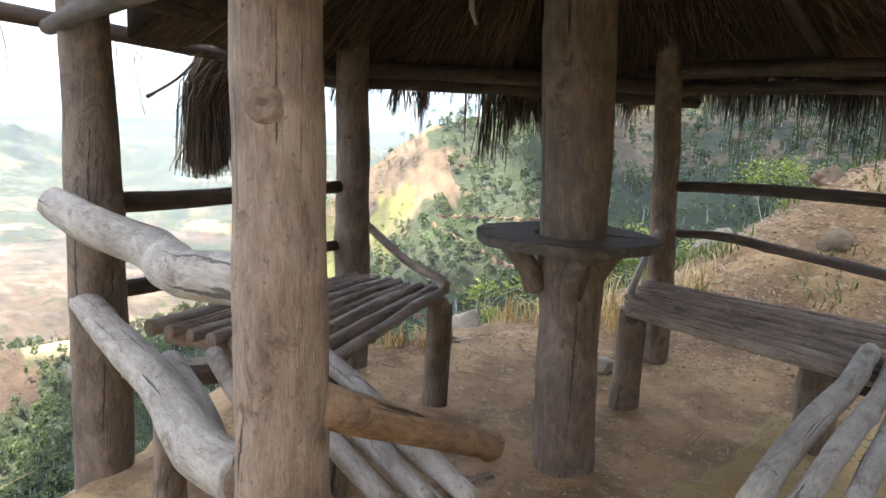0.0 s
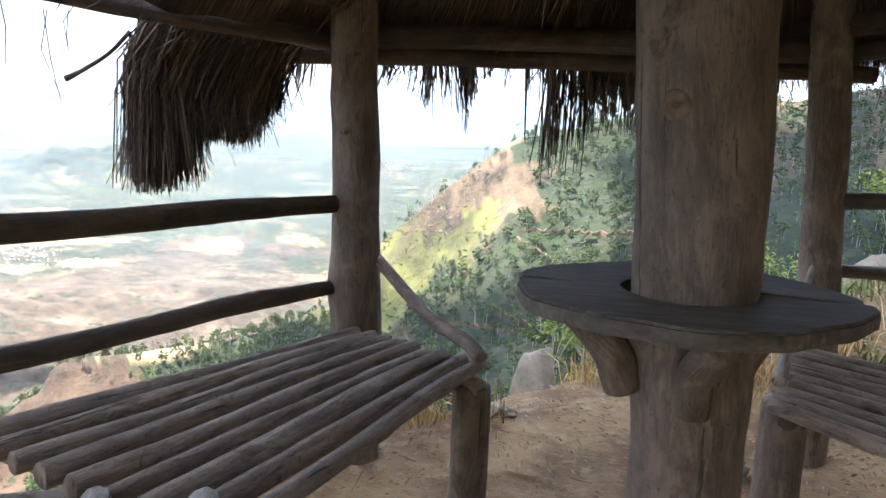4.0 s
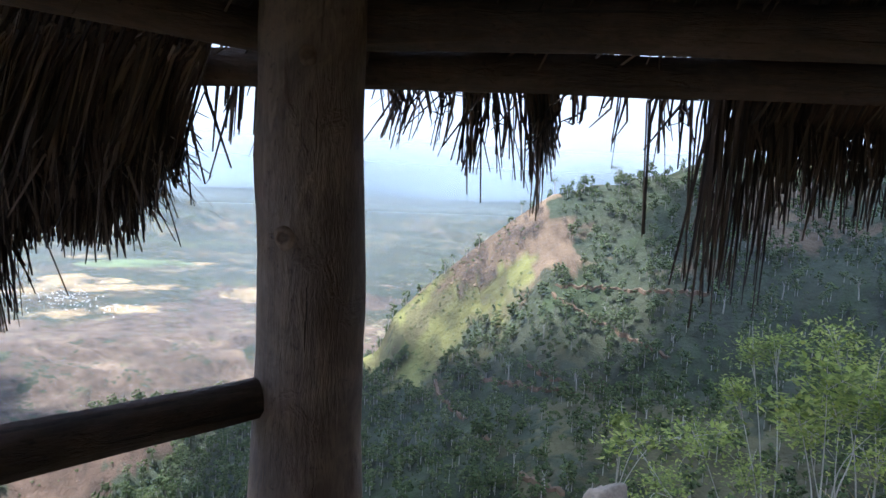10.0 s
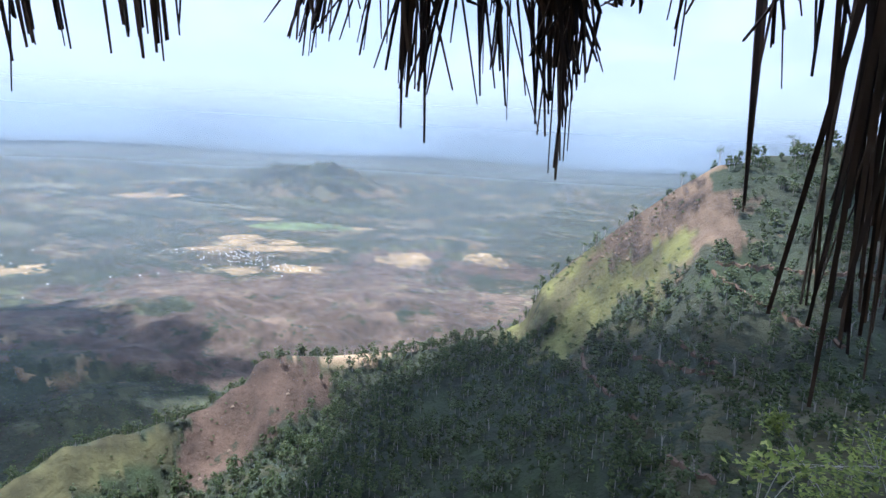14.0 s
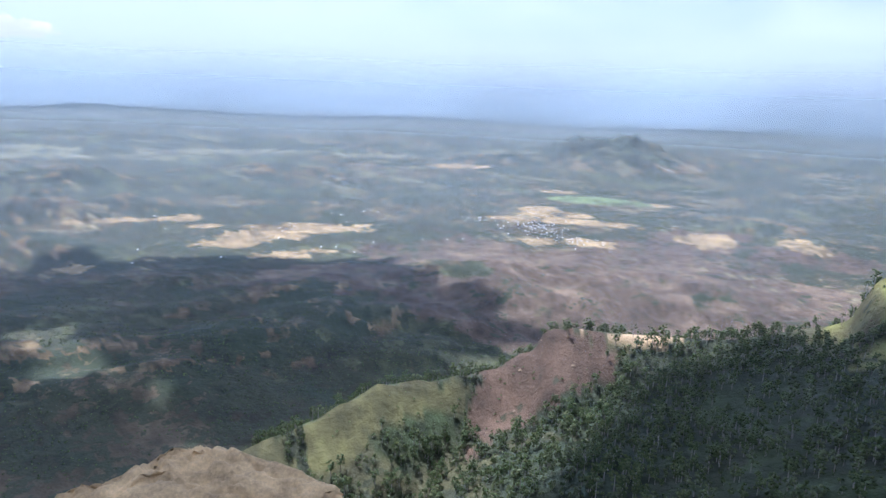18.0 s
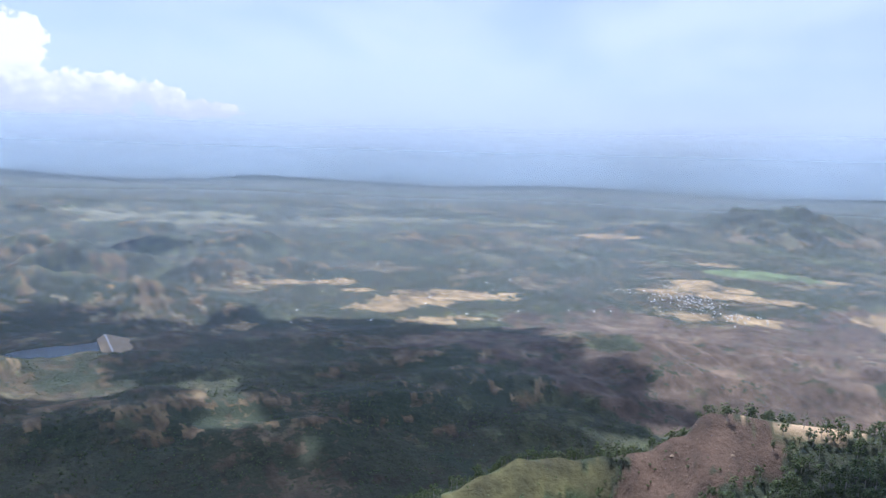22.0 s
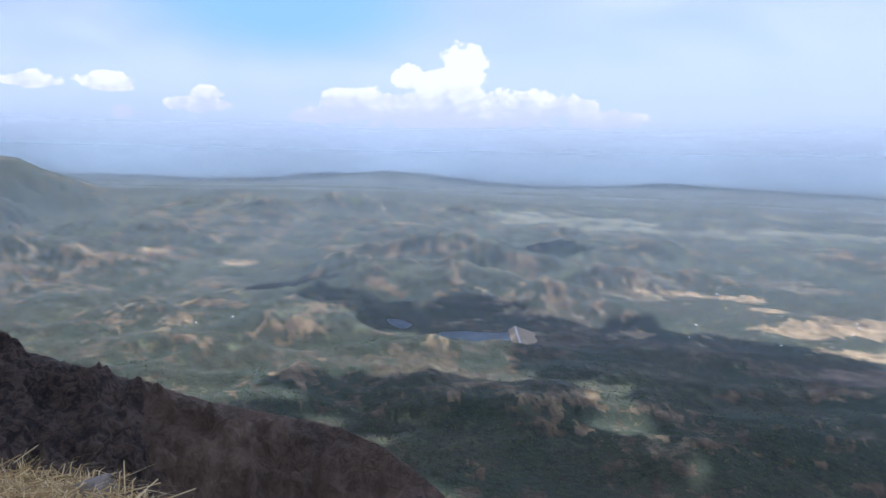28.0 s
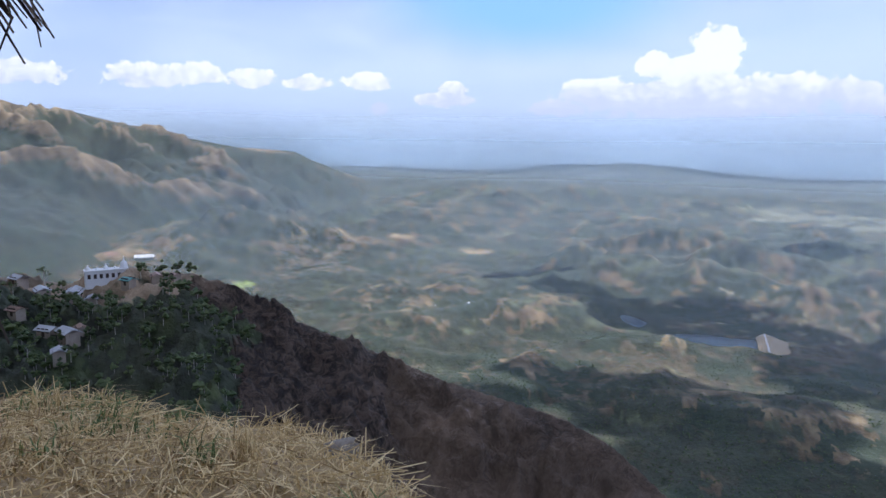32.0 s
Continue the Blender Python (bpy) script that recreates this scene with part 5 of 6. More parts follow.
    # the ragged fringe over the drop, bunch by bunch: from x to x, height of the tips, their spread, and how many
    for x0, x1, low, spread, count, out in ((-0.53, -0.35, 1.455, 0.03, 46, 4.14), (-0.31, -0.27, 1.39, 0.025, 30, 4.10), (-0.26, -0.235, 1.42, 0.03, 5, 4.15), (-0.272, -0.262, 1.27, 0.01, 1, 4.10),
                                            (-0.245, -0.20, 1.41, 0.035, 16, 4.22), (-0.20, -0.12, 1.35, 0.03, 30, 4.28), (-0.145, -0.128, 1.266, 0.012, 7, 4.34), (-0.165, -0.095, 1.43, 0.025, 60, 4.30), (-0.062, -0.03, 1.55, 0.02, 7, 4.3),
                                            (0.04, 0.065, 1.45, 0.03, 6, 4.12), (0.148, 0.156, 1.22, 0.012, 3, 4.30), (0.14, 0.23, 1.43, 0.06, 18, 4.15), (0.216, 0.226, 1.14, 0.01, 3, 4.10), (0.24, 0.33, 1.16, 0.05, 46, 4.03),
                                            (0.33, 0.43, 1.16, 0.06, 30, 4.15), (0.28, 0.50, 1.36, 0.07, 46, 4.12), (0.37, 0.70, 1.34, 0.035, 170, 4.15)):
        lean = rng.normal(0, 0.012)
        for _ in range(count):
            x = rng.uniform(x0, x1)
            y = out + rng.normal(0, 0.03)
            tip = low + rng.normal(0, spread) + (rng.random() < 0.3) * rng.uniform(0, 0.12)
            a = np.array((x + rng.normal(0, 0.01), y - rng.uniform(0.10, 0.34) - (out - 4.15), rng.uniform(1.63, 1.70)))
            m = np.array((x + rng.normal(0, 0.008), y - 0.015, rng.uniform(1.50, 1.58)))
            b = np.array((x + lean + rng.normal(0, 0.009) * (3.5 if rng.random() < 0.22 else 1.0), y + rng.normal(0, 0.014), min(tip, 1.52)))
            root.append(a), mids.append(m), tips.append(b), wide.append(rng.uniform(0.0016, 0.0050))
    # leaf ends at the bare corner, by the post and beyond the heavy bundle
    for cx, cy, low, spread, count in ((-0.82, 3.91, 1.40, 0.04, 14), (-0.66, 3.96, 1.40, 0.03, 16), (-1.36, 3.655, 1.50, 0.025, 22), (-1.342, 3.645, 1.43, 0.004, 1)):
        for _ in range(count):
            b = np.array((cx + rng.normal(0, 0.026), cy + rng.normal(0, 0.02), low + rng.exponential(0.03) + rng.normal(0, spread * 0.5)))
            a = np.array((b[0] * 0.9 + cx * 0.1 + 0.08, b[1] - 0.12, rng.uniform(1.62, 1.68)))
            root.append(a), mids.append(a * 0.35 + b * 0.65 + (0, 0, 0.03)), tips.append(b), wide.append(rng.uniform(0.002, 0.0055))
    # stalks that lie along the pole and stick out past the post
    for k in range(26):
        x = rng.uniform(-0.62, -0.1)
        a = np.array((x, 3.95 + rng.uniform(-0.1, 0.15), 1.60 + rng.normal(0, 0.012)))
        b = a + (rng.uniform(0.18, 0.4), rng.uniform(-0.05, 0.08), rng.uniform(-0.07, 0.03))
        root.append(a), mids.append((a + b) / 2 + (0, 0, -0.012)), tips.append(b), wide.append(rng.uniform(0.0014, 0.0030))

    def under(phi):
        # ends that poke down through the inside of the roof
        reach, low = edge_of(phi)
        rad = rng.uniform(0.35, max(0.5, min(reach, ring_reach(phi)) - 0.25))
        z = APEX.z - (APEX.z - low - 0.06) * rad / max(reach, 1.4)
        a = at(phi, rad, z + 0.06)
        b = at(phi + rng.normal(0, 4), rad + rng.uniform(0.05, 0.26), z - rng.uniform(0.03, 0.13))
        return a, (a + b) / 2 + rng.normal(0, 0.015, 3), b, rng.uniform(0.0022, 0.0045)

    stalks(1500, 20, 165, under)
    stalks(900, -40, 60, under)

    def lining(phi):
        # stalks that lie down the slope on the inside of the roof
        reach, low = edge_of(phi)
        rad, ln = rng.uniform(0.25, reach - 0.40), rng.uniform(0.15, 0.34)
        fall = (low - 0.05 - APEX.z) / (reach - 0.10)
        a = at(phi, rad, APEX.z + 0.02 + fall * (rad - 0.04) - rng.uniform(0.02, 0.045))
        b = at(phi + rng.normal(0, 3.0) / (0.4 + rad), rad + ln, APEX.z + 0.02 + fall * (rad + ln - 0.04) - rng.uniform(0.03, 0.085))
        return a, (a + b) / 2 + rng.normal(0, 0.008, 3), b, rng.uniform(0.0018, 0.0040)

    stalks(4200, -70, 175, lining)
    # loose long fibres
    for x, y, z, ln in ((-1.45, 3.2, 1.62, 0.36), (-1.50, 3.0, 1.66, 0.22), (-1.72, 2.5, 1.68, 0.25), (-1.0, 3.0, 1.62, 0.2), (-0.62, 3.75, 1.56, 0.22), (-0.7, 3.75, 1.56, 0.18), (-1.50, 3.38, 1.65, 0.20)):
        for _ in range(2 if x < -0.9 else 1):
            a = np.array((x, y, z)) + rng.normal(0, 0.02, 3)
            b = a + (rng.normal(0, 0.03), rng.normal(0, 0.03), -ln * rng.uniform(0.6, 1.1))
            root.append(a), mids.append((a + b) / 2 + rng.normal(0, 0.02, 3)), tips.append(b), wide.append(0.0018 if x > -1.4 else 0.0026)
    a, m, b, w = np.array(root), np.array(mids), np.array(tips), np.array(wide)
    d = (b - a) / (np.linalg.norm(b - a, axis=1, keepdims=True) + 1e-9)
    s = np.cross(d, rng.normal(0, 1, d.shape))
    s /= np.linalg.norm(s, axis=1, keepdims=True) + 1e-9
    u = np.cross(d, s)
    rings = []
    for c, f in ((a, 1.0), (m, 1.0), (b, 0.5)):
        for k in range(3):
            ang = 2.0944 * k
            rings.append(c + (s * math.cos(ang) + u * math.sin(ang)) * (w * f)[:, None])
    v = np.stack(rings, 1).reshape(-1, 3)
    base = np.arange(len(a))[:, None] * 9
    quads = []
    for lvl in range(2):
        for k in range(3):
            q = (k + 1) % 3
            quads.append(np.concatenate([base + lvl * 3 + k, base + lvl * 3 + q, base + lvl * 3 + 3 + q, base + lvl * 3 + 3 + k], 1))
    f = np.concatenate(quads)
    ob = new("straw", quick_mesh("straw", v, f, STRAW))
    ob.parent = roof
    tagged(ob, "loose dry straw ends and hanging tufts", kind="stuff")


build_thatch()

# ---------------------------------------------------------------- rocks, litter and grass by the hut


def boulder(at, size, seed, mat, label, rough=0.45, level=4, sink=0.42, name="boulder", freq=1.3):
    x, y = at
    z = ground_at(x, y) + size[2] * (1 - 2 * sink)
    return tagged(part(name, lumpy((x, y, z), size, seed, rough, level, freq), mat, smooth=True), label, "rock", "rocks by the hut")


pinnacle = tagged(part("boulder", lumpy((0.32, 7.25, -1.50), (0.28, 0.24, 0.95), 11, 0.30, 4, 1.1), ROCK), "pale grey pointed rock below the ledge", "rock", "rocks by the hut")
boulder((2.45, 5.75), (0.24, 0.18, 0.24), 14, ROCK, "grey weathered rock in the earth bank")
boulder((3.05, 5.15), (0.13, 0.10, 0.10), 15, ROCK_BANK, "brown broken rock in the earth bank")
boulder((2.75, 4.45), (0.13, 0.11, 0.09), 16, ROCK_BANK, "brown rock half buried in soil")
boulder((2.10, 4.15), (0.11, 0.10, 0.08), 17, ROCK_BANK, "small brown rock half buried in soil")
boulder((3.45, 4.55), (0.15, 0.12, 0.11), 19, ROCK_BANK, "brown cracked rock on the bank")
boulder((3.9, 5.3), (0.15, 0.12, 0.10), 13, ROCK_BANK, "brown rock at the top of the bank")
boulder((1.0, 3.55), (0.10, 0.08, 0.07), 18, ROCK, "small stone beside a bench leg")
boulder((0.10, 3.95), (0.11, 0.08, 0.05), 20, ROCK, "flat stone at the ledge")


def along(eye, yaw, elev, dist):
    return Vector(eye) + toward(yaw, elev) * dist


def flat_outcrop():
    """A broad rock ledge with a worn, nearly level top."""
    bm = lumpy((0, 0, 0), (3.6, 4.6, 3.6), 29, 0.24, 6, 2.4)
    for v in bm.verts:
        lid = 1.10 + 0.26 * noise.noise(v.co * 0.9) + 0.18 * noise.noise(v.co * 2.6) + 0.12 * noise.noise(v.co * 7) - 0.16 * abs(noise.noise(v.co * 3.4 + Vector((7, 3, 1)))) + 0.05 * v.co.y
        if v.co.z > lid:
            v.co.z = lid + (v.co.z - lid) * 0.06
        v.co = v.co + Vector((-14.0, 9.1, -9.45))
    return bm


tagged(part("outcrop", flat_outcrop(), ROCK_DRY), "ochre grass-stained rock ledge below the hut", "rock", "rocks by the hut")
boulder((-4.32, 2.37), (0.14, 0.11, 0.13), 33, ROCK, "small grey stone at the grassy lip")


def blades(name, spots, mat, label, height, width, lean, parent=None):
    """Grass: each blade a thin bent three-sided stalk."""
    rng = np.random.default_rng(len(name) + len(spots))
    n = len(spots)
    a = np.asarray(spots, float)
    hgt = height * rng.uniform(0.45, 1.2, n) * (1 + 1.1 * fbm(a[:, 0] * 2.3, a[:, 1] * 2.3, 7, 3)).clip(0.45, 1.9)
    dirs = rng.uniform(0, 6.283, n)
    ln = lean * rng.uniform(0.2, 1.2, n)
    out = np.stack([np.cos(dirs), np.sin(dirs), np.zeros(n)], 1)
    m = a + out * (ln * hgt * 0.35)[:, None] + np.array((0, 0, 1)) * (hgt * 0.62)[:, None]
    b = a + out * (ln * hgt)[:, None] + np.array((0, 0, 1)) * (hgt * np.clip(1.05 - 0.45 * ln, 0.12, 1))[:, None]
    s = np.stack([-out[:, 1], out[:, 0], np.zeros(n)], 1)
    rings = []
    for c, f in ((a, 1.0), (m, 0.8), (b, 0.15)):
        for v in (s, -s, out):
            rings.append(c + v * (width * f * (0.5 if v is out else 1.0)))
    verts = np.stack(rings, 1).reshape(-1, 3)
    base = np.arange(n)[:, None] * 9
    quads = [np.concatenate([base + l * 3 + k, base + l * 3 + (k + 1) % 3, base + l * 3 + 3 + (k + 1) % 3, base + l * 3 + 3 + k], 1) for l in range(2) for k in range(3)]
    ob = new(name, quick_mesh(name, verts, np.concatenate(quads), mat))
    return tagged(ob, label, "grass", kind="stuff")


def scatter(count, seed, box, keep=None, clumps=0, tight=0.1):
    """Random places on the ground inside a box (x0, y0, x1, y1), single or in clumps."""
    rng = np.random.default_rng(seed)
    x, y = rng.uniform(box[0], box[2], count), rng.uniform(box[1], box[3], count)
    if clumps:
        k = rng.integers(0, clumps, count)
        cx, cy = rng.uniform(box[0], box[2], clumps), rng.uniform(box[1], box[3], clumps)
        x, y = cx[k] + rng.normal(0, tight, count), cy[k] + rng.normal(0, tight, count)
    z, which, past, yaw, r = land(x[None], y[None])
    ok = (which[0] == 0)
    if keep is not None:
        ok &= keep(x, y, past[0], yaw[0], r[0])
    return np.stack([x, y, z[0] - 0.01], 1)[ok]


def meadow(x, y, past, yaw, r):
    return (yaw > 98) & (yaw < 172) & (r > 2.6) & (past < 0.6)


blades("dry_grass", np.concatenate([scatter(32000, 1, (-8.5, -3.5, -2.2, 4.8), meadow), scatter(6000, 2, (-8.0, -3, -2.5, 4.6), meadow, 160, 0.07)]), DRY, "dry straw-coloured trampled grass at the lip", 0.125, 0.0042, 2.3)
blades("tall_grass", scatter(2400, 3, (-8.2, -3, -2.8, 4.6), lambda x, y, p, w, r: (w > 100) & (w < 172) & (p > -1.4) & (p < 0.9), 60, 0.06), DRY, "tall dry grass stalks at the lip", 0.36, 0.0038, 0.8)
blades("green_grass", np.concatenate([scatter(3200, 4, (-8.5, -3.5, -3.5, 2.6), lambda x, y, p, w, r: (w > 132) & (w < 172) & (r > 4), 70, 0.13), scatter(900, 10, (-7, -2, -2.6, 4.2), meadow, 34, 0.06)]), GREEN, "green weeds among the dry grass", 0.16, 0.006, 1.1)
blades("ledge_grass", np.concatenate([scatter(420, 5, (-0.9, 3.75, 0.2, 4.4), None, 12, 0.05), scatter(520, 6, (0.2, 4.2, 1.9, 5.2), None, 16, 0.06), scatter(300, 7, (-2.0, 1.2, -1.35, 2.2), None, 10, 0.06)]), DRY, "dry tufts at the edge of the ledge", 0.24, 0.004, 0.8)
blades("bank_weeds", np.concatenate([scatter(900, 8, (1.6, 3.8, 4.4, 6.2), None, 34, 0.07), scatter(200, 9, (0.6, 4.4, 2.2, 5.4), None, 8, 0.06)]), GREEN, "small green weeds on the bank", 0.12, 0.006, 1.2)


def litter(count, seed, box, size, label, keep=None):
    """Fallen leaves and bark flakes: small curled diamonds with thickness."""
    rng = np.random.default_rng(seed)
    spots = scatter(count, seed, box, keep)
    n = len(spots)
    ang, s = rng.uniform(0, 6.283, n), size * rng.uniform(0.5, 1.4, n)
    d = np.stack([np.cos(ang), np.sin(ang), rng.normal(0, 0.25, n)], 1) * s[:, None]
    q = np.stack([-np.sin(ang), np.cos(ang), rng.normal(0, 0.3, n)], 1) * (s * rng.uniform(0.12, 0.4, n))[:, None]
    up = np.array((0, 0, 1.0)) * (s * 0.12)[:, None]
    c = spots + np.array((0, 0, 0.016))
    v = np.stack([c - d, c + q + up, c + d, c - q + up * 0.6, c + up * 1.3 + np.array((0, 0, 0.004)), c - up * 0.2], 1).reshape(-1, 3)
    b = np.arange(n)[:, None] * 6
    tri = [(0, 1, 4), (1, 2, 4), (2, 3, 4), (3, 0, 4), (1, 0, 5), (2, 1, 5), (3, 2, 5), (0, 3, 5)]
    f = np.concatenate([b + np.array(t)[None] for t in tri])
    return tagged(new("litter", quick_mesh("litter", v, f, LITTER)), label, "leaf litter", kind="stuff")


litter(4200, 21, (-0.6, 1.4, 2.2, 4.8), 0.013, "dry leaf scraps and chips on trodden soil")
litter(8000, 22, (1.4, 3.5, 5.2, 6.6), 0.030, "pale dry leaves on the earth bank")
litter(900, 23, (-8, -2, -2.4, 4.6), 0.03, "dry leaf scraps among the grass", meadow)


OCT_V = np.array([(1, 0, 0), (-1, 0, 0), (0, 1, 0), (0, -1, 0), (0, 0, 1), (0, 0, -1)], float)
OCT_F = np.array([(0, 2, 4), (2, 1, 4), (1, 3, 4), (3, 0, 4), (2, 0, 5), (1, 2, 5), (3, 1, 5), (0, 3, 5)])


def leaf_clumps(centres, radii, rng, squash=0.75):
    """Small jagged leaf clumps, eight faces each."""
    n = len(centres)
    v = OCT_V[None] * rng.uniform(0.75, 1.2, (n, 6, 1)) + rng.normal(0, 0.13, (n, 6, 3))
    v[..., 2] *= squash
    v = centres[:, None] + v * np.asarray(radii)[:, None, None]
    return v.reshape(-1, 3), (np.arange(n)[:, None, None] * 6 + OCT_F[None]).reshape(-1, 3)


def clods(count, seed, box, size):
    """Clods and broken stones, half sunk in the soil."""
    rng = np.random.default_rng(seed)
    p = scatter(count, seed, box)
    v, f = leaf_clumps(p, size * (0.3 + 1.2 * rng.random(len(p)) ** 2.5), rng)
    tagged(new("clods", quick_mesh("clods", v, f, ROCK_BANK)), "brown clods and stones in the soil of the bank", "stones", kind="stuff")


def strewn_straw(count, seed, box, keep):
    """Broken straws that lie flat on the trampled grass."""
    rng = np.random.default_rng(seed)
    p = scatter(count, seed, box, keep)
    n = len(p)
    ang, ln = rng.uniform(0, 6.283, n), rng.uniform(0.06, 0.26, n)
    d = np.stack([np.cos(ang), np.sin(ang), rng.normal(0.0, 0.16, n)], 1) * ln[:, None]
    s = np.stack([-np.sin(ang), np.cos(ang), 0 * ang], 1) * rng.uniform(0.0022, 0.0045, n)[:, None]
    up = np.array((0, 0, 1.0)) * 0.005
    a = p + np.array((0, 0, 1.0)) * rng.uniform(0.03, 0.11, n)[:, None]
    v = np.stack([a - s, a + s, a + up, a + d - s, a + d + s, a + d + up], 1).reshape(-1, 3)
    b = np.arange(n)[:, None] * 6
    f = np.concatenate([b + np.array(q)[None] for q in ((0, 1, 4, 3), (1, 2, 5, 4), (2, 0, 3, 5))])
    tagged(new("straw", quick_mesh("straw", v, f, DRY)), "broken pale straws strewn over the trampled grass", "grass", kind="stuff")


strewn_straw(9000, 24, (-8.5, -3.5, -2.2, 4.8), meadow)


clods(900, 25, (1.3, 3.4, 5.2, 6.6), 0.055)
clods(260, 26, (-0.6, 2.6, 2.2, 4.8), 0.02)


def twigs():
    rng = random.Random(5)
    bm = bmesh.new()
    for k in range(170):
        x, y = (rng.uniform(-0.5, 2.2), rng.uniform(1.6, 4.5)) if k < 90 else (rng.uniform(1.5, 4.2), rng.uniform(3.7, 6.0))
        a, ln, z = rng.uniform(0, 6.28), rng.uniform(0.04, 0.17), ground_at(x, y)
        d = Vector((math.cos(a), math.sin(a), rng.uniform(-0.05, 0.12))) * ln
        s = Vector((-math.sin(a), math.cos(a), 0)) * 0.003
        p, q = Vector((x, y, z + 0.006)), Vector((x, y, z + 0.006)) + d
        q.z = max(q.z, ground_at(q.x, q.y) + 0.004)
        v = [bm.verts.new(w) for w in (p + s, p - s, p + Vector((0, 0, 0.005)), q + s * 0.5, q - s * 0.5, q + Vector((0, 0, 0.003)))]
        for f in ((0, 1, 4, 3), (1, 2, 5, 4), (2, 0, 3, 5)):
            bm.faces.new([v[i] for i in f])
    tagged(part("twig", bm, LITTER, smooth=False), "thin dry twigs and straws on the soil", "twigs", kind="stuff")


twigs()

# ---------------------------------------------------------------- trees


def land_hits(rays, eye=EYE, first=12.0):
    """Where rays, given as bearing and height in degrees, meet the land."""
    q = np.array(rays, float)
    d = np.exp(np.linspace(math.log(first), math.log(4800), 900))
    ya, el = np.radians(q[:, 0])[:, None], np.radians(q[:, 1])[:, None]
    x, y, z = eye[0] - np.sin(ya) * np.cos(el) * d, eye[1] + np.cos(ya) * np.cos(el) * d, eye[2] + np.sin(el) * d
    g = land(x, y)[0]
    k = np.argmax(g >= z, axis=1)
    i = np.arange(len(q))
    return np.stack([x[i, k], y[i, k], g[i, k]], 1)


def woods(name, spots, heights, label, mat, per, seed, spread=0.34, clump=0.11, stems=True):
    """Many far trees in one mesh: stems and crowns of loose leaf clumps."""
    rng = np.random.default_rng(seed)
    n = len(spots)
    base = np.repeat(np.arange(n), per)
    h = heights[base]
    d = rng.normal(0, 1, (n * per, 3))
    d /= np.linalg.norm(d, axis=1, keepdims=True)
    rad = rng.random(n * per) ** 0.45
    tall = rng.uniform(0.30, 0.44, n)[base]
    cen = spots[base] + np.stack([d[:, 0] * rad * h * spread * 0.8, d[:, 1] * rad * h * spread * 0.8, h * (0.62 + d[:, 2] * rad * tall)], 1)
    cv, cf = leaf_clumps(cen, h * clump * rng.uniform(0.6, 1.3, n * per), rng)
    k = 3
    ang = 2.0944 * np.arange(k)
    ring = np.stack([np.cos(ang), np.sin(ang), np.zeros(k)], 1)
    lo = spots[:, None] + ring[None] * (heights * 0.022)[:, None, None] - np.array((0, 0, 0.5))
    hi = spots[:, None] + ring[None] * (heights * 0.012)[:, None, None] + np.array((0, 0, 1.0)) * (heights * 0.7)[:, None, None]
    tv = np.concatenate([lo, hi], 1).reshape(-1, 3)
    tb = np.arange(n)[:, None] * 6
    tf = np.concatenate([np.concatenate([tb + i, tb + (i + 1) % 3, tb + 3 + (i + 1) % 3], 1) for i in range(3)] + [np.concatenate([tb + i, tb + 3 + (i + 1) % 3, tb + 3 + i], 1) for i in range(3)])
    if not stems:
        tv, tf = tv[:0], tf[:0]
    me = quick_mesh(name, np.concatenate([cv, tv]), np.concatenate([cf, tf + len(cv)]), mat, False)
    me.materials.append(BARK_PALE)
    idx = np.zeros(len(cf) + len(tf), np.int32)
    idx[len(cf):] = 1
    me.polygons.foreach_set("material_index", idx)
    return tagged(new(name, me), label, "woods", kind="stuff")


def spread_trees(count, seed, yaw0, yaw1, r0, r1, want, share):
    """Places on one piece of the land, kept where the cover is wooded."""
    rng = np.random.default_rng(seed)
    ya = np.radians(rng.uniform(yaw0, yaw1, count))
    r = np.sqrt(rng.uniform(r0 ** 2, r1 ** 2, count))
    x, y = EYE[0] - r * np.sin(ya), EYE[1] + r * np.cos(ya)
    z, which, past, yw, rr = land(x[None], y[None])
    col, traits = cover(x[None], y[None], z, which, past, yw, rr, None)
    ok = (which[0] == want) & (rng.random(count) < share * traits[0, :, 1] ** (1.7 if want != 1 else 7) * (traits[0, :, 1] > 0.3))
    return np.stack([x, y, z[0]], 1)[ok]


def plant_woods():
    rng = np.random.default_rng(3)
    a = spread_trees(11500, 31, -40, 64, 95, 400, 2, 0.75)
    woods("far_woods", a, rng.uniform(3.0, 8.5, len(a)), "dark mixed woods on the steep hillside", FOREST, 26, 32, 0.34, 0.082)
    b = spread_trees(14000, 33, -40, 64, 40, 390, 2, 0.8)
    woods("far_bushes", b, rng.uniform(0.7, 2.4, len(b)), "dense green bushes between the trees", FOREST, 9, 34, 0.6, 0.2)
    g = spread_trees(2400, 35, 4, 64, 130, 345, 2, 0.8)
    woods("pale_woods", g, rng.uniform(3.5, 8, len(g)), "grey-green gum trees on the lower slope", PALE_LEAF, 14, 36, 0.28, 0.10)
    c = spread_trees(2600, 37, 118, 152, 45, 240, 3, 0.7)
    woods("spur_bushes", c, rng.uniform(1.2, 4.5, len(c)), "dark bushes on the rocky spur", FOREST, 8, 38, 0.5, 0.2)
    e = spread_trees(42000, 39, 24, 128, 380, 950, 1, 1.6)
    woods("valley_woods", e, rng.uniform(0.6, 1.4, len(e)), "scattered dark woods on the valley floor", FOREST, 2, 40, 1.1, 0.6, False)


plant_woods()


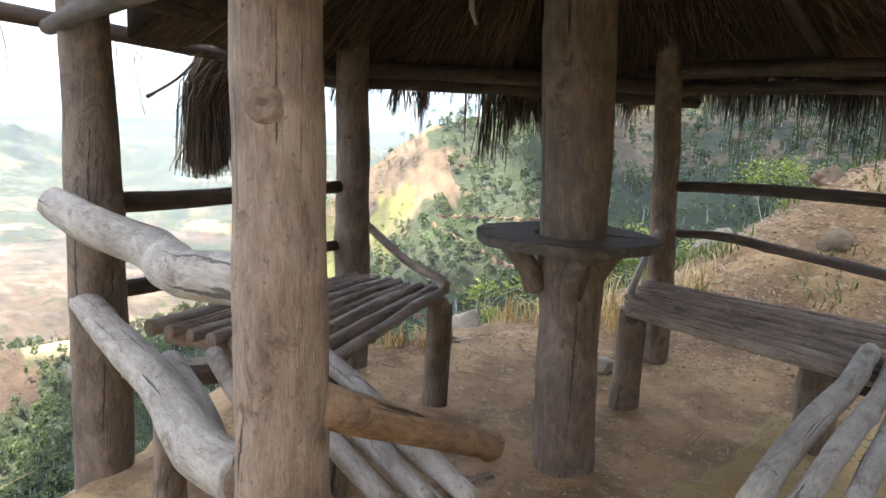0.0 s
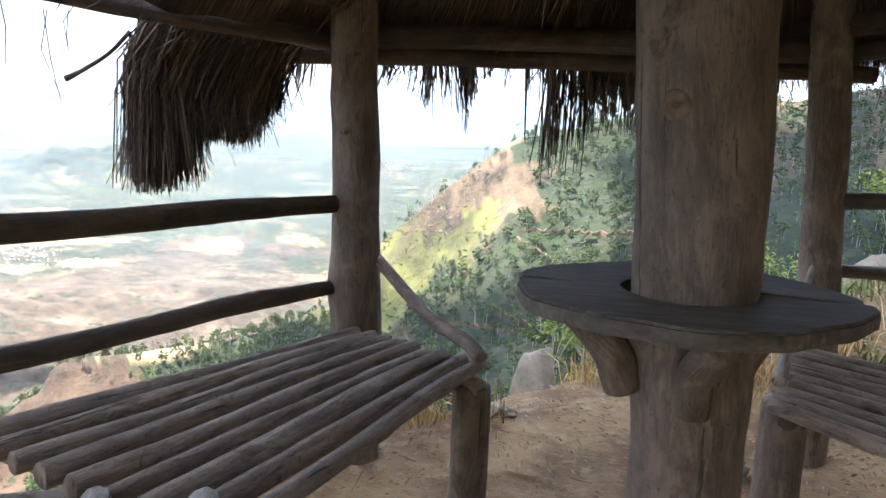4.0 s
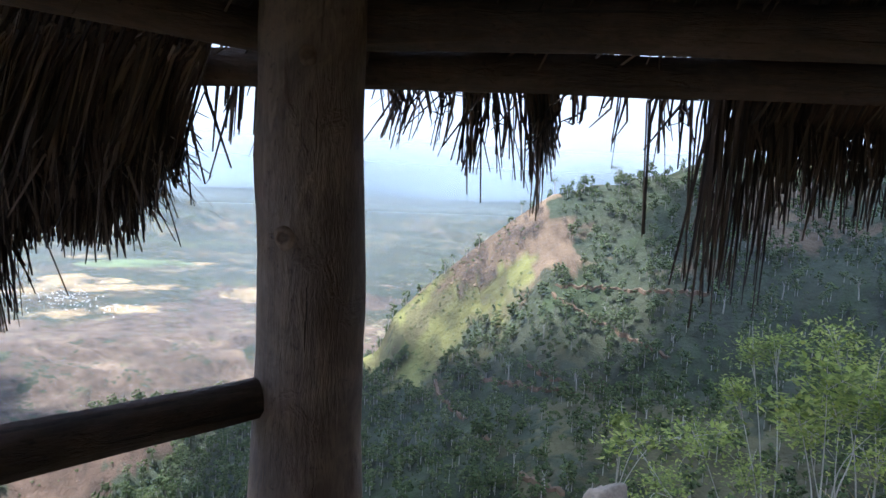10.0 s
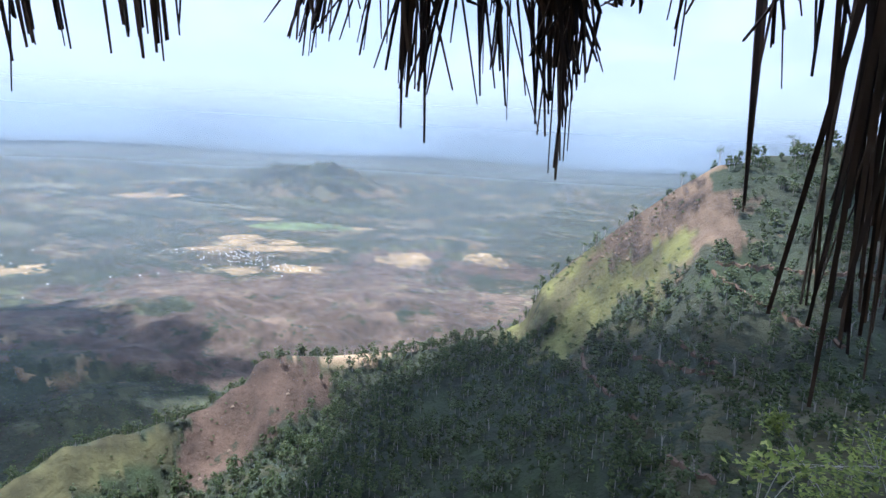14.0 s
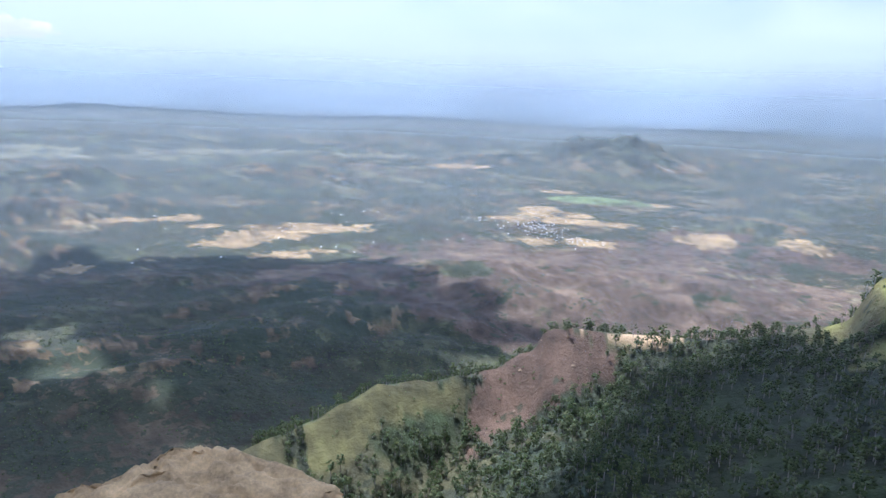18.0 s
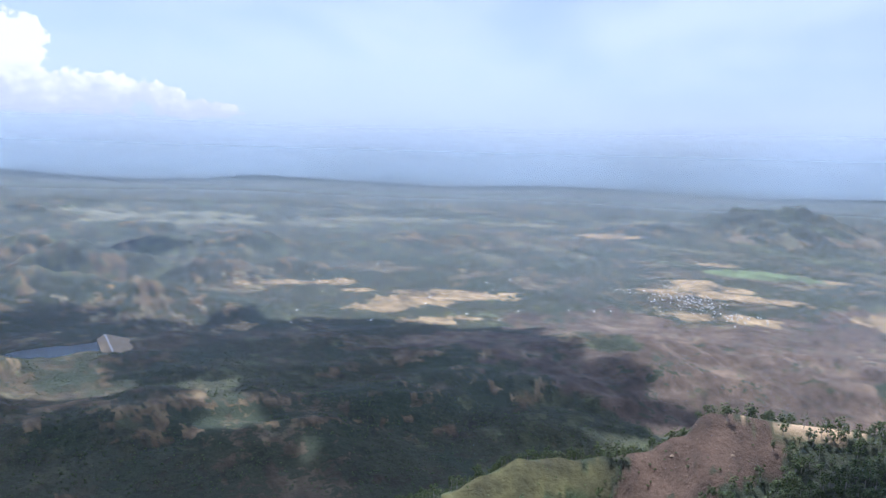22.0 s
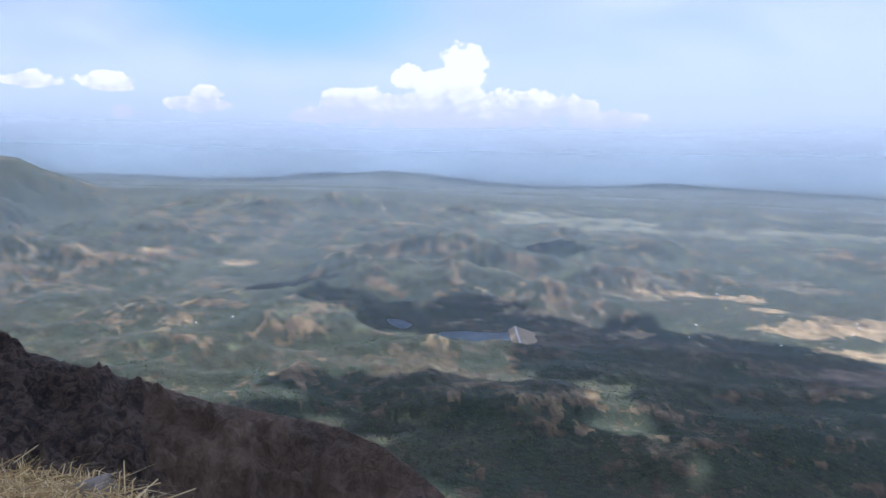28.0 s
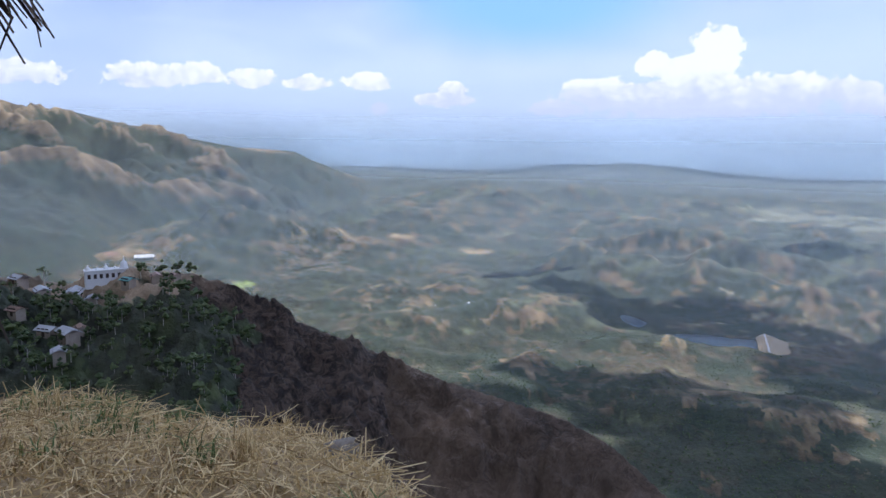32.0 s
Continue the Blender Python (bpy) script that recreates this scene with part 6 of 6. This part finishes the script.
def nose_cover():
    """Rocks and low bushes on the bare shoulder of the hill and on the brown knolls below it."""
    rng = np.random.default_rng(44)

    def spots(count, yaw0, yaw1, back):
        ya = rng.uniform(yaw0, yaw1, count)
        rc = crest_right(ya)[0]
        r = rc - 2 - back * rng.random(count) ** 1.4
        x, y = EYE[0] - r * np.sin(np.radians(ya)), EYE[1] + r * np.cos(np.radians(ya))
        return np.stack([x, y, land(x[None], y[None])[0][0]], 1)

    p = np.concatenate([spots(75, 4.0, 9.0, 34), spots(14, 9.5, 14.5, 30), spots(20, 34, 44, 45)])
    v, f = leaf_clumps(p, 0.25 + 1.2 * rng.random(len(p)) ** 2.2, rng, 0.7)
    tagged(new("hill_rocks", quick_mesh("hill_rocks", v, f, ROCK_HILL)), "brown rocks on the bare shoulder of the hill", "rocks", kind="stuff")
    p = np.concatenate([spots(230, 3.5, 15, 60), spots(34, 33, 44, 50), spots(26, 44, 60, 34)])
    woods("hill_tufts", p, rng.uniform(0.4, 1.5, len(p)), "low bushes on the bare hill shoulder", FOREST, 7, 45, 0.7, 0.26, False)


nose_cover()


def tall_tree(name, spot, height, seed, label, crown, leaves=46, lean=0.0, bare=0.5, group="tall trees on the slope"):
    """A tree of its own: tapered pale trunk, forking limbs and a loose crown of leaf clumps."""
    rnd, rng = random.Random(seed), np.random.default_rng(seed)
    tree = tagged(empty(name, spot), label, "tree", group)
    bm = log_mesh([(0, 0, -0.6), (height * (0.02 + lean), 0.0, height * 0.35), (height * lean * 1.6, height * 0.02, height * 0.62)], (height * 0.030, height * 0.024, height * 0.016), seed, 7, 8, 0.05, 0)
    tips = []
    for k in range(6):
        a, b = k * 1.05 + rnd.random(), rnd.uniform(0.10, 0.24)
        s = Vector((height * lean * 1.3, 0, height * rnd.uniform(bare * 0.85, 0.62)))
        e = s + Vector((math.cos(a) * b, math.sin(a) * b, rnd.uniform(0.16, 0.36))) * height
        limb = log_mesh([s, s.lerp(e, 0.5) + Vector((0, 0, 0.03 * height)), e], (height * 0.008, height * 0.006, height * 0.003), seed + k + 1, 5, 4, 0.05, 0)
        me = bpy.data.meshes.new("limb")
        limb.to_mesh(me)
        limb.free()
        bm.from_mesh(me)
        bpy.data.meshes.remove(me)
        tips.append(e)
    part("trunk", bm, BARK_PALE, tree)
    cen = []
    for _ in range(leaves):
        e = rnd.choice(tips)
        cen.append(np.array(e) + rng.normal(0, 1, 3) * height * np.array((0.075, 0.075, 0.06)))
    v, f = leaf_clumps(np.array(cen), height * rng.uniform(0.022, 0.05, leaves), rng)
    top = new("crown", quick_mesh("crown", v, f, crown))
    top.parent = tree
    return tree


PALE_TREE = "tall pale-trunked gum tree on the wooded slope"
for k, (hit, hgt) in enumerate(zip(land_hits([(-1.6, -17.1), (4.2, -16.9), (1.5, -13.3), (-3.4, -11.3), (-4.3, -11.5), (0.4, -25.4), (3.2, -24), (-9, -13), (-12.5, -9.5), (-16.5, -8), (-21.5, -7.5), (-7.5, -19),
                                               (34.0, -29.3), (39.5, -28.6), (31.5, -28.5), (44, -29.5), (28, -27), (36.5, -27), (48, -29.5), (24, -25.5), (18, -24)]),
                                   (9, 9, 8.5, 8.5, 8, 8, 7.5, 8, 8.5, 9, 9, 7, 7.5, 7, 7, 6.5, 7, 6.5, 6, 6.5, 6.5))):
    tall_tree("tree", hit, hgt, 300 + k, PALE_TREE, PALE_LEAF, 40, 0.02 * ((k % 5) - 2))
SKY = [(1.4, 0.2), (-1.0, 1.0), (-3.5, 1.6), (4.0, -1.2), (-6, 2.2), (-9, 2.8), (-13, 3.0), (-16.5, 3.4), (-19, 3.8), (-22, 4.4), (-24.5, 5.0), (-26.5, 5.2), (-29, 5.6), (7.4, -4.6), (9.6, -6.2)]
for k, (ya, el) in enumerate(SKY):
    rc, zc = crest_right(np.array([ya]))
    rr, zz = float(rc[0]) - 2, float(zc[0])
    tall_tree("tree", (EYE[0] - rr * math.sin(radians(ya)), EYE[1] + rr * math.cos(radians(ya)), zz - 0.5), 6.5 + 2.5 * random.Random(k).random(), 340 + k, "flat-topped tree on the hill's skyline", FOREST, 44, 0.03 * ((k % 3) - 1), 0.42)
for k, ya in enumerate((24.4, 25.2, 26.0, 28.4, 29.6, 31.0, 22.0, 19.5, 11.2, 13.4, 14.8, 15.4, 16.0, 8.4, 10.2)):
    rc, zc = crest_right(np.array([ya]))
    rr, zz = float(rc[0]) - 3, float(zc[0])
    tall_tree("tree", (EYE[0] - rr * math.sin(radians(ya)), EYE[1] + rr * math.cos(radians(ya)), zz - 1.0), 5.0 + 3.0 * random.Random(k + 60).random(), 370 + k, "round-crowned dark tree on the ridge line", FOREST, 50, 0, 0.3)


def shrub(name, foot, clusters, seed, label, leaf=0.11, count=430, stem=0.022):
    """A near shrub: pale crooked stems and clusters of single folded leaves."""
    rnd, rng = random.Random(seed), np.random.default_rng(seed)
    thing = tagged(empty(name, foot), label, "shrub", "shrubs below the ledge")
    foot = Vector(foot)
    verts, faces = [], []
    for k, (c, rad) in enumerate(clusters):
        c = Vector(c) - foot
        mid = c * 0.6 + Vector((rnd.uniform(-1, 1), rnd.uniform(-1, 1), 0.3)) * rad * 0.5
        part("stem", log_mesh([Vector((0, 0, -0.4)), mid * 0.5, mid, c], (stem, stem * 0.8, stem * 0.55, stem * 0.25), seed + k, 7, 14, 0.08, 1), BARK_PALE, thing)
        for j in range(4):
            e = c + Vector(rng.normal(0, 1, 3)) * rad * 0.6
            part("twig", log_mesh([c.lerp(mid, 0.25), c.lerp(e, 0.5), e], (stem * 0.4, stem * 0.3, stem * 0.15), seed + k * 7 + j, 5, 5, 0.05, 0), BARK_PALE, thing)
        for _ in range(count):
            o = np.array(c) + rng.normal(0, 1, 3) * rad * np.array((0.5, 0.5, 0.42))
            a, tilt = rng.uniform(0, 6.283), rng.uniform(-0.3, 0.8)
            d = np.array((math.cos(a) * math.cos(tilt), math.sin(a) * math.cos(tilt), math.sin(tilt))) * leaf * rng.uniform(0.6, 1.3)
            s = np.cross(d, (0, 0, 1.0))
            s = s / (np.linalg.norm(s) + 1e-9) * leaf * 0.26
            b = len(verts)
            verts += [o, o + d * 0.5 + s, o + d, o + d * 0.5 - s, o + d * 0.5 - np.array((0, 0, leaf * 0.08))]
            faces += [(b, b + 1, b + 4), (b + 1, b + 2, b + 4), (b + 2, b + 3, b + 4), (b + 3, b, b + 4)]
    ob = new("foliage", quick_mesh("foliage", verts, faces, SHRUB_LEAF))
    ob.parent = thing


def bunch(dist, spots, eye):
    return [(along(eye, ya, el, dist * f), rad) for ya, el, f, rad in spots]


E12, E1 = (0.02, 2.83, 1.33), (0.1, 0.1, 1.33)
shrub("shrub", along(E12, -17.5, -32, 17), bunch(15, [(-11.6, -19.5, 1.0, 0.62), (-15.0, -12.3, 1.02, 0.42), (-16.6, -11.6, 1.0, 0.45), (-14.2, -15.6, 0.97, 0.36), (-9.0, -23.5, 0.98, 0.5), (-15.5, -21.5, 1.02, 0.5), (-5.2, -19.2, 1.05, 0.26), (-7.0, -26.0, 0.95, 0.4)], E12), 401, "leafy yellow-green shrub below the ledge")
shrub("shrub", along(E12, -24, -30, 17), bunch(14, [(-20.6, -10.6, 1.0, 0.5), (-23.2, -12.6, 1.0, 0.55), (-21.4, -15.5, 1.04, 0.45), (-25.5, -10.8, 1.03, 0.5), (-24.2, -18.5, 0.97, 0.6), (-19.4, -17.6, 1.0, 0.4), (-26.5, -15.5, 1.0, 0.5)], E12), 431, "leafy yellow-green shrub with pale crooked stems")
shrub("shrub", along(E1, -29, -20, 22), bunch(20, [(-24.2, -3.2, 1.0, 0.55), (-26.6, -2.7, 1.0, 0.55), (-29.5, -3.4, 1.02, 0.6), (-27.6, -5.2, 0.97, 0.5), (-31.6, -5.0, 1.0, 0.7), (-33.0, -3.2, 1.02, 0.6), (-30.0, -6.8, 0.97, 0.6), (-34.5, -6, 1.0, 0.7)], E1), 461, "bright leafy shrub behind the earth bank", 0.15, 380, 0.03)
shrub("shrub", along(E1, -14.5, -19, 9.5), bunch(9, [(-14.0, -9.5, 1.0, 0.28), (-15.6, -10.6, 1.0, 0.3), (-12.8, -12.0, 1.02, 0.25), (-17.0, -11.4, 0.99, 0.26)], E1), 491, "small leafy bush at the ledge", 0.10, 200, 0.008)
shrub("shrub", along(E1, -3.0, -16, 9.0), bunch(8.2, [(-4.2, -14.2, 1.0, 0.14), (-6.4, -13.8, 1.0, 0.16), (-8.6, -13.2, 1.0, 0.15), (-2.6, -14.8, 1.0, 0.12)], E1), 521, "low yellow-green weeds at the ledge", 0.07, 90, 0.004)


def footpath(rays, width=0.62):
    """A worn earth path that zigzags over the wooded slope."""
    line = []
    for (y0, e0), (y1, e1) in zip(rays, rays[1:]):
        k = max(3, int(abs(y1 - y0) * 4 + abs(e1 - e0) * 4))
        line += [(y0 + (y1 - y0) * i / k, e0 + (e1 - e0) * i / k + 0.10 * math.sin(1.9 * y0 + 1.3 * i)) for i in range(k)]
    p = land_hits(line + [rays[-1]], E12, 60)
    d = np.gradient(p, axis=0)
    s = np.stack([-d[:, 1], d[:, 0], 0 * d[:, 0]], 1)
    s /= np.linalg.norm(s, axis=1, keepdims=True) + 1e-9
    up = np.array((0, 0, 0.75))
    # a path dug into the slope lies level across
    rows = np.stack([p + s * width + up, p - s * width + up, p - s * width * 1.2 - up * 2, p + s * width * 1.2 - up * 2], 1)
    n = len(p)
    b = np.arange(n - 1)[:, None] * 4
    f = np.concatenate([np.concatenate([b + i, b + (i + 1) % 4, b + 4 + (i + 1) % 4, b + 4 + i], 1) for i in range(4)])
    tagged(new("footpath", quick_mesh("footpath", rows.reshape(-1, 3), f, PATH_SOIL)), "worn brown footpath on the wooded slope", "path", kind="structure")


PATH_SOIL = plain("path_soil", (0.20, 0.13, 0.082), 0.95, 0.35, 0.5)
for rays in ([(1.0, -9.4), (-2.4, -11.1), (-5.3, -12.2), (-8.7, -13.5)], [(0.8, -8.6), (-5.0, -8.5), (-11.2, -8.1)], [(10.6, -16.7), (10.2, -18.2), (8.9, -19.3), (7.7, -20.1)],
             [(7.7, -16.6), (2.1, -17.1), (-1.4, -17.2)], [(3.0, -15.1), (1.0, -16.1), (-0.2, -16.5)], [(6.2, -21.2), (5.0, -22.0)], [(2.9, -24.0), (-1.2, -25.0)]):
    footpath(rays)

# ---------------------------------------------------------------- houses, temple, town, reservoir


MUD_WALL = plain("mud_wall", (0.40, 0.33, 0.26), 0.85, 0.25, 0.7)


def box_mesh(x0, y0, z0, x1, y1, z1):
    bm = bmesh.new()
    bmesh.ops.create_cube(bm, size=1.0)
    for v in bm.verts:
        v.co = Vector((x0 + (v.co.x + 0.5) * (x1 - x0), y0 + (v.co.y + 0.5) * (y1 - y0), z0 + (v.co.z + 0.5) * (z1 - z0)))
    return bm


def house(spot, turn, size, roof_mat, label, wall_mat=None, group="village houses"):
    """A small house: walls, door, windows and a pitched roof with eaves."""
    w, d, h = size
    thing = tagged(empty("house", spot), label, "house", group)
    thing.rotation_euler = (0, 0, radians(turn))
    part("wall", box_mesh(-w / 2, -d / 2, -1.5, w / 2, d / 2, h), wall_mat or MUD_WALL, thing, smooth=False)
    bm = bmesh.new()
    e, rise = 0.45, d * 0.28
    pts = [(-w / 2 - e, -d / 2 - e, h - 0.05), (w / 2 + e, -d / 2 - e, h - 0.05), (w / 2 + e, d / 2 + e, h - 0.05), (-w / 2 - e, d / 2 + e, h - 0.05), (-w / 2 - e, 0, h + rise), (w / 2 + e, 0, h + rise)]
    v = [bm.verts.new(p) for p in pts] + [bm.verts.new((x, y, z - 0.14)) for x, y, z in pts]
    for f in ((0, 1, 5, 4), (2, 3, 4, 5), (7, 6, 10, 11), (9, 8, 11, 10), (0, 6, 7, 1), (2, 8, 9, 3), (0, 4, 10, 6), (4, 3, 9, 10), (1, 7, 11, 5), (5, 11, 8, 2)):
        bm.faces.new([v[i] for i in f])
    bmesh.ops.recalc_face_normals(bm, faces=bm.faces)
    part("roof", bm, roof_mat, thing, smooth=False)
    for k, x in enumerate((-w * 0.3, 0.0, w * 0.3)):
        for s in (-1, 1):
            z0, z1 = (0.0, 2.0) if k == 1 else (1.0, 2.0)
            part("door" if k == 1 else "window", box_mesh(x - 0.45, s * d / 2 - 0.03, z0, x + 0.45, s * d / 2 + 0.03, z1), WOOD_DARK, thing, smooth=False)


def temple(spot, turn):
    """White hall with arched bays, corner finials and a bell-shaped dome at each end."""
    thing = tagged(empty("temple", spot), "white temple hall with small pointed domes", "temple")
    thing.rotation_euler, thing.scale = (0, 0, radians(turn)), (1.0, 1.0, 1.0)
    part("wall", box_mesh(-5.2, -1.7, -2.0, 5.2, 1.7, 2.6), PLASTER, thing, smooth=False)
    part("cornice", box_mesh(-5.4, -1.9, 2.6, 5.4, 1.9, 2.9), PLASTER, thing, smooth=False)
    for k in range(7):
        part("window", box_mesh(-4.7 + 1.45 * k, -1.74, 0.7, -3.95 + 1.45 * k, -1.70, 1.9), WOOD_DARK, thing, smooth=False)
    for x, r, hgt in ((4.4, 1.0, 3.4), (-4.4, 0.6, 1.6), (-2.2, 0.35, 1.0), (0, 0.6, 1.7), (2.2, 0.35, 1.0)):
        bm = bmesh.new()
        prof = ((1.1, 0.0), (1.1, 0.08), (1.0, 0.12), (0.96, 0.30), (0.75, 0.46), (0.42, 0.56), (0.22, 0.62), (0.20, 0.70), (0.08, 0.86), (0.0, 1.0))
        rings = [[bm.verts.new((x + r * p * math.cos(a * 0.5236), r * p * math.sin(a * 0.5236), 2.85 + hgt * q)) for a in range(12)] for p, q in prof[:-1]]
        tip = bm.verts.new((x, 0, 2.85 + hgt))
        for a, b in zip(rings, rings[1:]):
            for i in range(12):
                bm.faces.new((a[i], a[(i + 1) % 12], b[(i + 1) % 12], b[i]))
        for i in range(12):
            bm.faces.new((rings[-1][i], rings[-1][(i + 1) % 12], tip))
        part("dome", bm, PLASTER, thing)


vill = land_hits([(139.5, -10.35), (141.8, -11.5), (143.8, -11.2), (138.0, -10.8), (136.0, -10.6), (142.3, -14.6), (143.6, -13.9), (141.4, -14.0), (145.2, -10.0), (140.6, -12.2), (134.6, -10.7), (145.5, -12.5), (143.0, -15.8)], (-0.65, 4.6, 1.34))
temple(vill[0] + np.array((0, 0, 0.3)), 146)
for k, (p, m, sz) in enumerate(zip(vill[1:], (ROOF_SHEET, ROOF_SHEET, ROOF_TEAL, ROOF_TILE, ROOF_SHEET, ROOF_SHEET, ROOF_TILE, ROOF_SHEET, ROOF_SHEET, ROOF_TILE, ROOF_TILE, ROOF_SHEET),
                                  ((7, 3.6, 1.6), (4.5, 3, 1.6), (3, 2.2, 1.5), (3.5, 2.4, 1.5), (5, 3, 1.8), (4, 2.8, 1.6), (3, 2.4, 1.5), (4, 3, 1.6), (3, 2.4, 1.5), (2.6, 2.0, 1.4), (3, 2.4, 1.5), (3, 2.4, 1.5)))):
    house(p, 40 + 23 * k % 60, sz, m, ("small house with a teal sheet roof on the spur" if m is ROOF_TEAL else "small house with a brown tiled roof on the spur" if m is ROOF_TILE else "small pale house with a grey sheet roof"))
for k, p in enumerate(land_hits([(141.7, -9.9), (142.6, -9.9), (143.6, -10.2), (145.6, -11.0), (143.2, -12.6), (141.0, -15.6), (145.0, -15.5), (139.0, -12.4)], (-0.65, 4.6, 1.34))):
    tall_tree("tree", p - np.array((0, 0, 0.3)), 5.5 if k < 3 else 4.0, 560 + k, "dark spreading tree among the village houses", FOREST, 70, 0, 0.25, "village trees")


house(land_hits([(136.8, -8.8)], (-0.65, 4.6, 1.34), 300)[0], 137, (36, 16, 5), PLASTER, "long white sheds far down in the valley", PLASTER, "valley sheds")


def scattered_town():
    """Houses of the plain, each with walls and a pitched roof, too far to tell apart."""
    rng = np.random.default_rng(9)
    rays = np.concatenate([np.stack([rng.normal(39.5, 1.3, 95), rng.normal(-10.5, 0.33, 95)], 1), np.stack([rng.uniform(35, 62, 28), rng.uniform(-13.2, -9.0, 28)], 1),
                           np.stack([rng.normal(44.0, 1.2, 20), rng.normal(-10.0, 0.12, 20)], 1), np.stack([rng.normal(36.2, 0.9, 25), rng.normal(-11.3, 0.12, 25)], 1), np.stack([rng.uniform(62, 120, 16), rng.uniform(-14, -7.5, 16)], 1)])
    spots = land_hits(rays, EYE, 400)
    n = len(spots)
    w, d, h = rng.uniform(1.5, 3.4, n), rng.uniform(1.2, 2.2, n), rng.uniform(0.7, 1.2, n)
    a = rng.uniform(0, 3.14, n)
    loc = np.array([(-1, -1, -1), (1, -1, -1), (1, 1, -1), (-1, 1, -1), (-1, -1, 1), (1, -1, 1), (1, 1, 1), (-1, 1, 1), (-1, 0, 1.7), (1, 0, 1.7)], float)
    p = loc[None] * np.stack([w / 2, d / 2, h], 1)[:, None]
    c, s = np.cos(a)[:, None], np.sin(a)[:, None]
    v = np.stack([p[..., 0] * c - p[..., 1] * s, p[..., 0] * s + p[..., 1] * c, p[..., 2]], -1) + spots[:, None]
    tri = np.array([(0, 1, 5), (0, 5, 4), (1, 2, 6), (1, 6, 5), (2, 3, 7), (2, 7, 6), (3, 0, 4), (3, 4, 7), (4, 5, 9), (4, 9, 8), (6, 7, 8), (6, 8, 9), (5, 6, 9), (7, 4, 8)])
    me = quick_mesh("town", v.reshape(-1, 3), (np.arange(n)[:, None, None] * 10 + tri[None]).reshape(-1, 3), PLASTER)
    tagged(new("town", me), "tiny pale houses of the town on the plain", "town", kind="stuff")


scattered_town()


def reservoir():
    """A small lake behind a pale stepped dam."""
    level = -253.4
    shores = ([(87.0, -14.1), (89.0, -14.25), (91.0, -14.2), (93.0, -14.3), (93.4, -14.6), (91.5, -14.95), (89.0, -15.15), (87.0, -15.15)],
              [(95.6, -13.75), (96.6, -13.35), (97.8, -13.25), (97.6, -13.7), (96.4, -14.1)])
    for shore in shores:
        bm = bmesh.new()
        ring = []
        for ya, el in shore:
            r = (EYE[2] - level) / math.tan(radians(-el))
            ring.append(Vector((EYE[0] - r * math.sin(radians(ya)), EYE[1] + r * math.cos(radians(ya)), level)))
        ring = bend(ring + [ring[0]], 60)[:-1]
        bm.faces.new([bm.verts.new(p) for p in ring])
        tagged(part("water", bm, WATER, smooth=False), "blue-grey water of a small reservoir", "lake", kind="structure")
    p = [along(EYE, 87.0, -13.75, 1), along(EYE, 86.5, -15.1, 1)]
    a = Vector(EYE) + (p[0] - Vector(EYE)) * (250 / math.sin(radians(13.75)))
    b = Vector(EYE) + (p[1] - Vector(EYE)) * (250 / math.sin(radians(15.1)))
    d, out = (b - a), Vector((0, 0, 0))
    d.z = 0
    side = Vector((d.y, -d.x, 0)).normalized()
    if side.y < 0:
        side = -side
    dam = tagged(empty("dam", a), "low earth dam with a pale concrete crest", "dam")
    def bank_piece(name, mat, o0, o1, z0, z1, low, wave=0.0):
        """A strip of the bank between two offsets from the crest line."""
        bm = bmesh.new()
        tops, lows = [], []
        for i in range(9):
            t = i / 8
            w = 1 + wave * math.sin(2.6 * t + 0.3)
            p, q = d * t + side * o0, d * t + side * o1 * w
            tops.append((bm.verts.new((p.x, p.y, z0)), bm.verts.new((q.x, q.y, z1 + wave * math.sin(7 * t)))))
            lows.append((bm.verts.new((p.x, p.y, low)), bm.verts.new((q.x, q.y, low))))
        for i in range(8):
            for f in ((tops[i][0], tops[i + 1][0], tops[i + 1][1], tops[i][1]), (lows[i][0], lows[i][1], lows[i + 1][1], lows[i + 1][0]),
                      (tops[i][1], tops[i + 1][1], lows[i + 1][1], lows[i][1]), (tops[i][0], lows[i][0], lows[i + 1][0], tops[i + 1][0])):
                bm.faces.new(f)
        for e in (0, 8):
            bm.faces.new((tops[e][0], tops[e][1], lows[e][1], lows[e][0]))
        bmesh.ops.recalc_face_normals(bm, faces=bm.faces)
        part(name, bm, mat, dam, smooth=False)

    bank_piece("crest", CONCRETE, 0.0, 2.6, 2.6, 2.6, -12)
    bank_piece("slope", FIELD_SOIL, 2.6, 30.0, 2.4, -7.0, -14, 0.22)
    bank_piece("upstream_slope", FIELD_SOIL, -9.0, 0.0, -3.2, 2.4, -14)


FIELD_SOIL = plain("bare_earth", (0.38, 0.29, 0.18), 0.95, 0.35, 0.12)
reservoir()
